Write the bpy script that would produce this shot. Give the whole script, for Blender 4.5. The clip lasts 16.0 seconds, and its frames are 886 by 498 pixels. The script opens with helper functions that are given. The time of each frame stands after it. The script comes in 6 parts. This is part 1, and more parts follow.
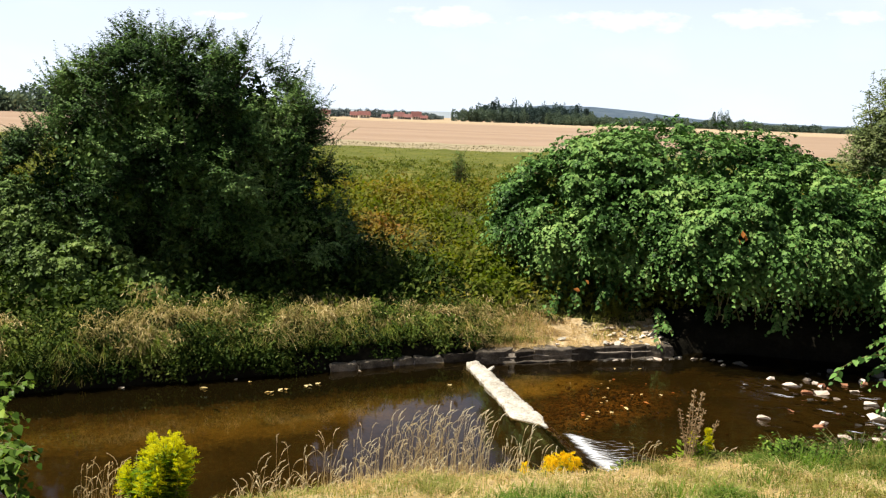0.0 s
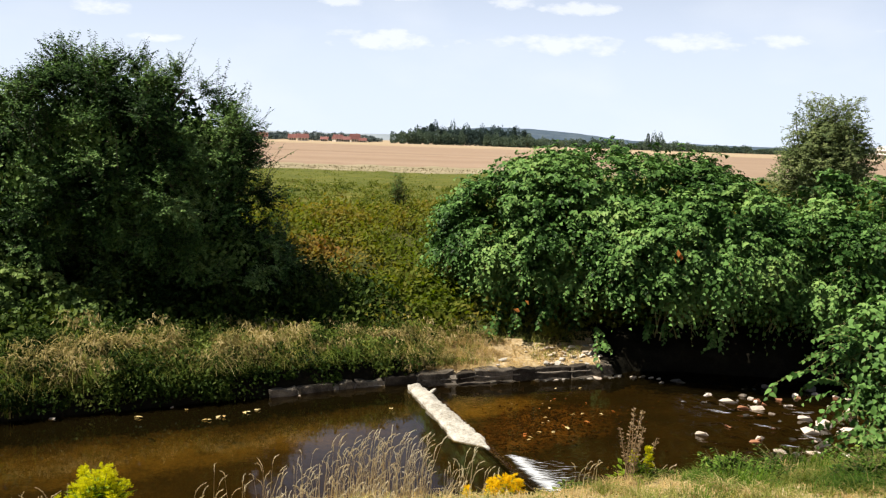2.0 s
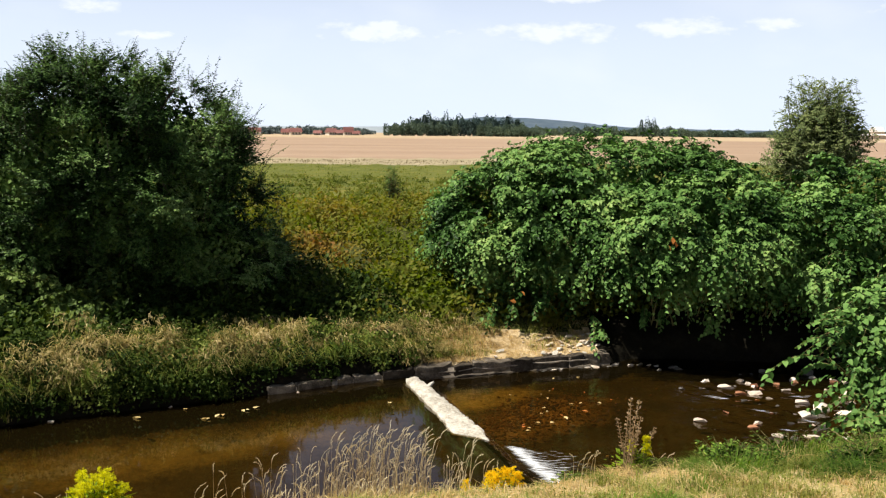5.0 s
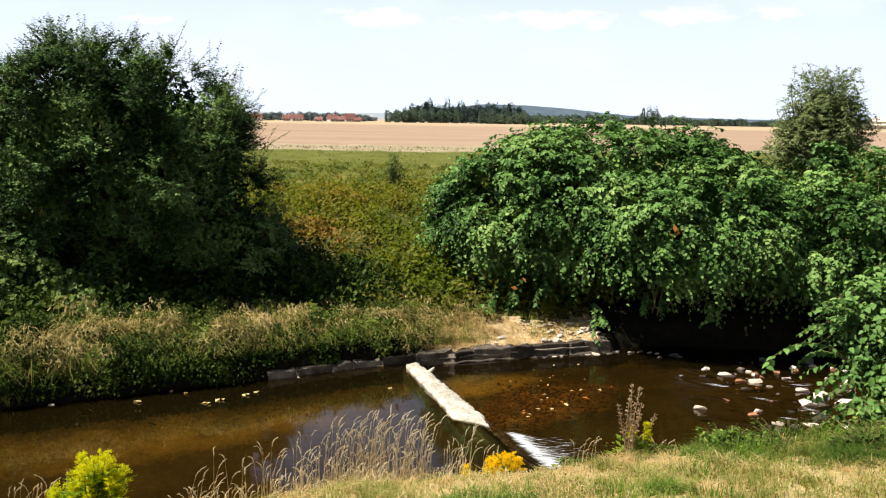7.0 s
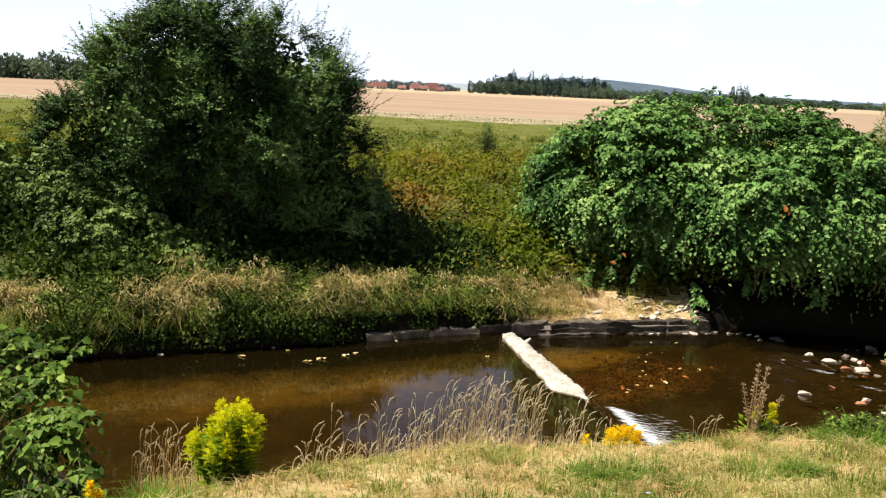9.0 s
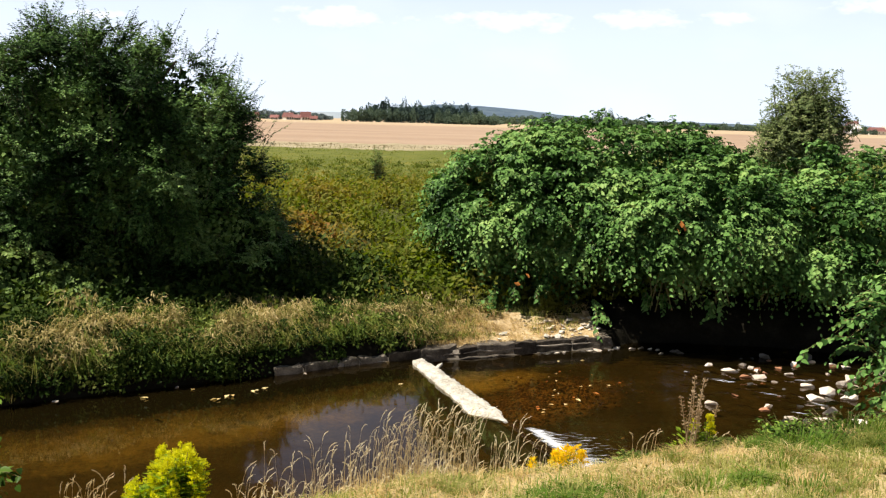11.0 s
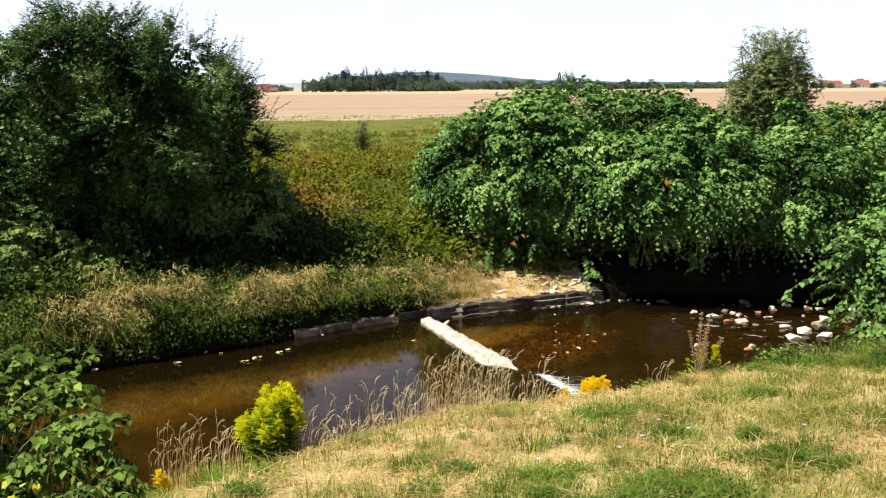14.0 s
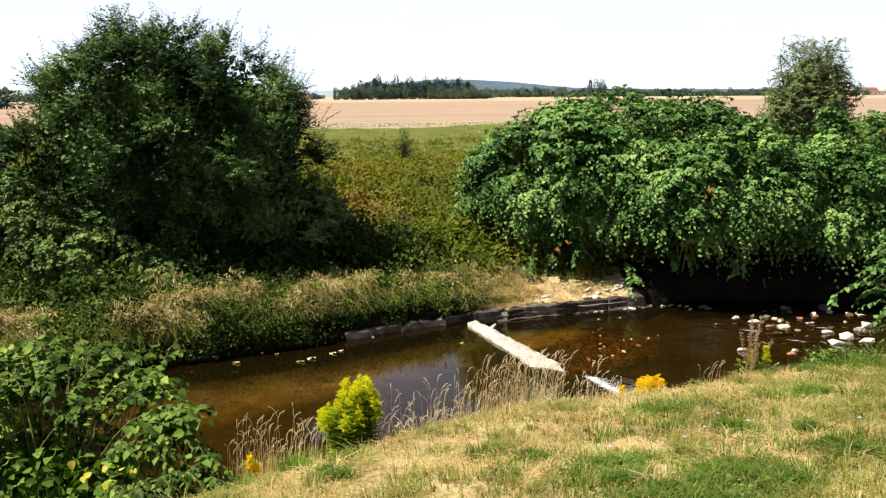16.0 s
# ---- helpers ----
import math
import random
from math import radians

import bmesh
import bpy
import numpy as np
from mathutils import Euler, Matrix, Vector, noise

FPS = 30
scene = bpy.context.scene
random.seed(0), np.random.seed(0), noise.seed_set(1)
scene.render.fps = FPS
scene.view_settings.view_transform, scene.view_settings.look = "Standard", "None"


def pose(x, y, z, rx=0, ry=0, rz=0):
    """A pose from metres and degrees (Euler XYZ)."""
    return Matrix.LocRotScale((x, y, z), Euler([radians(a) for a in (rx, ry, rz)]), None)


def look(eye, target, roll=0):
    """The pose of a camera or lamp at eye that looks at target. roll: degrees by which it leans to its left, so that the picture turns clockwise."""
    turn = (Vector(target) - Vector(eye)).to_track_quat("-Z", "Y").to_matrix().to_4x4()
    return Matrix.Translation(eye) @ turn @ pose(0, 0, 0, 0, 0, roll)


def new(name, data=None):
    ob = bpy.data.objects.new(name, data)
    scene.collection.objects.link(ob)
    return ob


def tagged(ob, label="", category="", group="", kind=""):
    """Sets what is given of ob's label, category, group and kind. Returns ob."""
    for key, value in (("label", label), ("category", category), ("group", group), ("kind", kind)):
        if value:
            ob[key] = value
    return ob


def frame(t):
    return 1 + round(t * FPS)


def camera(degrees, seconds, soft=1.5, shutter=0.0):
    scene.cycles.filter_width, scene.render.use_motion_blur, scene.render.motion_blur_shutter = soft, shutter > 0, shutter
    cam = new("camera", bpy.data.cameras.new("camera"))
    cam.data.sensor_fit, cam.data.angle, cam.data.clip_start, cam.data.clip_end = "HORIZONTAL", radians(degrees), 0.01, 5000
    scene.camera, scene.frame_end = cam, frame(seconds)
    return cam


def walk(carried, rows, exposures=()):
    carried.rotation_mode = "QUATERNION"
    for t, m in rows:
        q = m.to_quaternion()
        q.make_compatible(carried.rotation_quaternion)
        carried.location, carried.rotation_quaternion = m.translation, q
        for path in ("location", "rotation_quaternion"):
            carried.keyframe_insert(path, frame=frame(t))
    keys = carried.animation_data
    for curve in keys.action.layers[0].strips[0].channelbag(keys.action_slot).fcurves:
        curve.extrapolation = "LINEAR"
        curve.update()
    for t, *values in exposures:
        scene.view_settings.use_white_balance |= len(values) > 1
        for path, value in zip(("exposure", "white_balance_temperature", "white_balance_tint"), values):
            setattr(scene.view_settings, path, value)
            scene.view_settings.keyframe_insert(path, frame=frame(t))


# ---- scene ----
cam = camera(51.0, 16.0, 1.25)
EXPOSURES = [(0, 0.87), (1.5, 0.74), (3.5, 0.60), (6, 0.81), (8, 0.9), (10.5, 0.95), (11, 0.86), (12, 0.99), (13.5, 0.98), (16, 0.98)]
PATH = [
    (0, (0.465, 0.313, 4.432), (0.471, 2.293, 4.151), 2.1),
    (0.5, (0.474, 0.341, 4.438), (0.529, 2.324, 4.178), 2.5),
    (1, (0.487, 0.347, 4.438), (0.612, 2.328, 4.196), 2.5),
    (1.5, (0.489, 0.369, 4.438), (0.654, 2.348, 4.199), 2.3),
    (2, (0.473, 0.347, 4.431), (0.606, 2.329, 4.201), 1.9),
    (2.5, (0.473, 0.332, 4.442), (0.575, 2.316, 4.217), 2.0),
    (3, (0.493, 0.357, 4.48), (0.602, 2.34, 4.239), 1.5),
    (3.5, (0.503, 0.388, 4.505), (0.629, 2.372, 4.295), 1.5),
    (3.7, (0.499, 0.354, 4.496), (0.636, 2.339, 4.296), 1.4),
    (5.8, (0.495, 0.354, 4.463), (0.612, 2.332, 4.188), -0.2),
    (6, (0.487, 0.369, 4.462), (0.596, 2.346, 4.185), -0.3),
    (6.5, (0.486, 0.384, 4.447), (0.622, 2.355, 4.139), 0.0),
    (7, (0.49, 0.38, 4.439), (0.63, 2.356, 4.163), 0.9),
    (7.5, (0.441, 0.362, 4.436), (0.587, 2.336, 4.153), 1.8),
    (8, (0.332, 0.328, 4.414), (0.371, 2.303, 4.103), 2.3),
    (8.2, (0.281, 0.361, 4.396), (0.254, 2.333, 4.067), 2.7),
    (10.3, (-0.308, 0.473, 4.338), (-0.248, 2.442, 3.995), 2.0),
    (10.5, (-0.349, 0.512, 4.321), (-0.233, 2.487, 4.032), 2.2),
    (11, (-0.43, 0.605, 4.307), (-0.193, 2.572, 4.033), 1.6),
    (11.5, (-0.633, 0.458, 4.298), (-0.415, 2.428, 4.035), 1.7),
    (12, (-0.797, 0.247, 4.351), (-0.597, 2.211, 4.03), 0.2),
    (12.5, (-0.858, 0.102, 4.361), (-0.685, 2.071, 4.053), -0.1),
    (13, (-0.939, -0.033, 4.391), (-0.745, 1.93, 4.061), 1.0),
    (13.5, (-1.131, -0.197, 4.385), (-0.796, 1.745, 4.045), 1.0),
    (14, (-1.245, -0.379, 4.393), (-0.937, 1.567, 4.051), -0.3),
    (14.5, (-1.357, -0.594, 4.424), (-1.146, 1.36, 4.053), -0.6),
    (15, (-1.494, -0.663, 4.414), (-1.259, 1.289, 4.05), -0.1),
    (15.5, (-1.637, -0.755, 4.424), (-1.347, 1.193, 4.074), -0.7),
    (16, (-1.642, -0.798, 4.436), (-1.397, 1.16, 4.11), -0.4),
]
walk(cam, [(t, look(eye, target, roll)) for t, eye, target, roll in PATH], EXPOSURES)

# ------------------------------------------------------------- world and sun
SUN_TO = Vector((-0.50, -0.03, 0.865)).normalized()
SUN_EL = math.asin(SUN_TO.z)
SUN_AZ = math.atan2(SUN_TO.x, SUN_TO.y)

# small fair-weather clouds: bearing and height in degrees, half width, half height
CLOUDS = [(0.2, 6.0, 4.0, 0.62), (10.6, 6.0, 4.0, 0.62), (18.4, 6.2, 2.9, 0.55), (22.9, 6.3, 1.7, 0.42),
          (7.4, 8.3, 1.6, 0.35), (11.5, 8.1, 2.4, 0.42), (-2.8, 8.2, 1.5, 0.45), (1.2, 8.5, 1.5, 0.30),
          (-16.3, 6.9, 1.8, 0.42), (-13.5, 5.4, 1.4, 0.28), (31.0, 6.9, 3.2, 0.5), (-26.0, 6.2, 3.0, 0.5),
          (-39.0, 8.0, 3.4, 0.6), (44.0, 8.6, 3.0, 0.6)]


def make_world():
    world = bpy.data.worlds.new("sky")
    scene.world = world
    world.use_nodes = True
    nt = world.node_tree
    nt.nodes.clear()
    N, L = nt.nodes.new, nt.links.new
    out, bg = N("ShaderNodeOutputWorld"), N("ShaderNodeBackground")
    sky = N("ShaderNodeTexSky")
    sky.sky_type, sky.sun_disc = "NISHITA", False
    sky.sun_elevation, sky.sun_rotation = SUN_EL, SUN_AZ % (2 * math.pi)
    sky.air_density, sky.dust_density, sky.ozone_density = 0.46, 0.05, 2.0
    co, sep = N("ShaderNodeTexCoord"), N("ShaderNodeSeparateXYZ")
    L(co.outputs["Generated"], sep.inputs[0])

    def m(op, a, b=None, c=None):
        n = N("ShaderNodeMath")
        n.operation = op
        for k, v in enumerate((a, b, c)):
            if v is None:
                continue
            if isinstance(v, (int, float)):
                n.inputs[k].default_value = v
            else:
                L(v, n.inputs[k])
        return n.outputs[0]

    az = m("MULTIPLY", m("ARCTAN2", sep.outputs[0], sep.outputs[1]), 57.2958)
    el = m("MULTIPLY", m("ARCSINE", sep.outputs[2]), 57.2958)
    comb = N("ShaderNodeCombineXYZ")
    L(az, comb.inputs[0]), L(m("MULTIPLY", el, 2.2), comb.inputs[1])
    warp = N("ShaderNodeTexNoise")
    warp.inputs["Scale"].default_value, warp.inputs["Detail"].default_value, warp.inputs["Roughness"].default_value = 0.55, 5.0, 0.6
    L(comb.outputs[0], warp.inputs["Vector"])
    wob = m("SUBTRACT", warp.outputs["Fac"], 0.5)
    total = None
    for a0, e0, w, h in CLOUDS:
        dx = m("MULTIPLY", m("SUBTRACT", az, a0), 1 / w)
        dy = m("MULTIPLY", m("SUBTRACT", el, e0), 1 / h)
        r = m("ADD", m("MULTIPLY", dx, dx), m("MULTIPLY", dy, dy))
        v = m("SUBTRACT", 1.0, r)
        v = m("MAXIMUM", m("ADD", v, m("MULTIPLY", wob, 5.0)), 0.0)
        v = m("MULTIPLY", v, m("LESS_THAN", r, 3.0))
        total = v if total is None else m("MAXIMUM", total, v)
    mask = m("MULTIPLY", m("MINIMUM", total, 1.0), 0.55)
    # thin high haze streaks over the whole sky
    streak = N("ShaderNodeTexNoise")
    streak.inputs["Scale"].default_value, streak.inputs["Detail"].default_value = 0.09, 6.0
    L(comb.outputs[0], streak.inputs["Vector"])
    thin = m("MULTIPLY", m("MAXIMUM", m("SUBTRACT", streak.outputs["Fac"], 0.48), 0.0), 0.9)
    mask = m("MAXIMUM", mask, thin)
    # summer haze that thickens evenly towards the horizon all round
    haze = m("MULTIPLY", m("POWER", 2.718, m("MULTIPLY", m("POWER", m("MULTIPLY", m("ABSOLUTE", el), 1 / 15.0), 2.6), -1.0)), 0.9)
    veil = N("ShaderNodeMix")
    veil.data_type = "RGBA"
    L(haze, veil.inputs["Factor"]), L(sky.outputs[0], veil.inputs[6])
    veil.inputs[7].default_value = (10.6, 11.75, 13.7, 1)
    mix = N("ShaderNodeMix")
    mix.data_type = "RGBA"
    L(mask, mix.inputs["Factor"]), L(veil.outputs[2], mix.inputs[6])
    mix.inputs[7].default_value = (13.2, 13.4, 13.8, 1)
    L(mix.outputs[2], bg.inputs["Color"])
    bg.inputs["Strength"].default_value = 0.052
    L(bg.outputs[0], out.inputs["Surface"])


make_world()
sun = new("sun", bpy.data.lights.new("sun", "SUN"))
sun.data.energy, sun.data.angle, sun.data.color = 5.0, radians(0.55), (1.0, 0.94, 0.84)
sun.matrix_world = look(SUN_TO * 60, (0, 0, 0))


# ------------------------------------------------------------- materials
def mat_new(name):
    ma = bpy.data.materials.new(name)
    ma.use_nodes = True
    ma.node_tree.nodes.clear()
    return ma, ma.node_tree.nodes.new, ma.node_tree.links.new


def ramp(N, stops):
    r = N("ShaderNodeValToRGB")
    while len(r.color_ramp.elements) < len(stops):
        r.color_ramp.elements.new(0.5)
    for e, (p, c) in zip(r.color_ramp.elements, stops):
        e.position, e.color = p, (*c, 1)
    return r


def leaf_mat(name, stops, rough=0.45, translucent=0.35, noise_scale=0.9, spec=0.03, per="island", rnd=0.55):
    """Leaves and blades: each its own tone, patches of tone over the plant, light passing through."""
    ma, N, L = mat_new(name)
    out, pb, tr, mx = N("ShaderNodeOutputMaterial"), N("ShaderNodeBsdfPrincipled"), N("ShaderNodeBsdfTranslucent"), N("ShaderNodeMixShader")
    geo, no, add = N("ShaderNodeNewGeometry"), N("ShaderNodeTexNoise"), N("ShaderNodeMath")
    info = N("ShaderNodeObjectInfo")
    no.inputs["Scale"].default_value, no.inputs["Detail"].default_value = noise_scale, 3
    L(geo.outputs["Position"], no.inputs["Vector"])
    add.operation = "MULTIPLY_ADD"
    L(geo.outputs["Random Per Island"] if per == "island" else info.outputs["Random"], add.inputs[0])
    add.inputs[1].default_value = rnd
    sub = N("ShaderNodeMath")
    sub.operation = "MULTIPLY_ADD"
    L(no.outputs["Fac"], sub.inputs[0])
    sub.inputs[1].default_value, sub.inputs[2].default_value = 1.5, -0.255 - rnd / 2
    L(sub.outputs[0], add.inputs[2])
    r = ramp(N, stops)
    L(add.outputs[0], r.inputs[0])
    L(r.outputs[0], pb.inputs["Base Color"])
    pb.inputs["Roughness"].default_value = rough
    pb.inputs["Specular IOR Level"].default_value = spec
    bright = N("ShaderNodeHueSaturation")
    bright.inputs["Saturation"].default_value, bright.inputs["Value"].default_value = 1.15, 1.5
    L(r.outputs[0], bright.inputs["Color"]), L(bright.outputs[0], tr.inputs["Color"])
    mx.inputs[0].default_value = translucent
    L(pb.outputs[0], mx.inputs[1]), L(tr.outputs[0], mx.inputs[2]), L(mx.outputs[0], out.inputs["Surface"])
    return ma


def rough_mat(name, stops, scale=3.0, fine=40.0, rough=0.9, bump=0.4, dist=0.02, detail=6, stretch=(1, 1, 1), fine_amount=0.35, vary=0.0):
    """Soil, stone, plaster and the like: two scales of tone and a bump."""
    ma, N, L = mat_new(name)
    out, pb = N("ShaderNodeOutputMaterial"), N("ShaderNodeBsdfPrincipled")
    geo, mp = N("ShaderNodeNewGeometry"), N("ShaderNodeMapping")
    mp.inputs["Scale"].default_value = stretch
    L(geo.outputs["Position"], mp.inputs["Vector"])
    big, small = N("ShaderNodeTexNoise"), N("ShaderNodeTexNoise")
    for n, s in ((big, scale), (small, fine)):
        n.inputs["Scale"].default_value, n.inputs["Detail"].default_value, n.inputs["Roughness"].default_value = s, detail, 0.6
        L(mp.outputs[0], n.inputs["Vector"])
    mixv = N("ShaderNodeMix")
    mixv.inputs[0].default_value = fine_amount
    L(big.outputs["Fac"], mixv.inputs[2]), L(small.outputs["Fac"], mixv.inputs[3])
    fac = mixv.outputs[0]
    if vary:
        info, ad = N("ShaderNodeObjectInfo"), N("ShaderNodeMath")
        ad.operation = "MULTIPLY_ADD"
        L(info.outputs["Random"], ad.inputs[0])
        ad.inputs[1].default_value = vary
        sb = N("ShaderNodeMath")
        sb.operation = "SUBTRACT"
        L(fac, sb.inputs[0])
        sb.inputs[1].default_value = vary / 2
        L(sb.outputs[0], ad.inputs[2])
        fac = ad.outputs[0]
    r = ramp(N, stops)
    L(fac, r.inputs[0]), L(r.outputs[0], pb.inputs["Base Color"])
    pb.inputs["Roughness"].default_value = rough
    pb.inputs["Specular IOR Level"].default_value = 0.3 if rough < 0.8 else 0.06
    bp = N("ShaderNodeBump")
    bp.inputs["Strength"].default_value, bp.inputs["Distance"].default_value = bump, dist
    L(mixv.outputs[0], bp.inputs["Height"]), L(bp.outputs[0], pb.inputs["Normal"])
    L(pb.outputs[0], out.inputs["Surface"])
    return ma


def water_mat(name, tint, ripple, scale, stretch, cloudy, ior=1.5):
    ma, N, L = mat_new(name)
    out, tr, gl, mx, fr = (N("ShaderNodeOutputMaterial"), N("ShaderNodeBsdfTransparent"), N("ShaderNodeBsdfGlossy"),
                           N("ShaderNodeMixShader"), N("ShaderNodeFresnel"))
    geo, mp, no, bp = N("ShaderNodeNewGeometry"), N("ShaderNodeMapping"), N("ShaderNodeTexNoise"), N("ShaderNodeBump")
    mp.inputs["Scale"].default_value, mp.inputs["Rotation"].default_value = stretch, (0, 0, radians(22))
    no.inputs["Scale"].default_value, no.inputs["Detail"].default_value = scale, 4
    L(geo.outputs["Position"], mp.inputs["Vector"]), L(mp.outputs[0], no.inputs["Vector"]), L(no.outputs["Fac"], bp.inputs["Height"])
    bp.inputs["Strength"].default_value, bp.inputs["Distance"].default_value = ripple, 0.05
    tr.inputs["Color"].default_value = (*tint, 1)
    gl.inputs["Roughness"].default_value = 0.03
    fr.inputs["IOR"].default_value = ior
    L(bp.outputs[0], gl.inputs["Normal"]), L(bp.outputs[0], fr.inputs["Normal"])
    silt, murk = N("ShaderNodeBsdfDiffuse"), N("ShaderNodeMixShader")
    silt.inputs["Color"].default_value = (0.095, 0.066, 0.018, 1)
    murk.inputs[0].default_value = cloudy
    L(tr.outputs[0], murk.inputs[1]), L(silt.outputs[0], murk.inputs[2])
    L(fr.outputs[0], mx.inputs[0]), L(murk.outputs[0], mx.inputs[1]), L(gl.outputs[0], mx.inputs[2])
    L(mx.outputs[0], out.inputs["Surface"])
    return ma


def foam_mat(name):
    ma, N, L = mat_new(name)
    out, tr, pb, mx = N("ShaderNodeOutputMaterial"), N("ShaderNodeBsdfTransparent"), N("ShaderNodeBsdfPrincipled"), N("ShaderNodeMixShader")
    geo, mp, no, r = N("ShaderNodeNewGeometry"), N("ShaderNodeMapping"), N("ShaderNodeTexNoise"), N("ShaderNodeMapRange")
    co = N("ShaderNodeAttribute")
    co.attribute_name = "strength"
    mp.inputs["Rotation"].default_value, mp.inputs["Scale"].default_value = (0, 0, radians(-14)), (2.2, 13, 3)
    no.inputs["Scale"].default_value, no.inputs["Detail"].default_value = 2.6, 6
    L(geo.outputs["Position"], mp.inputs["Vector"]), L(mp.outputs[0], no.inputs["Vector"])
    ad = N("ShaderNodeMath")
    ad.operation = "ADD"
    L(no.outputs["Fac"], ad.inputs[0]), L(co.outputs["Fac"], ad.inputs[1])
    L(ad.outputs[0], r.inputs["Value"])
    r.inputs["From Min"].default_value, r.inputs["From Max"].default_value = 0.88, 1.24
    pb.inputs["Base Color"].default_value, pb.inputs["Roughness"].default_value = (0.82, 0.84, 0.86, 1), 0.5
    L(r.outputs[0], mx.inputs[0]), L(tr.outputs[0], mx.inputs[1]), L(pb.outputs[0], mx.inputs[2]), L(mx.outputs[0], out.inputs["Surface"])
    return ma


def bed_mat(name):
    """Stream bed: dark silt, an ochre sand bar below the weir and a rusty gravel tongue beside it."""
    ma, N, L = mat_new(name)
    out, pb, geo = N("ShaderNodeOutputMaterial"), N("ShaderNodeBsdfPrincipled"), N("ShaderNodeNewGeometry")
    sep = N("ShaderNodeSeparateXYZ")
    L(geo.outputs["Position"], sep.inputs[0])

    def m(op, a, b):
        n = N("ShaderNodeMath")
        n.operation = op
        for k, v in enumerate((a, b)):
            if isinstance(v, (int, float)):
                n.inputs[k].default_value = v
            else:
                L(v, n.inputs[k])
        return n.outputs[0]

    def grain(scale, detail):
        n = N("ShaderNodeTexNoise")
        n.inputs["Scale"].default_value, n.inputs["Detail"].default_value, n.inputs["Roughness"].default_value = scale, detail, 0.65
        L(geo.outputs["Position"], n.inputs["Vector"])
        return n.outputs["Fac"]

    def bar(x, y, turn, a, b):
        """Falls from 1 to 0 over an ellipse, its edge ragged."""
        c, s = math.cos(turn), math.sin(turn)
        dx, dy = m("SUBTRACT", sep.outputs[0], x), m("SUBTRACT", sep.outputs[1], y)
        u = m("MULTIPLY", m("ADD", m("MULTIPLY", dx, c), m("MULTIPLY", dy, s)), 1 / a)
        v = m("MULTIPLY", m("SUBTRACT", m("MULTIPLY", dy, c), m("MULTIPLY", dx, s)), 1 / b)
        r = m("ADD", m("MULTIPLY", u, u), m("MULTIPLY", v, v))
        e = m("SUBTRACT", m("ADD", 1.0, m("MULTIPLY", m("SUBTRACT", m("ADD", m("MULTIPLY", rag, 0.7), m("MULTIPLY", fine, 0.3)), 0.5), 3.4)), r)
        return m("MINIMUM", m("MAXIMUM", m("MULTIPLY", e, 0.9), 0.0), 1.0)

    rag, fine = grain(2.4, 5), grain(15.0, 6)
    tone = m("ADD", m("MULTIPLY", grain(1.1, 5), 0.55), m("MULTIPLY", fine, 0.45))
    col = None
    for k, stops in ((None, [(0.3, (0.026, 0.018, 0.007)), (0.5, (0.072, 0.048, 0.017)), (0.7, (0.15, 0.10, 0.038))]),
                     ((-2.6, 14.1, 0.41, 4.6, 0.8), [(0.3, (0.11, 0.077, 0.025)), (0.5, (0.25, 0.172, 0.053)), (0.7, (0.38, 0.265, 0.085))]),
                     ((2.5, 16.75, 0.33, 1.5, 0.62), [(0.32, (0.20, 0.125, 0.036)), (0.48, (0.50, 0.335, 0.10)), (0.66, (0.70, 0.50, 0.18))]),
                     ((3.15, 15.6, 0.55, 2.2, 0.95), [(0.32, (0.085, 0.042, 0.014)), (0.46, (0.30, 0.150, 0.047)), (0.58, (0.50, 0.265, 0.088)), (0.75, (0.68, 0.41, 0.16))])):
        r = ramp(N, stops)
        L(tone, r.inputs[0])
        if k is None:
            col = r.outputs[0]
            continue
        mix = N("ShaderNodeMix")
        mix.data_type = "RGBA"
        L(bar(*k), mix.inputs["Factor"]), L(col, mix.inputs[6]), L(r.outputs[0], mix.inputs[7])
        col = mix.outputs[2]
    L(col, pb.inputs["Base Color"])
    pb.inputs["Roughness"].default_value, pb.inputs["Specular IOR Level"].default_value = 0.9, 0.05
    bp = N("ShaderNodeBump")
    bp.inputs["Strength"].default_value, bp.inputs["Distance"].default_value = 0.6, 0.04
    L(tone, bp.inputs["Height"]), L(bp.outputs[0], pb.inputs["Normal"]), L(pb.outputs[0], out.inputs["Surface"])
    return ma


M_LAWN = rough_mat("lawn_soil", [(0.25, (0.13, 0.105, 0.045)), (0.45, (0.31, 0.24, 0.11)), (0.62, (0.47, 0.37, 0.19)), (0.8, (0.56, 0.46, 0.27))], 1.1, 26, 0.95, 0.8, 0.03)
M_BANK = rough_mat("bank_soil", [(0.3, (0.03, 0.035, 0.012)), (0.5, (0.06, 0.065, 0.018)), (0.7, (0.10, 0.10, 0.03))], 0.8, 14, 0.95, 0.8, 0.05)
M_BED = bed_mat("stream_bed")
# near-black soil colour that stands in for deep shade under overhangs
M_SHADE_SOIL = rough_mat("shade_dark_soil", [(0.3, (0.005, 0.0045, 0.003)), (0.5, (0.009, 0.008, 0.005)), (0.7, (0.02, 0.017, 0.011))], 2.0, 18, 0.95, 0.8, 0.05)
M_LEDGE = rough_mat("dry_ledge", [(0.3, (0.17, 0.105, 0.045)), (0.46, (0.40, 0.285, 0.14)), (0.66, (0.68, 0.55, 0.36))], 3.5, 24, 0.95, 1.0, 0.06, fine_amount=0.5)
M_MEADOW = rough_mat("meadow_turf", [(0.3, (0.055, 0.07, 0.014)), (0.5, (0.105, 0.115, 0.024)), (0.72, (0.19, 0.165, 0.04))], 0.5, 6, 0.95, 0.8, 0.05)
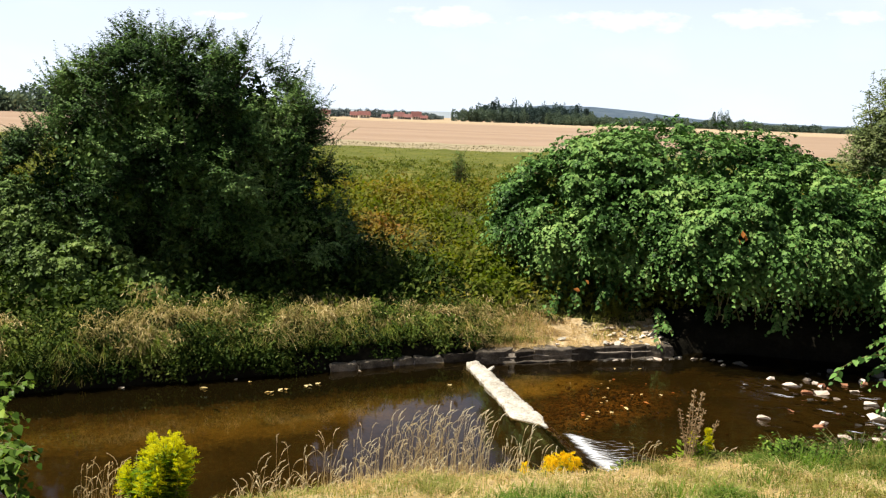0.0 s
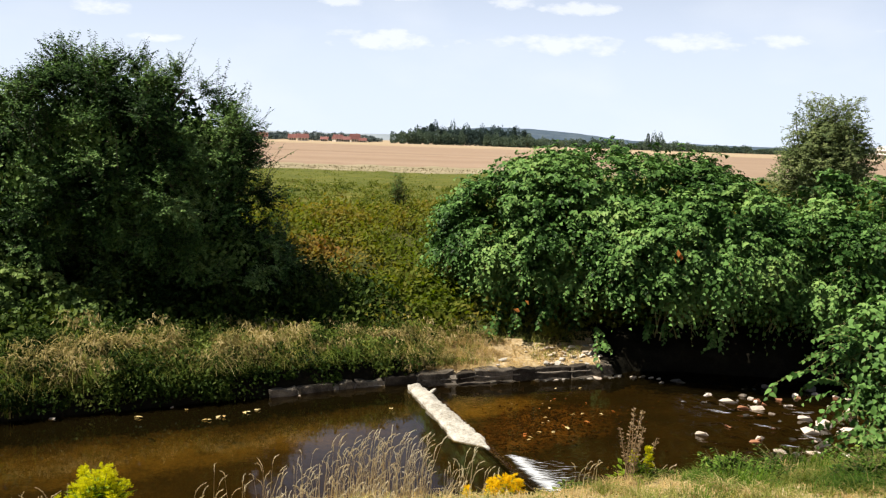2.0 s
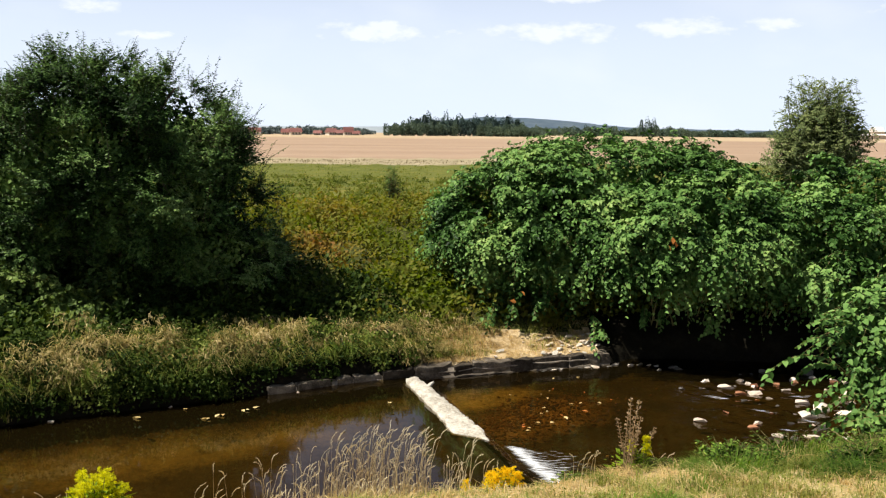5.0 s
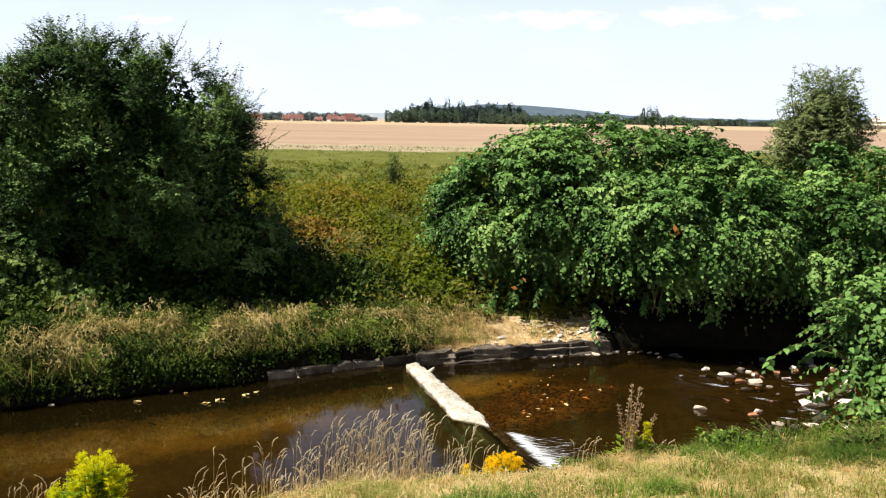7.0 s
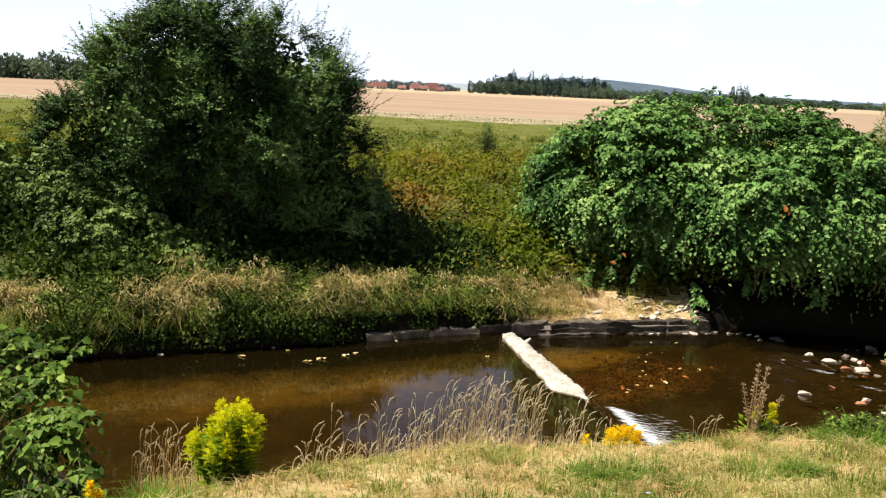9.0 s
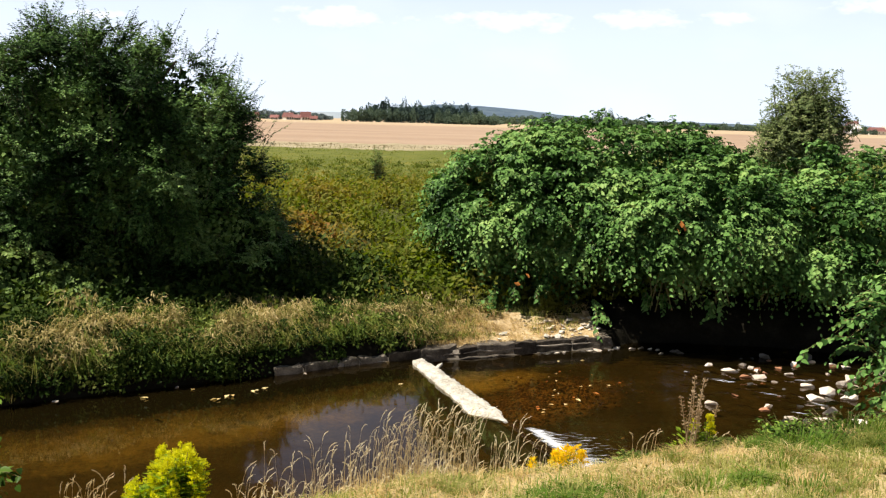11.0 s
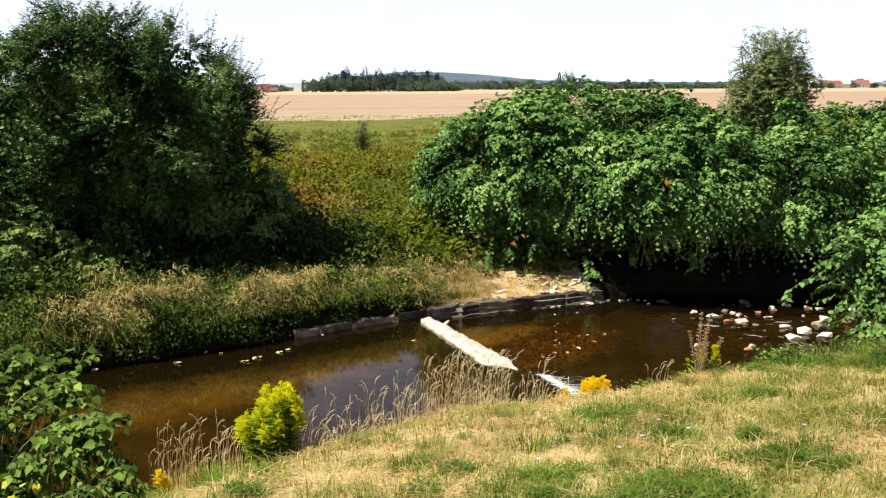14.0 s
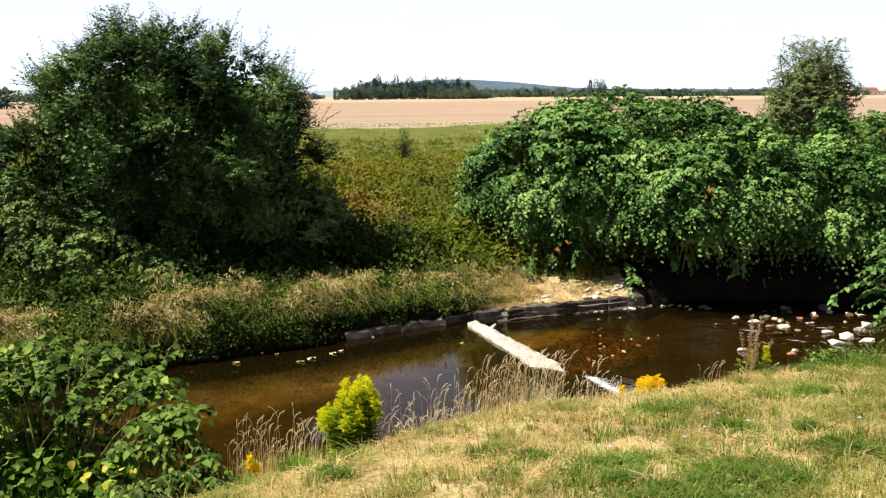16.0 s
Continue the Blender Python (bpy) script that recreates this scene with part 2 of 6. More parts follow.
M_FIELD = rough_mat("stubble_field", [(0.3, (0.23, 0.158, 0.105)), (0.5, (0.30, 0.212, 0.145)), (0.75, (0.38, 0.28, 0.20))], 0.03, 0.9, 0.95, 0.3, 0.05, stretch=(0.35, 1.6, 1))
M_STRAW = rough_mat("straw_margin", [(0.3, (0.17, 0.15, 0.08)), (0.5, (0.30, 0.25, 0.155)), (0.75, (0.43, 0.36, 0.25))], 0.35, 3.0, 0.95, 0.5, 0.05)
M_FAR = rough_mat("far_fields", [(0.3, (0.22, 0.19, 0.10)), (0.45, (0.36, 0.27, 0.17)), (0.65, (0.46, 0.36, 0.23))], 0.006, 0.05, 0.95, 0.0, 0.05, stretch=(0.4, 2, 1))
M_WATER_UP = water_mat("still_water", (0.54, 0.45, 0.235), 0.04, 2.2, (1, 1.4, 1), 0.06, 1.85)
M_WATER_DN = water_mat("running_water", (0.42, 0.345, 0.175), 0.10, 4.5, (1, 2.2, 1), 0.05)
M_FOAM = foam_mat("white_water")
M_SILL = rough_mat("pale_concrete", [(0.3, (0.16, 0.135, 0.095)), (0.46, (0.39, 0.355, 0.29)), (0.6, (0.58, 0.545, 0.47))], 4.5, 30, 0.9, 1.0, 0.04, fine_amount=0.5)
M_STONE = rough_mat("wall_stone", [(0.3, (0.028, 0.023, 0.018)), (0.5, (0.080, 0.066, 0.051)), (0.72, (0.26, 0.22, 0.17))], 5, 50, 0.92, 1.0, 0.04, vary=0.3)
M_MORTAR = rough_mat("mortar", [(0.3, (0.11, 0.092, 0.072)), (0.7, (0.32, 0.275, 0.22))], 8, 60, 0.95, 0.6, 0.01)
M_ROCK = rough_mat("pale_rock", [(0.3, (0.40, 0.31, 0.23)), (0.5, (0.60, 0.50, 0.40)), (0.7, (0.77, 0.69, 0.58))], 5, 40, 0.85, 0.8, 0.02, vary=0.2)
M_ROCK_RED = rough_mat("brick_red_rock", [(0.3, (0.20, 0.09, 0.05)), (0.5, (0.34, 0.16, 0.085)), (0.7, (0.46, 0.26, 0.15))], 6, 40, 0.8, 0.7, 0.02, vary=0.25)
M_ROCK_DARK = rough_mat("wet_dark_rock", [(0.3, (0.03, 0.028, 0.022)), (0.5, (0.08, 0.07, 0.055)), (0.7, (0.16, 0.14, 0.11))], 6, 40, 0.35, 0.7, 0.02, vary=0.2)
M_BARK = rough_mat("bark", [(0.3, (0.035, 0.028, 0.02)), (0.5, (0.075, 0.06, 0.045)), (0.7, (0.13, 0.11, 0.085))], 6, 40, 0.95, 0.9, 0.02, stretch=(2, 2, 0.5))
M_CANE = rough_mat("cane", [(0.3, (0.09, 0.10, 0.03)), (0.5, (0.17, 0.15, 0.05)), (0.7, (0.24, 0.15, 0.07))], 6, 40, 0.6, 0.3, 0.01, stretch=(2, 2, 0.5))
M_ROOF = rough_mat("red_tiles", [(0.3, (0.14, 0.06, 0.052)), (0.5, (0.20, 0.09, 0.078)), (0.7, (0.26, 0.13, 0.115))], 0.6, 4, 0.85, 0.4, 0.03, vary=0.3)
M_PLASTER = rough_mat("house_plaster", [(0.3, (0.50, 0.42, 0.32)), (0.5, (0.66, 0.58, 0.48)), (0.7, (0.78, 0.73, 0.66))], 0.3, 3, 0.9, 0.1, 0.01, vary=0.5)
M_WHITE = rough_mat("white_render", [(0.3, (0.68, 0.68, 0.68)), (0.7, (0.8, 0.8, 0.8))], 0.3, 3, 0.9, 0.1, 0.01)
# horizon ridges: the air's haze is painted into their base colours
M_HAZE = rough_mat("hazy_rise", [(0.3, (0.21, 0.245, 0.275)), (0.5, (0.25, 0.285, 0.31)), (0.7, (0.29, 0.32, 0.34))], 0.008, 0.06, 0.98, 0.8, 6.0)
M_HILL_HAZY = rough_mat("hazy_hill", [(0.3, (0.050, 0.078, 0.112)), (0.5, (0.080, 0.110, 0.142)), (0.7, (0.115, 0.145, 0.165))], 0.02, 0.11, 0.98, 1.0, 9.0)

L_HAW = leaf_mat("hawthorn_leaf", [(0.0, (0.004, 0.010, 0.003)), (0.36, (0.015, 0.034, 0.008)), (0.60, (0.074, 0.137, 0.033)), (1.0, (0.24, 0.335, 0.105))], 0.42, 0.05, spec=0.035, rnd=0.38)
L_KNOT = leaf_mat("knotweed_leaf", [(0.05, (0.006, 0.018, 0.004)), (0.33, (0.029, 0.070, 0.014)), (0.62, (0.116, 0.22, 0.054)), (1.0, (0.25, 0.355, 0.10))], 0.40, 0.07, spec=0.05, rnd=0.42)
L_KNOT_ONE = leaf_mat("knotweed_leaf_single", [(0.05, (0.006, 0.018, 0.004)), (0.33, (0.029, 0.070, 0.014)), (0.62, (0.116, 0.22, 0.054)), (1.0, (0.25, 0.355, 0.10))], 0.40, 0.07, spec=0.05, rnd=0.42, per="object")
L_NEAR = leaf_mat("shrub_leaf", [(0.05, (0.010, 0.022, 0.004)), (0.38, (0.042, 0.082, 0.012)), (0.72, (0.15, 0.235, 0.038)), (1.0, (0.34, 0.39, 0.07))], 0.36, 0.13)
L_NEAR_ONE = leaf_mat("shrub_leaf_single", [(0.05, (0.010, 0.022, 0.004)), (0.38, (0.042, 0.082, 0.012)), (0.72, (0.15, 0.235, 0.038)), (1.0, (0.34, 0.39, 0.07))], 0.36, 0.13, per="object")
L_YELLOWING = leaf_mat("yellowing_leaf", [(0.0, (0.42, 0.40, 0.05)), (1.0, (0.60, 0.50, 0.07))], 0.5, 0.3, per="object")
ELDER = [(0.05, (0.020, 0.033, 0.010)), (0.36, (0.058, 0.098, 0.022)), (0.68, (0.135, 0.198, 0.047)), (1.0, (0.26, 0.325, 0.088))]
L_ELDER = leaf_mat("elder_leaf", ELDER, 0.45, 0.10, spec=0.06, rnd=0.35)
L_ELDER_ONE = leaf_mat("elder_leaf_single", ELDER, 0.45, 0.10, spec=0.06, per="object", rnd=0.35)
L_WEED = leaf_mat("weed_leaf", [(0.05, (0.022, 0.040, 0.007)), (0.4, (0.070, 0.105, 0.018)), (0.75, (0.16, 0.20, 0.042)), (1.0, (0.28, 0.30, 0.08))], 0.5, 0.2)
L_WILLOW = leaf_mat("willow_leaf", [(0.1, (0.075, 0.105, 0.042)), (0.5, (0.15, 0.19, 0.072)), (1.0, (0.29, 0.32, 0.13))], 0.5, 0.3)
L_HERB = leaf_mat("herb_leaf", [(0.05, (0.055, 0.095, 0.012)), (0.34, (0.105, 0.14, 0.02)), (0.58, (0.17, 0.165, 0.029)), (0.8, (0.22, 0.155, 0.038)), (1.0, (0.23, 0.105, 0.034))], 0.55, 0.35, 0.45, rnd=0.22)
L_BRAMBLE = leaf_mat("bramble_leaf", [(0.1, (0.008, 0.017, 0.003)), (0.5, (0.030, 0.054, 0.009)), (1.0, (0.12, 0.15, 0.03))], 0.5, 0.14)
L_STRAW = leaf_mat("dry_grass", [(0.0, (0.27, 0.19, 0.075)), (0.4, (0.46, 0.34, 0.15)), (0.8, (0.60, 0.47, 0.24)), (1.0, (0.68, 0.57, 0.36))], 0.7, 0.35)
L_PLUME = leaf_mat("dry_stalk", [(0.0, (0.42, 0.32, 0.165)), (0.5, (0.61, 0.51, 0.32)), (1.0, (0.75, 0.68, 0.50))], 0.7, 0.3)
L_GRASS = leaf_mat("green_grass", [(0.0, (0.095, 0.125, 0.024)), (0.4, (0.195, 0.212, 0.052)), (0.8, (0.33, 0.315, 0.10)), (1.0, (0.46, 0.42, 0.17))], 0.55, 0.4)
L_LUSH = leaf_mat("lush_grass", [(0.0, (0.045, 0.085, 0.013)), (0.4, (0.088, 0.155, 0.023)), (0.8, (0.145, 0.22, 0.036)), (1.0, (0.22, 0.28, 0.06))], 0.5, 0.4)
L_MIXED = leaf_mat("bank_grass", [(0.0, (0.06, 0.10, 0.016)), (0.42, (0.13, 0.18, 0.03)), (0.64, (0.24, 0.23, 0.06)), (0.84, (0.42, 0.34, 0.13)), (1.0, (0.58, 0.47, 0.24))], 0.6, 0.35, 0.8)
L_TUSSOCK = leaf_mat("dead_tussock", [(0.0, (0.08, 0.09, 0.022)), (0.34, (0.22, 0.19, 0.065)), (0.66, (0.43, 0.335, 0.145)), (1.0, (0.62, 0.51, 0.28))], 0.6, 0.3, 1.3)
L_MEADOW = leaf_mat("meadow_grass", [(0.0, (0.05, 0.075, 0.014)), (0.5, (0.115, 0.135, 0.026)), (0.8, (0.19, 0.185, 0.045)), (1.0, (0.32, 0.27, 0.09))], 0.7, 0.35, 0.5, spec=0.03, rnd=0.4)
L_GOLD = leaf_mat("goldenrod_flower", [(0.0, (0.46, 0.48, 0.02)), (0.5, (0.64, 0.61, 0.025)), (1.0, (0.78, 0.70, 0.05))], 0.6, 0.4)
L_GOLD_RIPE = leaf_mat("goldenrod_flower_full", [(0.0, (0.66, 0.44, 0.01)), (0.5, (0.78, 0.56, 0.015)), (1.0, (0.86, 0.66, 0.03))], 0.6, 0.35)
L_GOLD_LEAF = leaf_mat("goldenrod_leaf", [(0.0, (0.10, 0.17, 0.016)), (0.5, (0.20, 0.29, 0.028)), (1.0, (0.33, 0.39, 0.045))], 0.5, 0.4)
L_DOCK = leaf_mat("dried_seed", [(0.0, (0.20, 0.135, 0.075)), (0.5, (0.34, 0.245, 0.14)), (1.0, (0.50, 0.38, 0.235))], 0.8, 0.2)
# far trees: distance haze mixed into the leaf colours, bluer and paler
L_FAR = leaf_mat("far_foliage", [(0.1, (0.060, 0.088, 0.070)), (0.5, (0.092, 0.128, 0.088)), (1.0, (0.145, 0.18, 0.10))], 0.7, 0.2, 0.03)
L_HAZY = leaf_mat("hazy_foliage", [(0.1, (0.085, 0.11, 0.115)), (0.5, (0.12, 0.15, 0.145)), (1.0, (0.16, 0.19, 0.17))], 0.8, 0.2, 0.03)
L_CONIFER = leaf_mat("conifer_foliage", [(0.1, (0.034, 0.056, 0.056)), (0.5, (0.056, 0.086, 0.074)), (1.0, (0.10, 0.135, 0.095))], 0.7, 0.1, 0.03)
L_CHICORY = leaf_mat("pale_blue_petal", [(0.0, (0.42, 0.43, 0.58)), (1.0, (0.60, 0.60, 0.72))], 0.6, 0.4)
L_PEBBLE = leaf_mat("pebbles", [(0.0, (0.06, 0.032, 0.015)), (0.45, (0.20, 0.098, 0.040)), (0.85, (0.36, 0.19, 0.08)), (1.0, (0.56, 0.37, 0.20))], 0.7, 0.0)
L_RED = leaf_mat("withered_leaf", [(0.0, (0.40, 0.12, 0.03)), (1.0, (0.52, 0.22, 0.06))], 0.6, 0.3, per="object")
L_YELLOW = leaf_mat("floating_leaf", [(0.0, (0.45, 0.28, 0.10)), (0.5, (0.62, 0.45, 0.18)), (1.0, (0.75, 0.64, 0.36))], 0.6, 0.2, per="object")


# ------------------------------------------------------------- mesh helpers
def unit(v):
    return v / np.maximum(np.linalg.norm(v, axis=-1, keepdims=True), 1e-9)


def mesh_tris(name, verts, faces, mat, smooth=False):
    me = bpy.data.meshes.new(name)
    nv, nf, k = len(verts), len(faces), faces.shape[1]
    me.vertices.add(nv), me.loops.add(nf * k), me.polygons.add(nf)
    me.vertices.foreach_set("co", np.ascontiguousarray(verts, np.float32).ravel())
    me.loops.foreach_set("vertex_index", np.ascontiguousarray(faces, np.int32).ravel())
    me.polygons.foreach_set("loop_start", np.arange(0, nf * k, k, dtype=np.int32))
    if smooth:
        me.polygons.foreach_set("use_smooth", np.ones(nf, bool))
    me.update(calc_edges=True)
    for ma in mat if isinstance(mat, (list, tuple)) else [mat]:
        me.materials.append(ma)
    return me


def part(name, bm, material, parent, label=""):
    """Links a bmesh or a mesh as one object under a thing or a part."""
    if isinstance(bm, bmesh.types.BMesh):
        me = bpy.data.meshes.new(name)
        bm.to_mesh(me)
        bm.free()
        me.materials.append(material)
    else:
        me = bm
    ob = new(name, me)
    if parent is not None:
        ob.parent = parent
    return tagged(ob, label)


def empty(name, x, y, z, rz=0.0):
    ob = new(name)
    ob.empty_display_size = 0.2
    ob.matrix_world = pose(x, y, z, 0, 0, rz)
    return ob


HEART = (np.array([(0, 0, 0), (0, 0.45, -0.05), (0, 1, -0.16), (-0.27, 0.02, 0.05), (-0.42, 0.28, 0.07), (-0.27, 0.66, 0.0),
                   (0.27, 0.02, 0.05), (0.42, 0.28, 0.07), (0.27, 0.66, 0.0)], float),
         np.array([(0, 1, 3), (3, 1, 4), (4, 1, 5), (5, 1, 2), (0, 6, 1), (6, 7, 1), (7, 8, 1), (8, 2, 1)]))
HEART_LITE = (np.array([(0, 0, -0.03), (-0.40, 0.24, 0.07), (-0.26, 0.66, 0.0), (0, 1, -0.16), (0.40, 0.24, 0.07), (0.26, 0.66, 0.0)], float), np.array([(0, 2, 1), (0, 3, 2), (0, 4, 5), (0, 5, 3)]))
CURL = (np.array([(0, 0, 0), (-0.055, 0.3, 0.10), (0.055, 0.3, 0.10), (-0.045, 0.65, 0.06), (0.045, 0.65, 0.06), (0, 0.95, -0.16)], float), np.array([(0, 2, 1), (1, 2, 4), (1, 4, 3), (3, 4, 5)]))
OVAL = (np.array([(0, 0, 0), (-0.3, 0.45, 0.07), (0.3, 0.45, 0.07), (0, 1, -0.08)], float), np.array([(0, 3, 1), (0, 2, 3)]))
LANCE = (np.array([(0, 0, 0), (-0.12, 0.4, 0.03), (0.12, 0.4, 0.03), (0, 1, -0.12)], float), np.array([(0, 3, 1), (0, 2, 3)]))


def leaf_arrays(tmpl, o, d, n, size):
    tv, tf = tmpl
    d = unit(d)
    s = unit(np.cross(d, n))
    n = np.cross(s, d)
    v = o[:, None, :] + size[:, None, None] * (tv[None, :, 0:1] * s[:, None] + tv[None, :, 1:2] * d[:, None] + tv[None, :, 2:3] * n[:, None])
    f = (tf[None] + (np.arange(len(o)) * len(tv))[:, None, None]).reshape(-1, 3)
    return v.reshape(-1, 3), f


def leaf_mesh(name, tmpl, o, d, n, size, mat):
    return mesh_tris(name, *leaf_arrays(tmpl, o, d, n, size), mat)


def blade_arrays(base, height, width, lean, droop=0.25, short=False):
    """Grass blades of three bands, bending along lean (horizontal vectors)."""
    n = len(base)
    side = unit(np.cross(lean + 1e-6, (0, 0, 1.0)))
    h, w = height[:, None], width[:, None]
    up = np.array((0, 0, 1.0))
    p1 = base + up * h * 0.45 + lean * h * 0.12
    p2 = base + up * h * 0.82 + lean * h * 0.42
    p3 = base + up * h * (1 - droop * 0.5) + lean * h * (0.60 + droop)
    if short:
        p1 = (p1 + p2) / 2
        v = np.stack([base - side * w, base + side * w, p1 - side * w * 0.8, p1 + side * w * 0.8, p3], 1)
        return v.reshape(-1, 3), (np.array([(0, 1, 3), (0, 3, 2), (2, 3, 4)])[None] + (np.arange(n) * 5)[:, None, None]).reshape(-1, 3)
    v = np.stack([base - side * w, base + side * w, p1 - side * w * 0.85, p1 + side * w * 0.85, p2 - side * w * 0.5, p2 + side * w * 0.5, p3], 1)
    t = np.array([(0, 1, 3), (0, 3, 2), (2, 3, 5), (2, 5, 4), (4, 5, 6)])
    return v.reshape(-1, 3), (t[None] + (np.arange(n) * 7)[:, None, None]).reshape(-1, 3)


def joined(arrays):
    vs, fs, k = [], [], 0
    for v, f in arrays:
        vs.append(v), fs.append(f + k)
        k += len(v)
    return np.concatenate(vs), np.concatenate(fs)


def tube_arrays(points, radii, sides=6):
    points, radii = np.asarray(points, float), np.asarray(radii, float)
    d = unit(np.gradient(points, axis=0))
    ref = np.where(np.abs(d[:, 2:3]) > 0.9, np.array([[1.0, 0, 0]]), np.array([[0, 0, 1.0]]))
    a = unit(np.cross(d, ref))
    b = np.cross(d, a)
    th = np.linspace(0, 2 * np.pi, sides, endpoint=False)
    v = points[:, None] + radii[:, None, None] * (np.cos(th)[None, :, None] * a[:, None] + np.sin(th)[None, :, None] * b[:, None])
    f = []
    for i in range(len(points) - 1):
        for j in range(sides):
            p, q = i * sides + j, i * sides + (j + 1) % sides
            f += [(p, q, q + sides), (p, q + sides, p + sides)]
    return v.reshape(-1, 3), np.array(f)


def sticks_arrays(a, b, c, r):
    """Many thin three-sided twigs through a, b and c."""
    d = unit(c - a)
    s = unit(np.cross(d, np.array((0.3, 0.2, 1.0))))
    t = np.cross(d, s)
    ring = [(1, 0), (-0.5, 0.87), (-0.5, -0.87)]
    v = []
    for p, k in ((a, 1.0), (b, 0.7), (c, 0.25)):
        for u, w in ring:
            v.append(p + (r * k)[:, None] * (u * s + w * t))
    v = np.stack(v, 1)
    f = []
    for i in (0, 3):
        for j in range(3):
            p, q = i + j, i + (j + 1) % 3
            f += [(p, q, q + 3), (p, q + 3, p + 3)]
    f = np.array(f)
    return v.reshape(-1, 3), (f[None] + (np.arange(len(a)) * 9)[:, None, None]).reshape(-1, 3)


_lattice = np.random.default_rng(77).random((256, 256))


def patch(x, y, scale):
    """Smooth value noise in 0..1."""
    u, v = np.asarray(x) / scale + 91.3, np.asarray(y) / scale + 57.7
    i, j = np.floor(u).astype(int), np.floor(v).astype(int)
    fu, fv = u - i, v - j
    fu, fv = fu * fu * (3 - 2 * fu), fv * fv * (3 - 2 * fv)
    g = lambda a, b: _lattice[a % 256, b % 256]
    return (g(i, j) * (1 - fu) + g(i + 1, j) * fu) * (1 - fv) + (g(i, j + 1) * (1 - fu) + g(i + 1, j + 1) * fu) * fv


# ------------------------------------------------------------- the lie of the land
WATER_UP, WATER_DN = 0.0, -0.12


def far_edge(x):
    return np.interp(x, (-60, -20, -4.9, -2.5, -1.2, -0.35, 1.0, 1.6, 3.3, 5.1, 5.7, 6.6, 8.6, 10.5, 14, 30, 60),
                     (-2, 8.0, 14.42, 15.42, 15.96, 16.42, 16.98, 17.3, 17.78, 18.2, 18.7, 18.7, 18.3, 17.3, 15.6, 10.5, 2))


def near_crest(x):
    return np.interp(x, (-60, -20, -4, -2.5, -2, -1.5, -1, 0.3, 1.5, 2.7, 3.4, 4.2, 6, 12, 30, 60), (-26, -6, 4.0, 4.9, 5.4, 6.0, 6.6, 7.45, 7.45, 8.1, 8.0, 8.1, 8.6, 8.4, 2, -9))


def near_z(x, y):
    flat = 1.97 - np.where(y > 5.0, 0.18, 0.135) * (y - 5.0) + 0.05 * np.clip(x, -5, 6)
    flat = np.minimum(flat, 2.9)
    over = np.maximum(y - near_crest(x), 0)
    return flat - np.interp(x, (-1.9, -1.2), (0.18, 0.28)) * over - 0.10 * np.minimum(over, 0.4) - 0.6 * np.maximum(over - np.interp(x, (-1.9, -1.2), (3.3, 2.2)), 0) + 0.05 * (patch(x, y, 1.3) - 0.5) + 0.03 * (patch(x, y, 0.45) - 0.5)


def far_z(x, y):
    d = y - far_edge(x)
    bank = np.interp(d, (-1.2, -0.05, 0.0, 0.22, 0.7, 2.5, 4, 6, 9, 13, 60), (-0.45, -0.30, -0.12, 0.30, 0.52, 0.82, 1.15, 1.6, 1.95, 2.05, 2.0))
    ledge = np.interp(d, (-1.2, -0.05, 0.0, 0.10, 0.5, 1.2, 2.5, 4, 6, 9, 13, 60), (-0.45, -0.34, -0.34, 0.09, 0.18, 0.42, 0.8, 1.15, 1.6, 1.95, 2.05, 2.0))
    w = np.clip((x - 1.0) / 0.5, 0, 1) * np.clip((5.6 - x) / 0.4, 0, 1)
    z = bank * (1 - w) + ledge * w
    return z + np.where(d > 0.5, 0.14 * (patch(x, y, 2.1) - 0.5) + 0.10 * (patch(x, y, 0.8) - 0.5), 0)


def ground_z(x, y):
    x, y = np.asarray(x, float), np.asarray(y, float)
    bed = -0.42 + 0.10 * (patch(x, y, 1.2) - 0.5) + 0.14 * np.clip((x - 5.0) / 1.5, 0, 1)
    shoal = np.exp(-((x - 3.6) / 1.3) ** 2 - ((y - 16.2) / 1.1) ** 2)
    bed = bed + 0.14 * shoal
    z = np.maximum(np.maximum(near_z(x, y), bed), np.where(y > far_edge(x) - 1.2, far_z(x, y), -9))
    far = np.clip((y - 60) / 300, 0, 1)
    return z * (1 - far) + 1.8 * far


SILL_FAR, SILL_NEAR = np.array((1.13, 16.72)), np.array((1.91, 13.45))
SILL_DIR = (SILL_NEAR - SILL_FAR) / np.linalg.norm(SILL_NEAR - SILL_FAR)
SILL_SIDE = np.array((-SILL_DIR[1], SILL_DIR[0]))          # downstream


def weir_x(y):
    return SILL_FAR[0] + (SILL_FAR[1] - y) * (-SILL_DIR[0] / SILL_DIR[1])


def spread(lo, hi, step, out, grow):
    mid = list(np.arange(lo, hi + 1e-6, step))
    a, s = [hi], step
    while a[-1] < out[1]:
        s *= grow
        a.append(a[-1] + s)
    b, s = [lo], step
    while b[-1] > out[0]:
        s *= grow
        b.append(b[-1] - s)
    return np.array(b[:0:-1] + mid + a[1:])


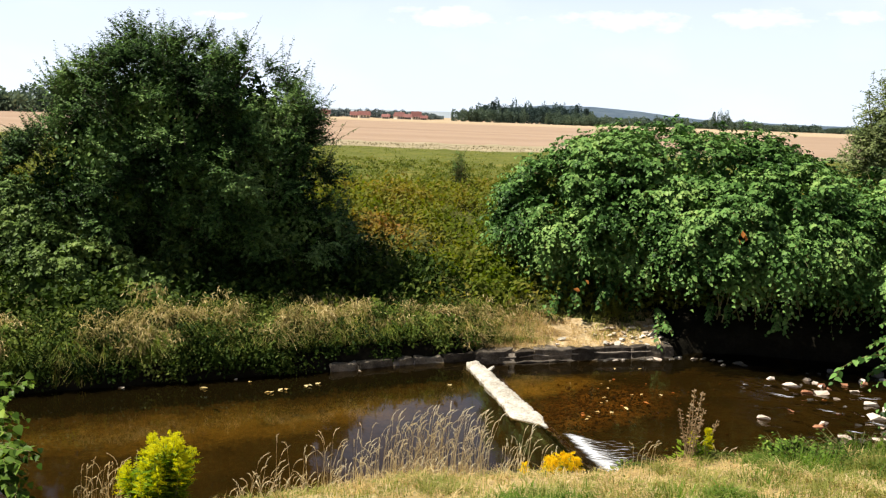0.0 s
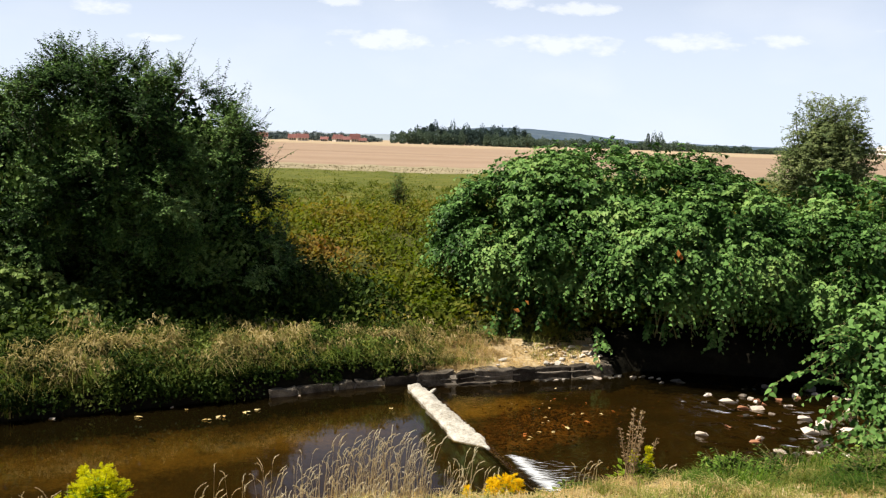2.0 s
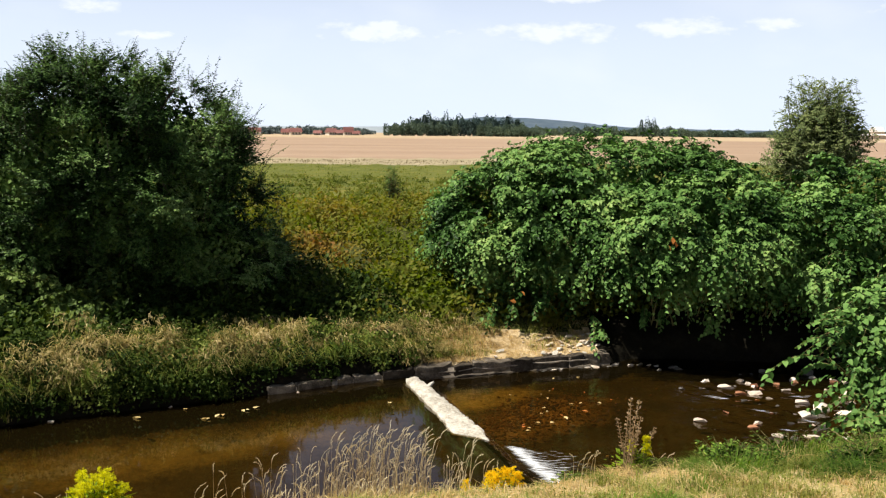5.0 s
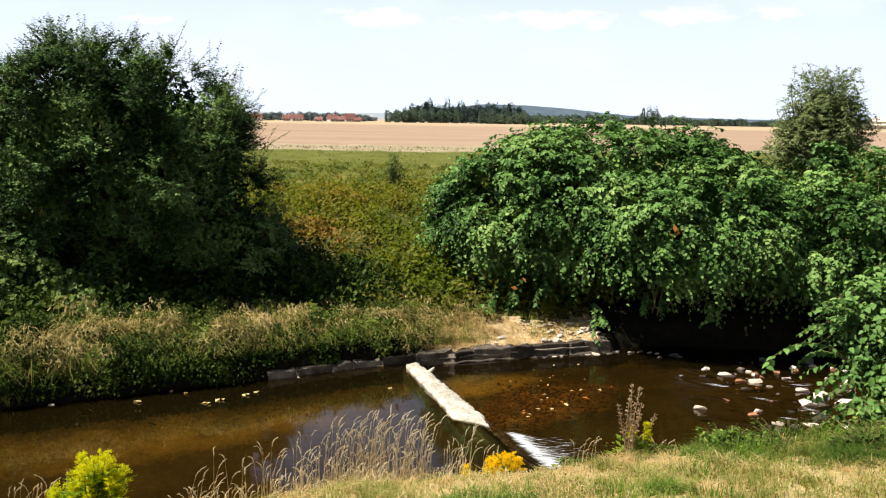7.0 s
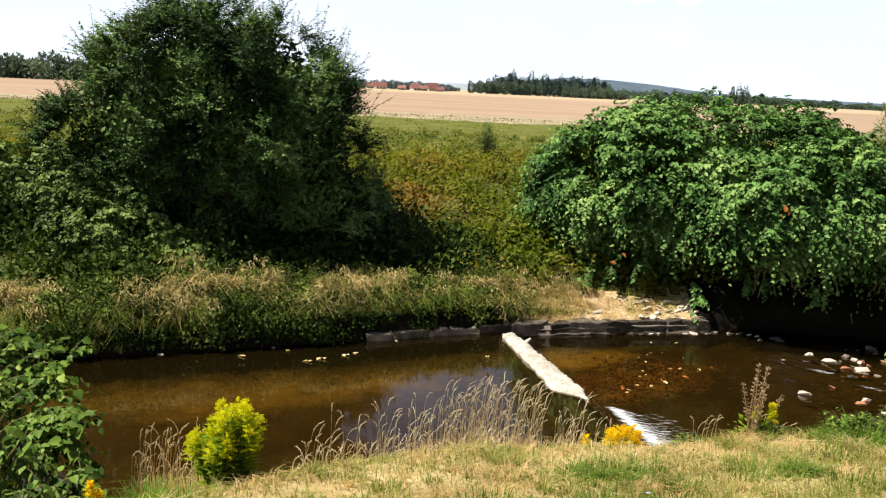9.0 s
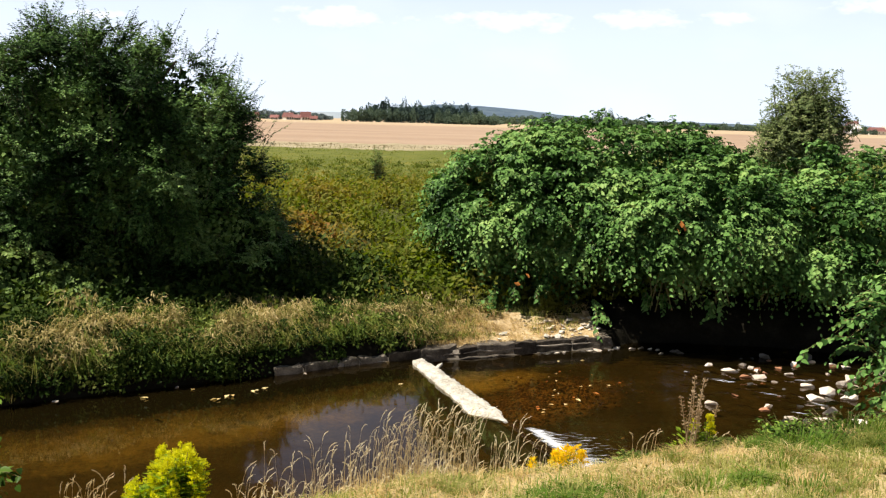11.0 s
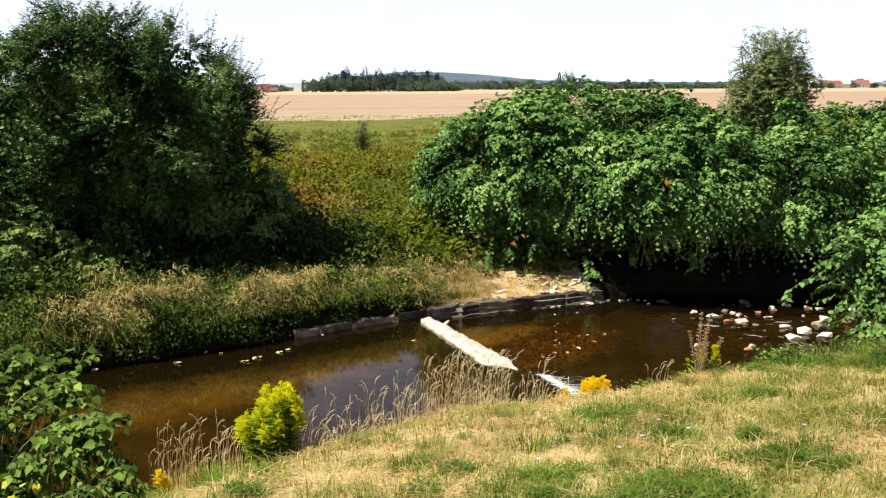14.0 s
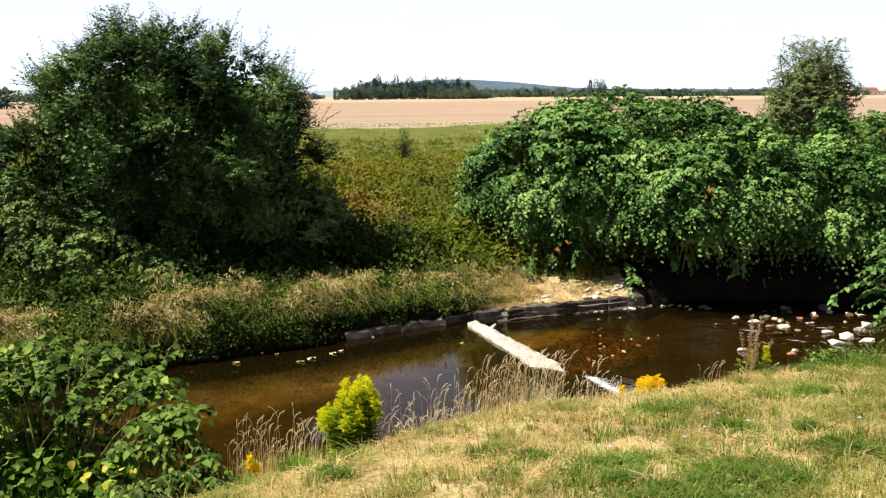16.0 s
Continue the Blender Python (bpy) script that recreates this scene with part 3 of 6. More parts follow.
def build_ground():
    xs = spread(-9.0, 12.0, 0.15, (-4200, 4200), 1.14)
    ys = spread(1.0, 22.0, 0.125, (-700, 4600), 1.10)
    X, Y = np.meshgrid(xs, ys)
    Z = ground_z(X, Y)
    v = np.stack([X, Y, Z], -1).reshape(-1, 3)
    nx, ny = len(xs), len(ys)
    i = (np.arange(ny - 1)[:, None] * nx + np.arange(nx - 1)[None]).ravel()
    f = np.stack([i, i + 1, i + nx + 1, i + nx], 1)
    me = mesh_tris("ground", v, f, [M_LAWN, M_BANK, M_BED, M_LEDGE, M_MEADOW, M_FIELD, M_STRAW, M_FAR, M_SHADE_SOIL], smooth=True)
    c = v[f].mean(1)
    x, y = c[:, 0], c[:, 1]
    fe, wob = far_edge(x), patch(x, y, 1.1) - 0.5
    k = np.full(len(f), 1)
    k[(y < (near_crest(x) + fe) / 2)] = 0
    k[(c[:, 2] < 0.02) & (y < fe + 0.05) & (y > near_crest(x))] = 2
    k[(y > fe + 0.02) & (y < fe + 1.25 + wob * 0.6) & (x > 1.55 + wob) & (x < 4.95)] = 3
    # shade below the thicket and at the bank foot, put into the soil colour
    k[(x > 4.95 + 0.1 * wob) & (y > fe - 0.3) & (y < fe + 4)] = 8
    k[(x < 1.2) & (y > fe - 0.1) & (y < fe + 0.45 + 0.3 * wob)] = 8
    # the near shrub's shade, put into the ground as darker soil
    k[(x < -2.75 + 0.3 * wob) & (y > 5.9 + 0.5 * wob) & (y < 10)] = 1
    k[y > 27 + 2 * wob] = 4
    k[(y < fe - 12) & ((y < -8 + 2 * wob) | (np.abs(x - 1) > 12 + 2 * wob))] = 4
    margin = 75 + 3 * (patch(x, y, 14) - 0.5)
    k[y > margin] = 6
    k[y > margin + 13 + 8 * (patch(x, y * 0.2, 9) - 0.5)] = 5
    k[y > 420] = 7
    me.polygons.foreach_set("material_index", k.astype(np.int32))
    tagged(new("ground", me), "grassy stream banks, meadow and harvested stubble field", "ground", kind="structure")


build_ground()

# ------------------------------------------------------------- the weir and the water
def build_water():
    ys = np.linspace(-2.5, 20, 120)
    # above the weir
    rows = []
    for y in ys:
        rows.append([(x, y, WATER_UP) for x in np.linspace(-40, weir_x(y) - 0.02, 60)])
    v = np.array(rows).reshape(-1, 3)
    i = (np.arange(119)[:, None] * 60 + np.arange(59)[None]).ravel()
    tagged(new("water_upstream", mesh_tris("water_upstream", v, np.stack([i, i + 1, i + 61, i + 60], 1), M_WATER_UP, True)),
           "still brown stream water held above the weir", "water", kind="structure")
    # below it: a short fall, then riffles towards the rocks
    us = np.concatenate([np.linspace(0, 0.5, 8), np.linspace(0.56, 9, 150), np.linspace(9.3, 40, 30)])
    ys = np.linspace(6.5, 19.5, 190)
    X = np.array([[weir_x(y) - 0.02 + u for u in us] for y in ys])
    Y = np.repeat(ys[:, None], len(us), 1)
    U = np.repeat(us[None], len(ys), 0)
    Z = WATER_DN * np.clip((U - 0.12) / 0.3, 0, 1) ** 1.5
    riff = np.clip((X - 4.9) / 1.5, 0, 1) * np.clip((17.6 - Y) / 2, 0.15, 1)
    chute = np.exp(-((U - 0.5) / 0.5) ** 2) * (Y < 13.4)
    Z = Z + (riff * 0.045 + chute * 0.03) * (patch(X, Y, 0.23) + patch(X, Y, 0.11) * 0.6 - 0.8)
    v = np.stack([X, Y, Z], -1).reshape(-1, 3)
    n = len(us)
    i = (np.arange(len(ys) - 1)[:, None] * n + np.arange(n - 1)[None]).ravel()
    tagged(new("water_downstream", mesh_tris("water_downstream", v, np.stack([i, i + 1, i + n + 1, i + n], 1), M_WATER_DN, True)),
           "shallow brown water running from weir to rocks", "water", kind="structure")


build_water()


def sheet(name, fx, nu, nv, mat, strength):
    """A curved sheet from a function of (u, v) in 0..1, with a strength attribute for its streaks."""
    u, v = np.meshgrid(np.linspace(0, 1, nu), np.linspace(0, 1, nv))
    p = fx(u, v).reshape(-1, 3)
    i = (np.arange(nv - 1)[:, None] * nu + np.arange(nu - 1)[None]).ravel()
    me = mesh_tris(name, p, np.stack([i, i + 1, i + nu + 1, i + nu], 1), mat, True)
    at = me.attributes.new("strength", "FLOAT", "POINT")
    at.data.foreach_set("value", strength(u, v).ravel().astype(np.float32))
    return me


def build_foam():
    def place(u, v):
        y = 13.35 - v * 3.9
        x = weir_x(y) + 0.28 + u * (2.0 + 0.6 * np.sin(v * 3.0) ** 2)
        z = 0.012 + WATER_DN * np.clip((u * 0.9 + 0.12) / 0.35, 0, 1) + 0.02 * (patch(x, y, 0.12) - 0.3) + 0.012
        return np.stack([x, y + 0.35 * u * (patch(x, y, 0.5) - 0.4), z], -1)
    me = sheet("white_water", place, 40, 120, M_FOAM, lambda u, v: 0.30 * np.exp(-((u - 0.07) / 0.11) ** 2) + 0.34 * (1 - u) + 0.08 - 0.3 * np.clip(1 - v * 22, 0, 1) - 0.5 * np.clip(1 - u * 9, 0, 1))
    tagged(new("white_water", me), "white foam where water spills over the weir", "foam", kind="stuff")
    for x, y, l, w, a in [(6.35, 15.75, 1.0, 0.16, -22), (6.9, 14.9, 0.7, 0.2, -30), (7.4, 14.35, 0.7, 0.2, -38), (6.9, 13.9, 0.5, 0.16, -20), (7.9, 15.7, 0.8, 0.18, 10)]:
        def lay(u, v, x=x, y=y, l=l, w=w, a=radians(a)):
            p, q = (u - 0.5) * l, (v - 0.5) * w * (1 + 0.8 * u)
            gx, gy = x + p * math.cos(a) - q * math.sin(a), y + p * math.sin(a) + q * math.cos(a)
            return np.stack([gx, gy, WATER_DN + 0.035 + 0.025 * patch(gx, gy, 0.1)], -1)
        me = sheet("riffle_foam", lay, 24, 10, M_FOAM, lambda u, v: 0.46 * np.sin(np.pi * u) * np.sin(np.pi * v))
        tagged(new("riffle_foam", me), "thin white streak of foam between the rocks", "foam", "riffle foam", "stuff")


build_foam()


def rough_block(length, width, height, seed, cuts=6, amp=0.02, bevel=0.02):
    rng = random.Random(seed)
    bm = bmesh.new()
    bmesh.ops.create_cube(bm, size=1.0)
    bmesh.ops.scale(bm, vec=(length, width, height), verts=bm.verts)
    bmesh.ops.bevel(bm, geom=list(bm.edges), offset=bevel, segments=2, affect="EDGES", profile=0.6)
    if cuts:
        bmesh.ops.subdivide_edges(bm, edges=list(bm.edges), cuts=cuts, use_grid_fill=True)
    off = Vector((rng.random() * 50, rng.random() * 50, 0))
    for v in bm.verts:
        v.co += Vector([amp * noise.noise(v.co * 4 + off + Vector((0, 0, 9 * k))) for k in range(3)]) + Vector([amp * 0.5 * noise.noise(v.co * 13 + off + Vector((0, 0, 9 * k))) for k in range(3)])
    for f in bm.faces:
        f.smooth = True
    return bm


def build_sill():
    sill = tagged(empty("concrete_sill", 0, 0, 0), "pale weathered concrete sill crossing the stream as a weir", "weir")
    nu, nv = 170, 20
    u, v = np.meshgrid(np.linspace(0, 1, nu), np.linspace(0, 1, nv))
    s = (v - 0.5) * 2
    w = 0.135 + 0.035 * u + 0.06 * u * (s > 0) * np.clip(s, 0, 1) + 0.04 * np.clip((u - 0.86) / 0.02, 0, 1) * (s < 0) * np.clip(-s, 0, 1)
    edge = 0.03 * (patch(u * 30, s * 0 + (s > 0), 0.7) - 0.5)
    along = SILL_FAR + (u * (3.20 + 0.20 * s) - 0.05 * s * (1 - u))[..., None] * SILL_DIR
    p = along + (s * (w + edge))[..., None] * SILL_SIDE
    z = 0.07 + 0.03 * (patch(p[..., 0], p[..., 1], 0.13) - 0.5) + 0.025 * (patch(p[..., 0], p[..., 1], 0.06) - 0.5) + 0.03 * (patch(p[..., 0], p[..., 1], 0.5) - 0.5) - 0.02 * np.abs(s) ** 4 - 0.07 * np.clip((u - 0.93) / 0.07, 0, 1)
    top = np.concatenate([p, z[..., None]], -1)
    low = top.copy()
    low[..., 2] = -0.03
    i = (np.arange(nv - 1)[:, None] * nu + np.arange(nu - 1)[None]).ravel()
    f = [np.stack([i, i + nu, i + nu + 1, i + 1], 1)]
    ring = np.concatenate([np.arange(nu), np.arange(1, nv) * nu + nu - 1, np.arange(nu - 2, -1, -1) + (nv - 1) * nu, np.arange(nv - 2, 0, -1) * nu])
    nxt = np.roll(ring, -1)
    f.append(np.stack([ring, nxt, nxt + nu * nv, ring + nu * nv], 1))
    part("slab", mesh_tris("slab", np.concatenate([top.reshape(-1, 3), low.reshape(-1, 3)]), np.concatenate(f), M_SILL, False), None, sill)
    # the lower part of the sill that the water runs over
    bm = rough_block(8.0, 0.30, 0.44, 5, 6, 0.02, 0.03)
    c = SILL_NEAR + SILL_DIR * 0.55
    bm.transform(Matrix.Translation((c[0], c[1], -0.27)) @ Matrix.Rotation(math.atan2(SILL_DIR[1], SILL_DIR[0]), 4, "Z"))
    part("spillway", bm, M_ROCK_DARK, sill, "wet dark stone under the running water")
    # a broken chip on the downstream edge
    bm = rough_block(0.17, 0.06, 0.035, 8, 1, 0.012, 0.01)
    for v in bm.verts:
        v.co.y *= 1.1 - 9.0 * max(v.co.x, 0.0)
    c = SILL_FAR + SILL_DIR * 0.62 + SILL_SIDE * 0.16
    bm.transform(Matrix.Translation((c[0], c[1], 0.08)) @ Matrix.Rotation(0.45, 4, "Z") @ Matrix.Rotation(-0.55, 4, "Y"))
    part("chip", bm, M_SILL, sill)


build_sill()


def build_wall():
    wall = tagged(empty("wall_bank", 0, 0, 0), "low old retaining wall of squared grey stones", "wall", kind="structure")
    rng = random.Random(4)
    path = [(-1.35, 15.90), (-0.35, 16.40), (1.0, 16.96), (1.6, 17.26), (3.3, 17.75), (5.15, 18.2)]
    pts = [Vector(p) for p in path]
    lens = [(b - a).length for a, b in zip(pts, pts[1:])]
    total = sum(lens)

    def at(s):
        for a, b, l in zip(pts, pts[1:], lens):
            if s <= l or b is pts[-1]:
                return a + (b - a) * (s / l), (b - a).normalized()
            s -= l
    core, k = [], 0
    for s in np.linspace(0, total, 40):
        p, d = at(float(s))
        nrm = Vector((-d.y, d.x))
        for off, z in ((0.03, -0.55), (0.03, 0.07), (0.34, 0.07), (0.34, -0.55)):
            q = p + nrm * off
            core.append((q.x, q.y, z))
    f = [(i * 4 + j, i * 4 + (j + 1) % 4, i * 4 + 4 + (j + 1) % 4, i * 4 + 4 + j) for i in range(39) for j in range(4)]
    part("core", mesh_tris("core", np.array(core), np.array(f), M_MORTAR), None, wall)
    for z, h in ((-0.20, 0.20), (0.02, 0.22)):
        s = 0.0
        while s < total - 0.1:
            l = min(rng.uniform(0.28, 0.85), total - s)
            p, d = at(s + l / 2)
            bm = rough_block(l - rng.uniform(0.006, 0.02), 0.30 + rng.uniform(-0.05, 0.04), h - rng.uniform(0.005, 0.03), rng.random() * 99, 3, 0.045, 0.016)
            nrm = Vector((-d.y, d.x))
            q = p + nrm * (0.145 + rng.uniform(-0.02, 0.015))
            bm.transform(Matrix.Translation((q.x, q.y, z + rng.uniform(-0.012, 0.012))) @ Matrix.Rotation(math.atan2(d.y, d.x) + rng.uniform(-0.06, 0.06), 4, "Z") @ Matrix.Rotation(rng.uniform(-0.025, 0.025), 4, "Y"))
            part("stone", bm, M_STONE, wall)
            s += l
    # a pale lime crust where the two courses meet
    line = []
    for k in np.linspace(2.9, total - 0.5, 70):
        p, d = at(float(k))
        q = p + Vector((d.y, -d.x)) * 0.012
        line.append((q.x, q.y, 0.02 + 0.05 * (patch(q.x, q.y, 0.22) - 0.5) + 0.05 * (patch(q.x, q.y, 0.6) - 0.5)))
    line = np.array(line)
    part("lime_crust", mesh_tris("lime_crust", *tube_arrays(line, 0.008 + 0.020 * patch(line[:, 0], line[:, 1], 0.17), 6), M_MORTAR, True), None, wall, "pale lime crust along the joint")


build_wall()


# ------------------------------------------------------------- plants
def grow_blob(rng, blobs, n, inner=0.6, lumps=0.22):
    """Points in the outer shell of a union of ellipsoids, with the outward way. blobs: cx, cy, cz, rx, ry, rz."""
    bl = np.array(blobs, float)
    area = bl[:, 3] * bl[:, 5] + bl[:, 4] * bl[:, 5] + bl[:, 3] * bl[:, 4]
    which = rng.choice(len(bl), int(n * 1.9), p=area / area.sum())
    d = unit(rng.normal(size=(len(which), 3)))
    r = 1 - (1 - inner) * rng.random(len(which)) ** 1.6
    lump = 1 + lumps * 2 * (patch(d[:, 0] * 3 + which * 7, d[:, 2] * 3 + d[:, 1] * 2, 0.55) - 0.5)
    p = bl[which, :3] + bl[which, 3:] * d * (r * lump)[:, None]
    keep = np.ones(len(p), bool)
    for k, b in enumerate(bl):
        inside = (((p - b[:3]) / b[3:]) ** 2).sum(1) < (inner * 0.95) ** 2
        keep &= ~(inside & (which != k))
    p, d, which = p[keep][:n], d[keep][:n], which[keep][:n]
    out = unit(d / bl[which, 3:])
    return p, out


def shoots(rng, p, out, length, count, leaf, rise=0.4, droop=0.9, spread_leaf=0.8, jitter=0.35, up=0.75, ruffle=0.33):
    """Leafy shoots that end at the points p: leaves in two rows along each, hanging a little."""
    n = len(p)
    d0 = unit(out * 0.8 + np.array((0, 0, rise)) + rng.normal(size=(n, 3)) * jitter)
    ln = length * rng.uniform(0.7, 1.25, n)
    a = p - d0 * ln[:, None] * 0.8
    down = np.array((0, 0, -1.0))
    t = np.linspace(0.15, 1.0, count)
    pos = a[:, None] + d0[:, None] * (ln[:, None] * t)[..., None] + down * (droop * ln[:, None] * t ** 2.2 * 0.5)[..., None]
    dirs = unit(d0[:, None] + down * (droop * 1.1 * t ** 1.2)[None, :, None])
    side = unit(np.cross(dirs, np.array((0.02, 0.03, 1.0))))
    sign = np.where(np.arange(count) % 2 == 0, 1.0, -1.0)[None, :, None]
    ld = unit(side * sign * spread_leaf + dirs * 0.45 + down * 0.35 + rng.normal(size=pos.shape) * 0.28)
    ln_n = unit(np.array((0, 0, up)) + out[:, None] * (1.4 - up) + rng.normal(size=pos.shape) * ruffle)
    size = leaf * rng.uniform(0.6, 1.2, (n, count)) * np.where(t > 0.9, 0.7, 1.0)
    mid = a + d0 * ln[:, None] * 0.55 + down * (droop * ln * 0.13)[:, None]
    tip = pos[:, -1]
    return pos.reshape(-1, 3), ld.reshape(-1, 3), ln_n.reshape(-1, 3), size.ravel(), (a, mid, tip)


LEAF_UNIT = {}


def single_leaf(name, tmpl, mat):
    if name not in LEAF_UNIT:
        LEAF_UNIT[name] = mesh_tris(name, tmpl[0], tmpl[1], mat)
    return LEAF_UNIT[name]


def leaf_objects(parent, me, o, d, n, size):
    d = unit(d)
    s = unit(np.cross(d, n))
    n = np.cross(s, d)
    for k in range(len(o)):
        ob = new("leaf", me)
        m = Matrix([[*(s[k] * size[k])], [*(d[k] * size[k])], [*(n[k] * size[k])]]).transposed().to_4x4()
        m.translation = Vector(o[k])
        ob.parent = parent
        ob.matrix_basis = m


def thicket(name, blobs, n_shoots, leaf, count, mat, mat_one, label, category, stretch, seed, clump, canes=40, length=0.55, skirt=-9.0, up=0.9, tuck=-9.0):
    """A dense stand of arching leafy canes: canes, singly built leaves along one stretch, and the mass of the rest."""
    rng = np.random.default_rng(seed)
    root = tagged(new(name), label, category)
    bl = np.array(blobs, float)
    # the canes arch forward, so little grows low on the stream side;
    # domed sprays: shoots radiate and droop from each spray's heart, with dark gaps between the sprays
    c0, w0 = grow_blob(rng, blobs, n_shoots // clump, 0.90, 0.05)
    k = rng.random(len(c0)) < np.clip((c0[:, 2] - tuck) / 0.9, 0.04, 1)
    c0, w0 = c0[k], w0[k]
    c0 = c0 - w0 * (0.42 * length / 0.68 + 0.22 * rng.random((len(c0), 1)))
    way = unit(w0[:, None] * 0.75 + np.array((0, 0, 0.32)) + unit(rng.normal(size=(len(c0), clump, 3))) * np.array((0.95, 0.95, 0.7)))
    reach = length * rng.uniform(0.55, 0.95, (len(c0), clump, 1)) * rng.uniform(0.8, 1.1, (len(c0), 1, 1))
    p, out = (c0[:, None] + way * reach).reshape(-1, 3), way.reshape(-1, 3)
    gz = ground_z(p[:, 0], p[:, 1])
    ok = p[:, 2] > np.maximum(gz, -0.1) + 0.12
    ok &= (p[:, 2] > skirt + 1.1 * (patch(p[:, 0], p[:, 1] * 0.3, 0.9) - 0.5)) | (p[:, 0] < 5.6)
    p, out = p[ok], out[ok]
    o, d, nn, size, (a, b, c) = shoots(rng, p, out, length, count, leaf, 0.1, 1.1, jitter=0.12, up=up, ruffle=0.22)
    low = o[:, 2] > -0.06
    o, d, nn, size = o[low], d[low], nn[low], size[low]
    (x0, x1), (y0, y1), (z0, z1) = stretch
    pick = np.flatnonzero((o[:, 0] > x0) & (o[:, 0] < x1) & (o[:, 1] > y0) & (o[:, 1] < y1) & (o[:, 2] > z0) & (o[:, 2] < z1))
    pick = rng.permutation(pick)[:260]
    rest = np.ones(len(o), bool)
    rest[pick] = False
    # the close inner foliage that keeps the light out
    q, w = grow_blob(rng, np.concatenate([bl[:, :3], bl[:, 3:] * 0.64], 1), int(n_shoots * 1.1), 0.5, 0.05)
    k = (q[:, 2] > np.maximum(ground_z(q[:, 0], q[:, 1]), 0) + 0.1) & (q[:, 2] > skirt - 0.1)
    q, w = q[k], w[k]
    tagged(part("inner_foliage", leaf_mesh("inner_foliage", HEART_LITE, q, unit(rng.normal(size=q.shape) - np.array((0, 0, 0.5))), unit(w + rng.normal(size=q.shape) * 0.4), leaf * rng.uniform(0.9, 1.5, len(q)), mat), None, root), kind="stuff")
    tagged(part("foliage", leaf_mesh("foliage", HEART_LITE, o[rest], d[rest], nn[rest], size[rest], mat), None, root), kind="stuff")
    leaf_objects(root, single_leaf(mat_one.name, HEART, mat_one), o[pick], d[pick], nn[pick], size[pick])
    tagged(part("shoot_mass", mesh_tris("shoot_mass", *sticks_arrays(a[::3], b[::3], c[::3], np.full(len(a[::3]), 0.006)), M_CANE), None, root), kind="stuff")
    for k in range(canes):
        q = bl[rng.integers(len(bl))]
        fx, fy = q[0] + q[3] * 0.55 * rng.uniform(-1, 1), q[1] + q[4] * 0.55 * rng.uniform(0.5, 1)
        e = unit(rng.normal(size=3))
        e[2] = abs(e[2]) * 0.8
        e[1] = abs(e[1])
        tip = q[:3] + q[3:] * e * 0.7
        foot = np.array((fx, fy, float(ground_z(fx, fy)) - 0.05))
        t = np.linspace(0, 1, 7)[:, None]
        mid = (foot + tip) / 2 + np.array((0, 0, 0.4))
        pts = foot * (1 - t) ** 2 + 2 * mid * t * (1 - t) + tip * t ** 2
        part("cane", mesh_tris("cane", *tube_arrays(pts, np.linspace(0.016, 0.006, 7), 5), M_CANE, True), None, root)
    return root


# the great knotweed thicket over the far bank below the weir
great_thicket = thicket("knotweed_thicket",
        [(5.85, 21.2, 2.40, 4.35, 3.0, 2.40), (4.3, 21.0, 2.8, 1.9, 2.0, 1.75), (6.9, 19.4, 2.35, 2.6, 2.6, 1.8), (4.65, 20.75, 1.95, 2.5, 1.7, 1.65), (7.2, 18.7, 2.25, 2.0, 1.9, 1.15)],
        10800, 0.110, 10, L_KNOT, L_KNOT_ONE, "broad dense knotweed thicket with heart-shaped green leaves overhanging the stream", "shrub",
        ((2.6, 7.0), (16.0, 18.6), (0.4, 3.0)), 11, clump=15, skirt=0.7, up=0.78, length=0.68, tuck=0.95)
thicket("knotweed_thicket",
        [(11.8, 20.0, 2.1, 3.6, 3.0, 2.3), (9.9, 18.6, 1.95, 2.5, 2.0, 1.75)],
        5200, 0.110, 10, L_KNOT, L_KNOT_ONE, "knotweed thicket with leaves hanging low over shaded stones", "shrub",
        ((8.0, 10.5), (15.5, 18.2), (0.3, 3.0)), 12, canes=24, clump=15, skirt=0.6, up=0.78, length=0.68, tuck=0.85)
riffle_bush = thicket("knotweed_bush",
        [(8.35, 10.7, 2.0, 2.65, 1.4, 1.75), (7.4, 10.45, 1.95, 1.4, 1.0, 1.05), (6.95, 10.25, 1.25, 0.7, 0.6, 0.55)],
        2100, 0.094, 10, L_KNOT, L_KNOT_ONE, "bright green knotweed bush leaning over the riffle from the near bank", "shrub",
        ((5.0, 7.6), (8.5, 12.0), (0.2, 3.0)), 13, canes=14, clump=14, up=0.8, length=0.65)


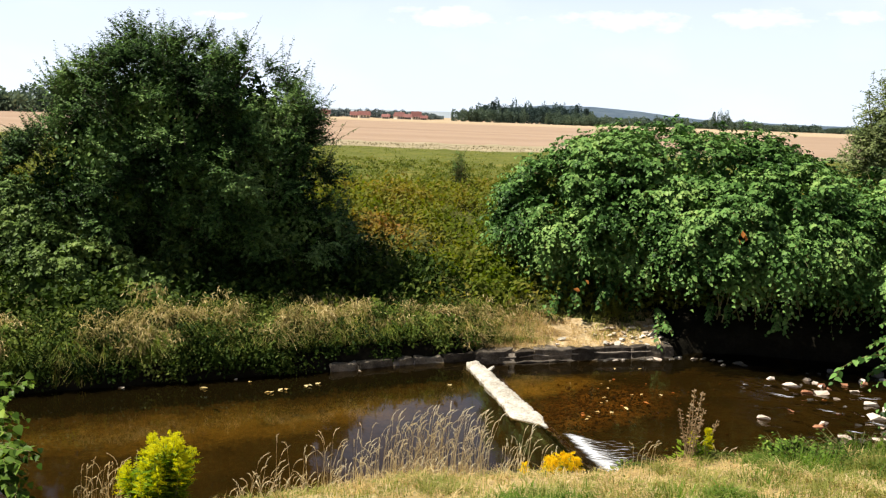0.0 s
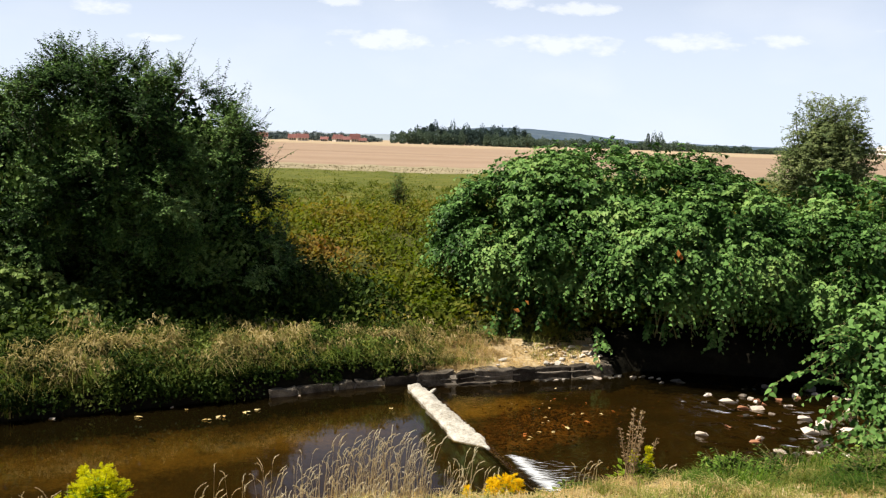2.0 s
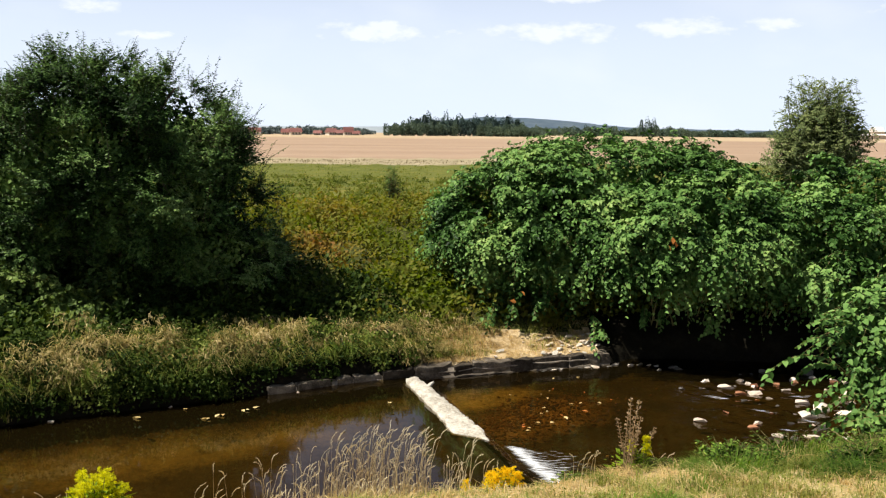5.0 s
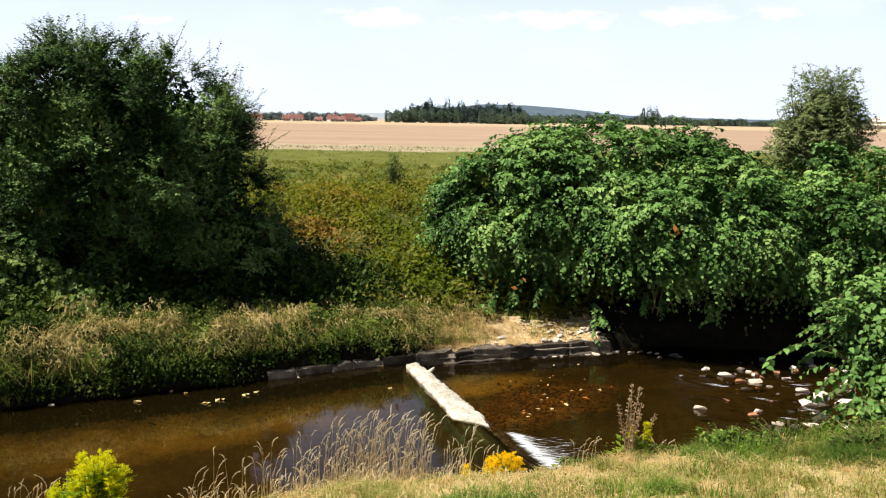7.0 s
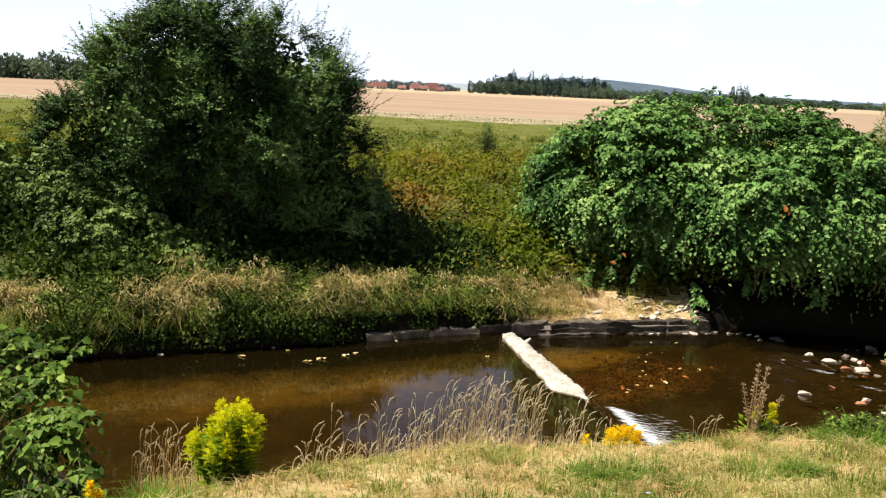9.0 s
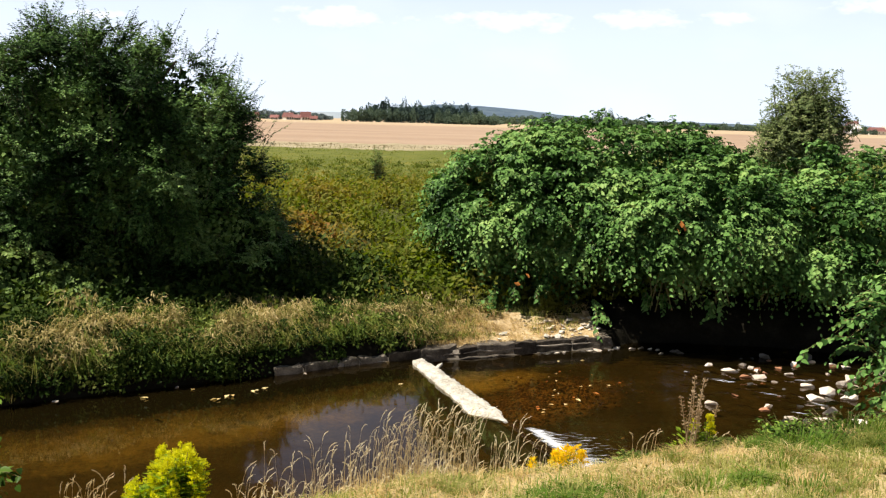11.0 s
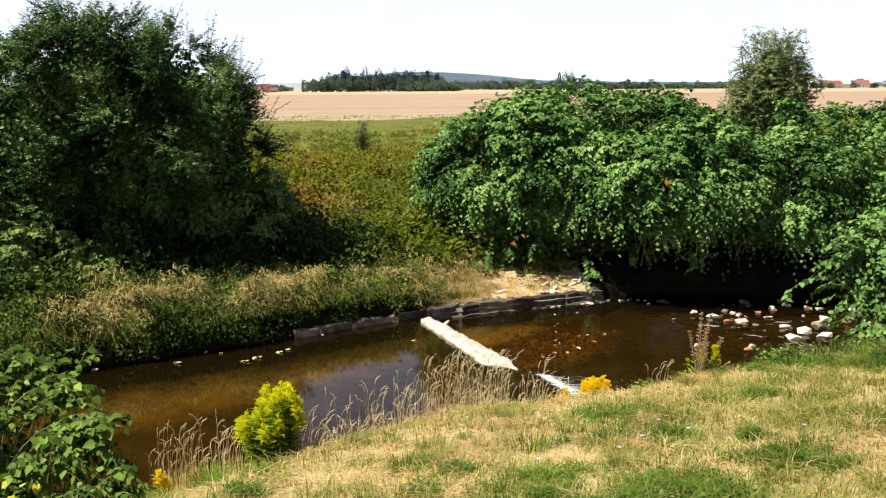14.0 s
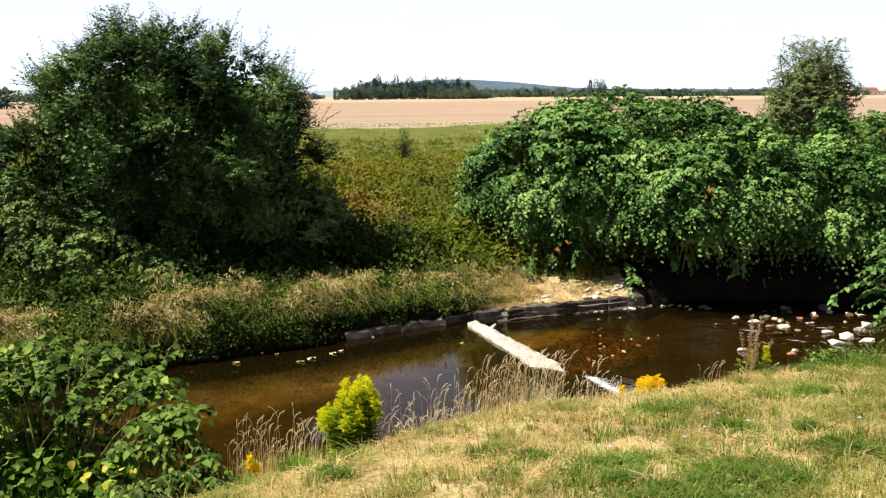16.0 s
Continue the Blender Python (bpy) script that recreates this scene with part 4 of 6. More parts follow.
def leafy_canes(name, label, feet, tips, mat, mat_one, leaf, seed, sides=3, stretch=260, rise=0.35, arch=0.5, bare=0.6, root=None):
    """Arching canes, each with side shoots and flat rows of hanging heart-shaped leaves."""
    rng = np.random.default_rng(seed)
    if root is None:
        root = tagged(new(name), label, "shrub")
    O, D, Nn, S, sa, sb, sc = [], [], [], [], [], [], []
    down = np.array((0, 0, -1.0))

    def row(p, q, t0, step):
        """Leaves in two rows along the curve p(t), q its way."""
        length = np.linalg.norm(np.diff(p, axis=0), axis=1).sum()
        m = max(3, int(length * (1 - t0) / step))
        t = np.linspace(t0, 1, m)
        k = np.linspace(0, 1, len(p))
        pos = np.stack([np.interp(t, k, p[:, j]) for j in range(3)], 1)
        d = unit(np.stack([np.interp(t, k, q[:, j]) for j in range(3)], 1))
        side = unit(np.cross(d, np.array((0.02, 0.01, 1.0))))
        sign = np.where(np.arange(m) % 2 == 0, 1.0, -1.0)[:, None]
        O.append(pos)
        D.append(unit(side * sign * 0.75 + d * 0.45 + down * 0.42 + rng.normal(size=pos.shape) * 0.2))
        Nn.append(unit(np.array((0, 0, 0.9)) + side * sign * 0.25 + np.array((-0.05, -0.45, 0)) + rng.normal(size=pos.shape) * 0.28))
        S.append(leaf * rng.uniform(0.65, 1.2, m) * np.where(t > 0.93, 0.6, 1.0))

    for foot, tip in zip(feet, tips):
        t = np.linspace(0, 1, 9)[:, None]
        mid = foot * 0.45 + tip * 0.55
        mid[2] = max(foot[2], tip[2]) + arch * rng.uniform(0.2, 0.7)
        p = foot * (1 - t) ** 2 + 2 * mid * t * (1 - t) + tip * t ** 2
        q = np.gradient(p, axis=0)
        part("cane", mesh_tris("cane", *tube_arrays(p, np.linspace(0.010, 0.003, 9), 5), M_CANE, True), None, root)
        row(p, q, bare, leaf * 0.52)
        for _ in range(sides):
            i = rng.integers(5, 9)
            d = unit(q[i] + unit(rng.normal(size=3)) * np.array((0.9, 0.9, 0.3)) * np.linalg.norm(q[i]) + np.array((0, 0, rise)) * np.linalg.norm(q[i]))
            ln = rng.uniform(0.12, 0.30)
            tt = np.linspace(0, 1, 5)[:, None]
            r = p[i] + d * ln * tt + down * ln * 0.35 * tt ** 2
            row(r, np.gradient(r, axis=0), 0.15, leaf * 0.5)
            sa.append(r[0]), sb.append(r[2]), sc.append(r[-1])
    o, d, n, size = np.concatenate(O), np.concatenate(D), np.concatenate(Nn), np.concatenate(S)
    low = o[:, 2] > np.maximum(ground_z(o[:, 0], o[:, 1]), 0) + 0.02
    o, d, n, size = o[low], d[low], n[low], size[low]
    order = rng.permutation(len(o))
    one, rest = order[:stretch], order[stretch:]
    leaf_objects(root, single_leaf(mat_one.name, HEART, mat_one), o[one], d[one], n[one], size[one])
    if len(rest):
        tagged(part("foliage", leaf_mesh("foliage", HEART, o[rest], d[rest], n[rest], size[rest], mat), None, root), kind="stuff")
    if sa:
        tagged(part("shoot_mass", mesh_tris("shoot_mass", *sticks_arrays(np.array(sa), np.array(sb), np.array(sc), np.full(len(sa), 0.004)), M_CANE), None, root), kind="stuff")
    return root


# the near shrub: canes from one stool fanning out over the water in loose layers
def near_shrub():
    rng = np.random.default_rng(14)
    # the two layers left of x = -5 are unseen, added to shade the foot
    layers = [(-4.2, 8.6, 1.93, 0.75, 16), (-4.9, 8.4, 1.9, 0.8, 14), (-3.6, 8.3, 1.80, 0.30, 7), (-3.40, 8.2, 1.80, 0.08, 3), (-3.16, 7.9, 1.74, 0.06, 3), (-3.4, 7.9, 1.66, 0.25, 7),
              (-2.80, 7.5, 1.54, 0.07, 4), (-3.05, 7.6, 1.52, 0.2, 8), (-3.0, 7.4, 1.36, 0.25, 7), (-4.2, 8.1, 1.78, 0.45, 8), (-3.75, 7.75, 1.64, 0.35, 6), (-3.3, 7.05, 1.44, 0.22, 5), (-5.4, 7.7, 1.95, 0.6, 16), (-5.3, 7.0, 1.85, 0.3, 6),
              (-2.55, 7.05, 1.17, 0.12, 5), (-2.8, 6.85, 1.18, 0.2, 8), (-3.1, 6.7, 1.22, 0.25, 8), (-4.6, 7.9, 1.78, 0.4, 7)]
    feet, tips = [], []
    for x, y, z, r, n in layers:
        for _ in range(n):
            tips.append(np.array((x - 0.10 + rng.normal() * r * 0.6, y + rng.normal() * r * 0.45, z + rng.normal() * 0.05)))
            fx, fy = -4.45 + 0.35 * (x + 4.4) + rng.normal() * 0.22, 7.7 + 0.45 * (y - 7.7) + rng.normal() * 0.2
            if y < 7.5:
                fx, fy = x - 0.35 + rng.normal() * 0.12, y + 0.35 + rng.normal() * 0.12
            feet.append(np.array((fx, fy, float(ground_z(fx, fy)) - 0.05)))
    root = leafy_canes("streamside_shrub", "low leafy knotweed shrub with bright pointed leaves at the water's edge", feet, tips, L_NEAR, L_NEAR_ONE, 0.088, 15, 4, 290)
    # close foliage low in the middle; the last clump, out of view, is added to shade it
    q, w = grow_blob(rng, [(-4.7, 8.2, 0.95, 1.1, 0.9, 0.55), (-4.2, 7.4, 1.0, 0.8, 0.5, 0.36), (-3.7, 7.15, 0.95, 0.55, 0.35, 0.32), (-5.4, 6.9, 1.7, 0.55, 0.8, 0.35)], 4200, 0.3, 0.1)
    q, w = q[q[:, 2] > 0.1], w[q[:, 2] > 0.1]
    tagged(part("inner_foliage", leaf_mesh("inner_foliage", HEART_LITE, q, unit(rng.normal(size=q.shape) - np.array((0, 0, 0.5))), unit(w + rng.normal(size=q.shape) * 0.4), rng.uniform(0.09, 0.13, len(q)), L_NEAR), None, root), kind="stuff")
    # a few leaves gone yellow near the foot
    o = np.array((-3.5, 6.75, 1.38)) + rng.normal(size=(9, 3)) * np.array((0.16, 0.08, 0.05))
    leaf_objects(root, single_leaf(L_YELLOWING.name, HEART, L_YELLOWING), o, rng.normal(size=o.shape) + np.array((0, -0.3, -0.5)), unit(np.array((0, -0.4, 0.9)) + rng.normal(size=o.shape) * 0.3), rng.uniform(0.06, 0.09, 9))


near_shrub()


# canes of the riffle bush that reach out over the stones
def riffle_canes(root):
    rng = np.random.default_rng(16)
    tips = [(5.16, 10.64, 1.70), (5.4, 10.6, 1.72), (5.4, 10.2, 1.25), (5.5, 10.1, 1.17), (5.4, 10.6, 1.98), (5.45, 10.6, 2.3), (5.7, 10.5, 2.5), (5.6, 10.3, 1.4), (5.8, 10.0, 1.2)]
    tips = [np.array(p) for p in tips]
    tips = [p + rng.normal(size=3) * 0.06 for p in tips]
    feet = [np.array((7.05 + rng.normal() * 0.25, 10.4 + rng.normal() * 0.2, float(ground_z(7.0, 10.4)) - 0.05)) for _ in tips]
    leafy_canes("", "", feet, tips, L_KNOT, L_KNOT_ONE, 0.092, 17, 2, 200, arch=1.0, root=root)


def hawthorn():
    rng = np.random.default_rng(21)
    root = tagged(empty("hawthorn_tree", -4.75, 19.3, float(ground_z(-4.75, 19.3))), "large round dark green hawthorn with branches down to ground", "tree")
    inv = Matrix.Translation((4.75, -19.3, -float(ground_z(-4.75, 19.3))))

    def under(name, arrays, mat, label="", kind="", smooth=False):
        me = mesh_tris(name, *arrays, mat, smooth)
        me.transform(inv)
        return tagged(part(name, me, None, root, label), kind=kind)
    z0 = float(ground_z(-4.75, 19.3))
    foot = np.array((-4.75, 19.3, z0 - 0.1))
    t = np.linspace(0, 1, 7)[:, None]
    under("trunk", tube_arrays(foot + t * np.array((0.15, -0.1, 2.3)) + 0.06 * np.sin(t * 7) * np.array((1, 0.6, 0)), np.linspace(0.17, 0.10, 7), 9), M_BARK, smooth=True)
    for k in range(16):
        ang, h = k * 2.4 + rng.uniform(-0.3, 0.3), 0.5 + 1.7 * (k / 16)
        base = foot + np.array((0.15, -0.1, 2.3)) * (h / 2.3)
        tip = base + np.array((math.cos(ang) * rng.uniform(1.1, 1.7), math.sin(ang) * rng.uniform(1.0, 1.5), rng.uniform(0.6, 2.2)))
        mid = (base + tip) / 2 + np.array((0, 0, 0.35)) + rng.normal(size=3) * 0.15
        q = base * (1 - t) ** 2 + 2 * mid * t * (1 - t) + tip * t ** 2
        under("limb", tube_arrays(q, np.linspace(0.075, 0.018, 7), 6), M_BARK, smooth=True)
    blobs = [(-4.6, 19.3, 3.9, 2.9, 2.3, 2.1), (-4.7, 19.7, 2.0, 2.4, 1.4, 1.5), (-4.85, 19.1, 4.7, 1.6, 1.6, 1.45), (-5.6, 19.0, 4.3, 1.5, 1.6, 1.3),
             (-6.6, 19.2, 2.9, 1.8, 1.6, 1.9), (-2.95, 19.3, 3.0, 1.35, 1.6, 1.4), (-3.3, 19.9, 1.7, 1.5, 1.2, 0.9), (-4.4, 19.5, 1.2, 1.8, 0.9, 0.8), (-2.7, 19.8, 1.2, 1.2, 0.9, 0.8), (-5.4, 18.7, 3.2, 1.4, 1.3, 0.9), (-3.6, 18.3, 3.4, 1.3, 1.2, 0.9), (-2.2, 19.2, 2.0, 0.9, 1.2, 0.9), (-3.5, 19.0, 4.1, 1.4, 1.6, 1.2), (-2.9, 19.1, 3.6, 1.1, 1.4, 1.0)]
    heart = np.array((-4.75, 19.3, 3.0))
    # leafy boughs, each a drooping fan of short shoots round one bough end
    c0, w0 = grow_blob(rng, blobs, 480, 0.88, 0.22)
    # each bough ends in a spray of shoots that fan out round its own way
    per = 30
    run = unit(w0 + np.array((0, 0, 0.30)) + rng.normal(size=w0.shape) * 0.45)
    c0 = c0 - run * 0.30
    way = unit(run[:, None] * 0.9 + unit(rng.normal(size=(len(c0), per, 3))) * np.array((0.85, 0.85, 0.6)))
    p = (c0[:, None] + way * rng.uniform(0.15, 0.55, (len(c0), per, 1)) * rng.uniform(0.8, 1.3, (len(c0), 1, 1))).reshape(-1, 3)
    out = way.reshape(-1, 3)
    ok = p[:, 2] > np.maximum(ground_z(p[:, 0], p[:, 1]), 0.3) + 0.1
    p, out = p[ok], out[ok]
    o, d, nn, size, (a, b, c) = shoots(rng, p, out, 0.42, 17, 0.070, 0.15, 0.2, 0.75, 0.12, 0.9, 0.26)
    under("crown", leaf_arrays(OVAL, o, d, nn, size), L_HAW, kind="stuff")
    under("twig_mass", sticks_arrays(a[::3], b[::3], c[::3], np.full(len(a[::3]), 0.005)), M_BARK, kind="stuff")
    # the close inner foliage that keeps the light out
    o, w = grow_blob(rng, [(*(heart + (np.array(q[:3]) - heart) * 0.84), *(np.array(q[3:]) * 0.76)) for q in blobs], 60000, 0.5, 0.1)
    k = o[:, 2] > z0 + 0.05
    o, w = o[k], w[k]
    under("inner_foliage", leaf_arrays(OVAL, o, unit(rng.normal(size=o.shape)), unit(w + rng.normal(size=o.shape) * 0.5), rng.uniform(0.08, 0.15, len(o))), L_HAW, kind="stuff")
    # long outer sprays that break the outline
    q, w = grow_blob(rng, blobs, 560, 0.97, 0.2)
    k = w[:, 2] > -0.2
    q, w = q[k], unit(w[k] * np.array((1, 1, 0.7)) + np.array((0, 0, 0.45)))
    o, d, nn, size, (a, b, c) = shoots(rng, q + w * rng.uniform(0.02, 0.36, (len(q), 1)), w, 0.8, 24, 0.062, 0.25, 0.05, 0.8, 0.22, 1.0)
    under("sprays", leaf_arrays(OVAL, o, d, nn, size), L_HAW, kind="stuff")
    under("spray_twig_mass", sticks_arrays(a, b, c, np.full(len(a), 0.006)), M_BARK, kind="stuff")


riffle_canes(riffle_bush)


# low canes of the great thicket that hang over the end of the wall and the shaded water
def wall_canes(root):
    rng = np.random.default_rng(19)
    tips, feet = [], []
    for x, y, z, n in ((5.0, 18.05, 0.36, 2), (5.9, 18.0, 0.75, 3), (7.0, 17.8, 0.8, 3), (3.2, 19.2, 0.75, 6), (2.7, 19.2, 0.6, 5), (3.8, 19.1, 0.9, 5)):
        for _ in range(n):
            p = np.array((x, y, z)) + rng.normal(size=3) * np.array((0.16, 0.12, 0.12))
            f = np.array((p[0] + rng.uniform(0.2, 0.8), max(p[1] + rng.uniform(0.9, 1.7), 19.3), 0.0))
            f[2] = float(ground_z(f[0], f[1])) - 0.05
            tips.append(p), feet.append(f)
    leafy_canes("", "", feet, tips, L_KNOT, L_KNOT_ONE, 0.105, 20, 3, 30, arch=0.9, bare=0.45, root=root)


wall_canes(great_thicket)
thicket("elder_bush", [(-8.1, 18.1, 1.8, 1.8, 1.1, 1.45), (-6.6, 17.6, 1.35, 1.4, 0.9, 1.0), (-5.1, 17.4, 1.05, 1.1, 0.6, 0.7)], 2700, 0.092, 9, L_ELDER, L_ELDER_ONE,
        "grey-green elder bush at the hawthorn's foot", "shrub", ((-8.0, -4.5), (16.0, 18.0), (0.4, 2.4)), 18, canes=10, clump=16, length=0.45, up=0.8)
hawthorn()


def willow():
    rng = np.random.default_rng(22)
    cx, cy = 13.3, 27.0
    z0 = float(ground_z(cx, cy))
    root = tagged(empty("willow_tree", cx, cy, z0), "airy grey-green young tree behind the thicket, sky showing through", "tree")

    def under(name, arrays, mat, kind="", smooth=False):
        me = mesh_tris(name, *arrays, mat, smooth)
        me.transform(Matrix.Translation((-cx, -cy, -z0)))
        return tagged(part(name, me, None, root), kind=kind)
    t = np.linspace(0, 1, 7)[:, None]
    foot = np.array((cx, cy, z0 - 0.1))
    under("trunk", tube_arrays(foot + t * np.array((0.05, 0, 1.4)), np.linspace(0.10, 0.07, 7), 8), M_BARK, smooth=True)
    for k in range(12):
        ang = k * 2.4
        base = foot + np.array((0, 0, 0.5 + 0.07 * k))
        tip = np.array((cx + math.cos(ang) * rng.uniform(0.4, 1.0), cy + math.sin(ang) * rng.uniform(0.5, 1.5), rng.uniform(3.9, 5.7)))
        mid = (base + tip) / 2 + np.array((math.cos(ang) * 0.25, math.sin(ang) * 0.25, 0.1))
        under("limb", tube_arrays(base * (1 - t) ** 2 + 2 * mid * t * (1 - t) + tip * t ** 2, np.linspace(0.045, 0.01, 7), 5), M_BARK, smooth=True)
    p, out = grow_blob(rng, [(cx + 0.2, cy, 4.9, 1.15, 1.2, 1.35), (cx - 0.2, cy, 3.9, 1.2, 1.2, 1.2), (cx + 0.55, cy, 4.2, 1.1, 1.2, 1.3)], 3100, 0.2, 0.3)
    o, d, nn, size, (a, b, c) = shoots(rng, p, out, 0.6, 14, 0.085, 0.5, 0.4, 0.7, 0.5)
    under("crown", leaf_arrays(OVAL, o, d, nn, size * 1.15), L_WILLOW, "stuff")
    under("twig_mass", sticks_arrays(a, b, c, np.full(len(a), 0.005)), M_BARK, "stuff")


willow()


def scatter(rng, n, x0, x1, y0, y1, test=None):
    x, y = rng.uniform(x0, x1, n), rng.uniform(y0, y1, n)
    if test is not None:
        k = test(x, y)
        x, y = x[k], y[k]
    return x, y


def blades(name, label, category, mat, x, y, h, w, rng, bend=0.6, droop=0.25, sink=0.02, kind="stuff"):
    base = np.stack([x, y, ground_z(x, y) - sink], 1)
    ang = rng.uniform(0, 2 * np.pi, len(x))
    lean = np.stack([np.cos(ang), np.sin(ang), 0 * ang], 1) * (bend * rng.uniform(0.3, 1.3, len(x)))[:, None]
    return tagged(new(name, mesh_tris(name, *blade_arrays(base, h, w, lean, droop, True), mat)), label, category, kind=kind)


# short dry lawn with greener patches on the near bank
def lawn():
    rng = np.random.default_rng(31)
    on = lambda x, y: y < near_crest(x) + 1.6
    green = lambda x, y: (0.5 * patch(x, y, 1.3) + 0.3 * patch(x + 40, y, 0.45) + 0.2 * patch(x, y + 30, 0.2)
                          + 0.35 * np.exp(-((x - 1.0) / 0.7) ** 2 - ((y - 4.2) / 0.5) ** 2))
    x, y = scatter(rng, 150000, -5.5, 9.5, 1.6, 10.5, on)
    g = green(x, y) + 0.03 + 0.10 * (y < 4.6) - 0.06 * np.clip((x - 2.6) / 1.5, 0, 1) * (y > 5.2) + 0.26 * np.clip((x - 3.4) / 1.0, 0, 1) * np.clip((y - 6.9) / 0.6, 0, 1)
    k = (g < 0.58) | (rng.random(len(x)) < 0.4)
    xs, ys = x[k], y[k]
    blades("dry_lawn", "short sun-dried straw-coloured lawn grass", "grass", L_STRAW, xs, ys, rng.uniform(0.02, 0.085, len(xs)) * (0.5 + patch(xs, ys, 0.3)), rng.uniform(0.002, 0.005, len(xs)), rng, 1.7, 0.6)
    k = (g > 0.54 + 0.10 * rng.normal(size=len(x))) | (rng.random(len(x)) < 0.12)
    xs, ys, gs = x[k], y[k], g[k]
    blades("green_lawn", "greener patches of lawn grass and clover", "grass", L_GRASS, xs, ys, rng.uniform(0.04, 0.11, len(xs)) * (0.6 + 1.0 * gs), rng.uniform(0.0025, 0.0045, len(xs)), rng, 0.9, 0.4)
    # the same lawn goes on all round, thinner away from the stream
    x, y = scatter(rng, 42000, -11, 14, -9, 8.5, lambda x, y: (y < near_crest(x) + 0.5) & ((y < 1.65) | (x < -5.4) | (x > 9.4)))
    g = green(x, y) + 0.05
    for name, label, mat, k in (("outer_dry_lawn", "dry straw-coloured lawn on the wider bank", L_STRAW, g < 0.60), ("outer_green_lawn", "green lawn grass on the wider bank", L_GRASS, g > 0.50)):
        blades(name, label, "grass", mat, x[k], y[k], rng.uniform(0.04, 0.12, k.sum()), rng.uniform(0.004, 0.009, k.sum()), rng, 1.5, 0.6)
    # the worn turf underfoot, fading out behind
    own = np.random.default_rng(77)
    x, y = scatter(own, 150000, -7.5, 11.0, -5.0, 2.1, lambda x, y: (y < near_crest(x) + 0.5))
    k = own.random(len(x)) < np.clip((y + 5.0) / 3.5, 0, 1) * np.clip((x + 7.5) / 2, 0, 1) * np.clip((11 - x) / 2, 0, 1) * np.clip((2.1 - y) / 0.9, 0, 1)
    x, y = x[k], y[k]
    g = green(x, y) + 0.06 + 0.05 * own.normal(size=len(x))
    for name, label, mat, k in (("worn_dry_lawn", "short trodden straw-coloured lawn grass", L_STRAW, g < 0.58), ("worn_green_lawn", "short green grass among trodden dry lawn", L_GRASS, g >= 0.56)):
        blades(name, label, "grass", mat, x[k], y[k], own.uniform(0.025, 0.09, k.sum()), own.uniform(0.003, 0.006, k.sum()), own, 1.5, 0.6)
    # lush dark green patches
    spots = [(0.53, 4.02, 0.5), (0.38, 4.26, 0.4), (0.89, 4.38, 0.4), (0.11, 4.59, 0.28), (0.33, 4.96, 0.3), (-0.22, 5.33, 0.16), (-0.55, 4.87, 0.16), (0.79, 5.85, 0.3), (1.33, 5.65, 0.16), (1.64, 4.9, 0.2),
             (1.81, 4.58, 0.3), (1.73, 5.3, 0.16), (-1.64, 5.41, 0.14), (3.3, 7.9, 0.2), (4.1, 8.2, 0.45), (5.0, 7.9, 0.6), (6.1, 8.1, 0.6), (3.5, 7.5, 0.3), (4.3, 7.3, 0.35), (2.5, 6.6, 0.2), (1.2, 6.6, 0.35), (2.7, 5.2, 0.2)]
    xs, ys = [], []
    for x0, y0, r in spots:
        n = int(11000 * r * r) + 130
        xs.append(x0 + rng.normal(size=n) * r * 0.6), ys.append(y0 + rng.normal(size=n) * r * 0.42)
    xs, ys = np.concatenate(xs), np.concatenate(ys)
    k = patch(xs, ys, 0.17) > 0.34
    xs, ys = xs[k], ys[k]
    blades("lush_lawn", "lush dark green grass patches in the dry lawn", "grass", L_LUSH, xs, ys, rng.uniform(0.04, 0.13, len(xs)) * (0.5 + patch(xs, ys, 0.2)), rng.uniform(0.003, 0.006, len(xs)), rng, 1.0, 0.5)
    # broad low leaves of clover and plantain
    x, y = scatter(rng, 26000, -5, 9.5, 2.2, 10, on)
    g = green(x, y)
    x, y = x[g > 0.62], y[g > 0.62]
    o = np.stack([x, y, ground_z(x, y) + rng.uniform(0.01, 0.09, len(x))], 1)
    d = unit(rng.normal(size=o.shape) * np.array((1, 1, 0.4)))
    tagged(new("clover", leaf_mesh("clover", OVAL, o, d, unit(np.array((0, 0, 1.0)) + rng.normal(size=o.shape) * 0.35), rng.uniform(0.02, 0.045, len(x)), L_GRASS)),
           "low clover leaves in the lawn", "clover", kind="stuff")


lawn()


def tufts(name, label, mat, spots, per, h, w, seed, bend=0.8, droop=0.6, group=""):
    """One thing for each tuft."""
    rng = np.random.default_rng(seed)
    for x0, y0, r, s in spots:
        n = int(per * s)
        a, q = rng.uniform(0, 6.283, n), r * np.sqrt(rng.random(n))
        x, y = x0 + q * np.cos(a), y0 + q * np.sin(a)
        base = np.stack([x, y, ground_z(x, y) - 0.02], 1)
        lean = np.stack([np.cos(a), np.sin(a), 0 * a], 1) * (bend * rng.uniform(0.2, 1.2, n))[:, None]
        tagged(new(name, mesh_tris(name, *blade_arrays(base, h * s * rng.uniform(0.5, 1.2, n), w * rng.uniform(0.7, 1.3, n), lean, droop), mat)), label, "grass", group)


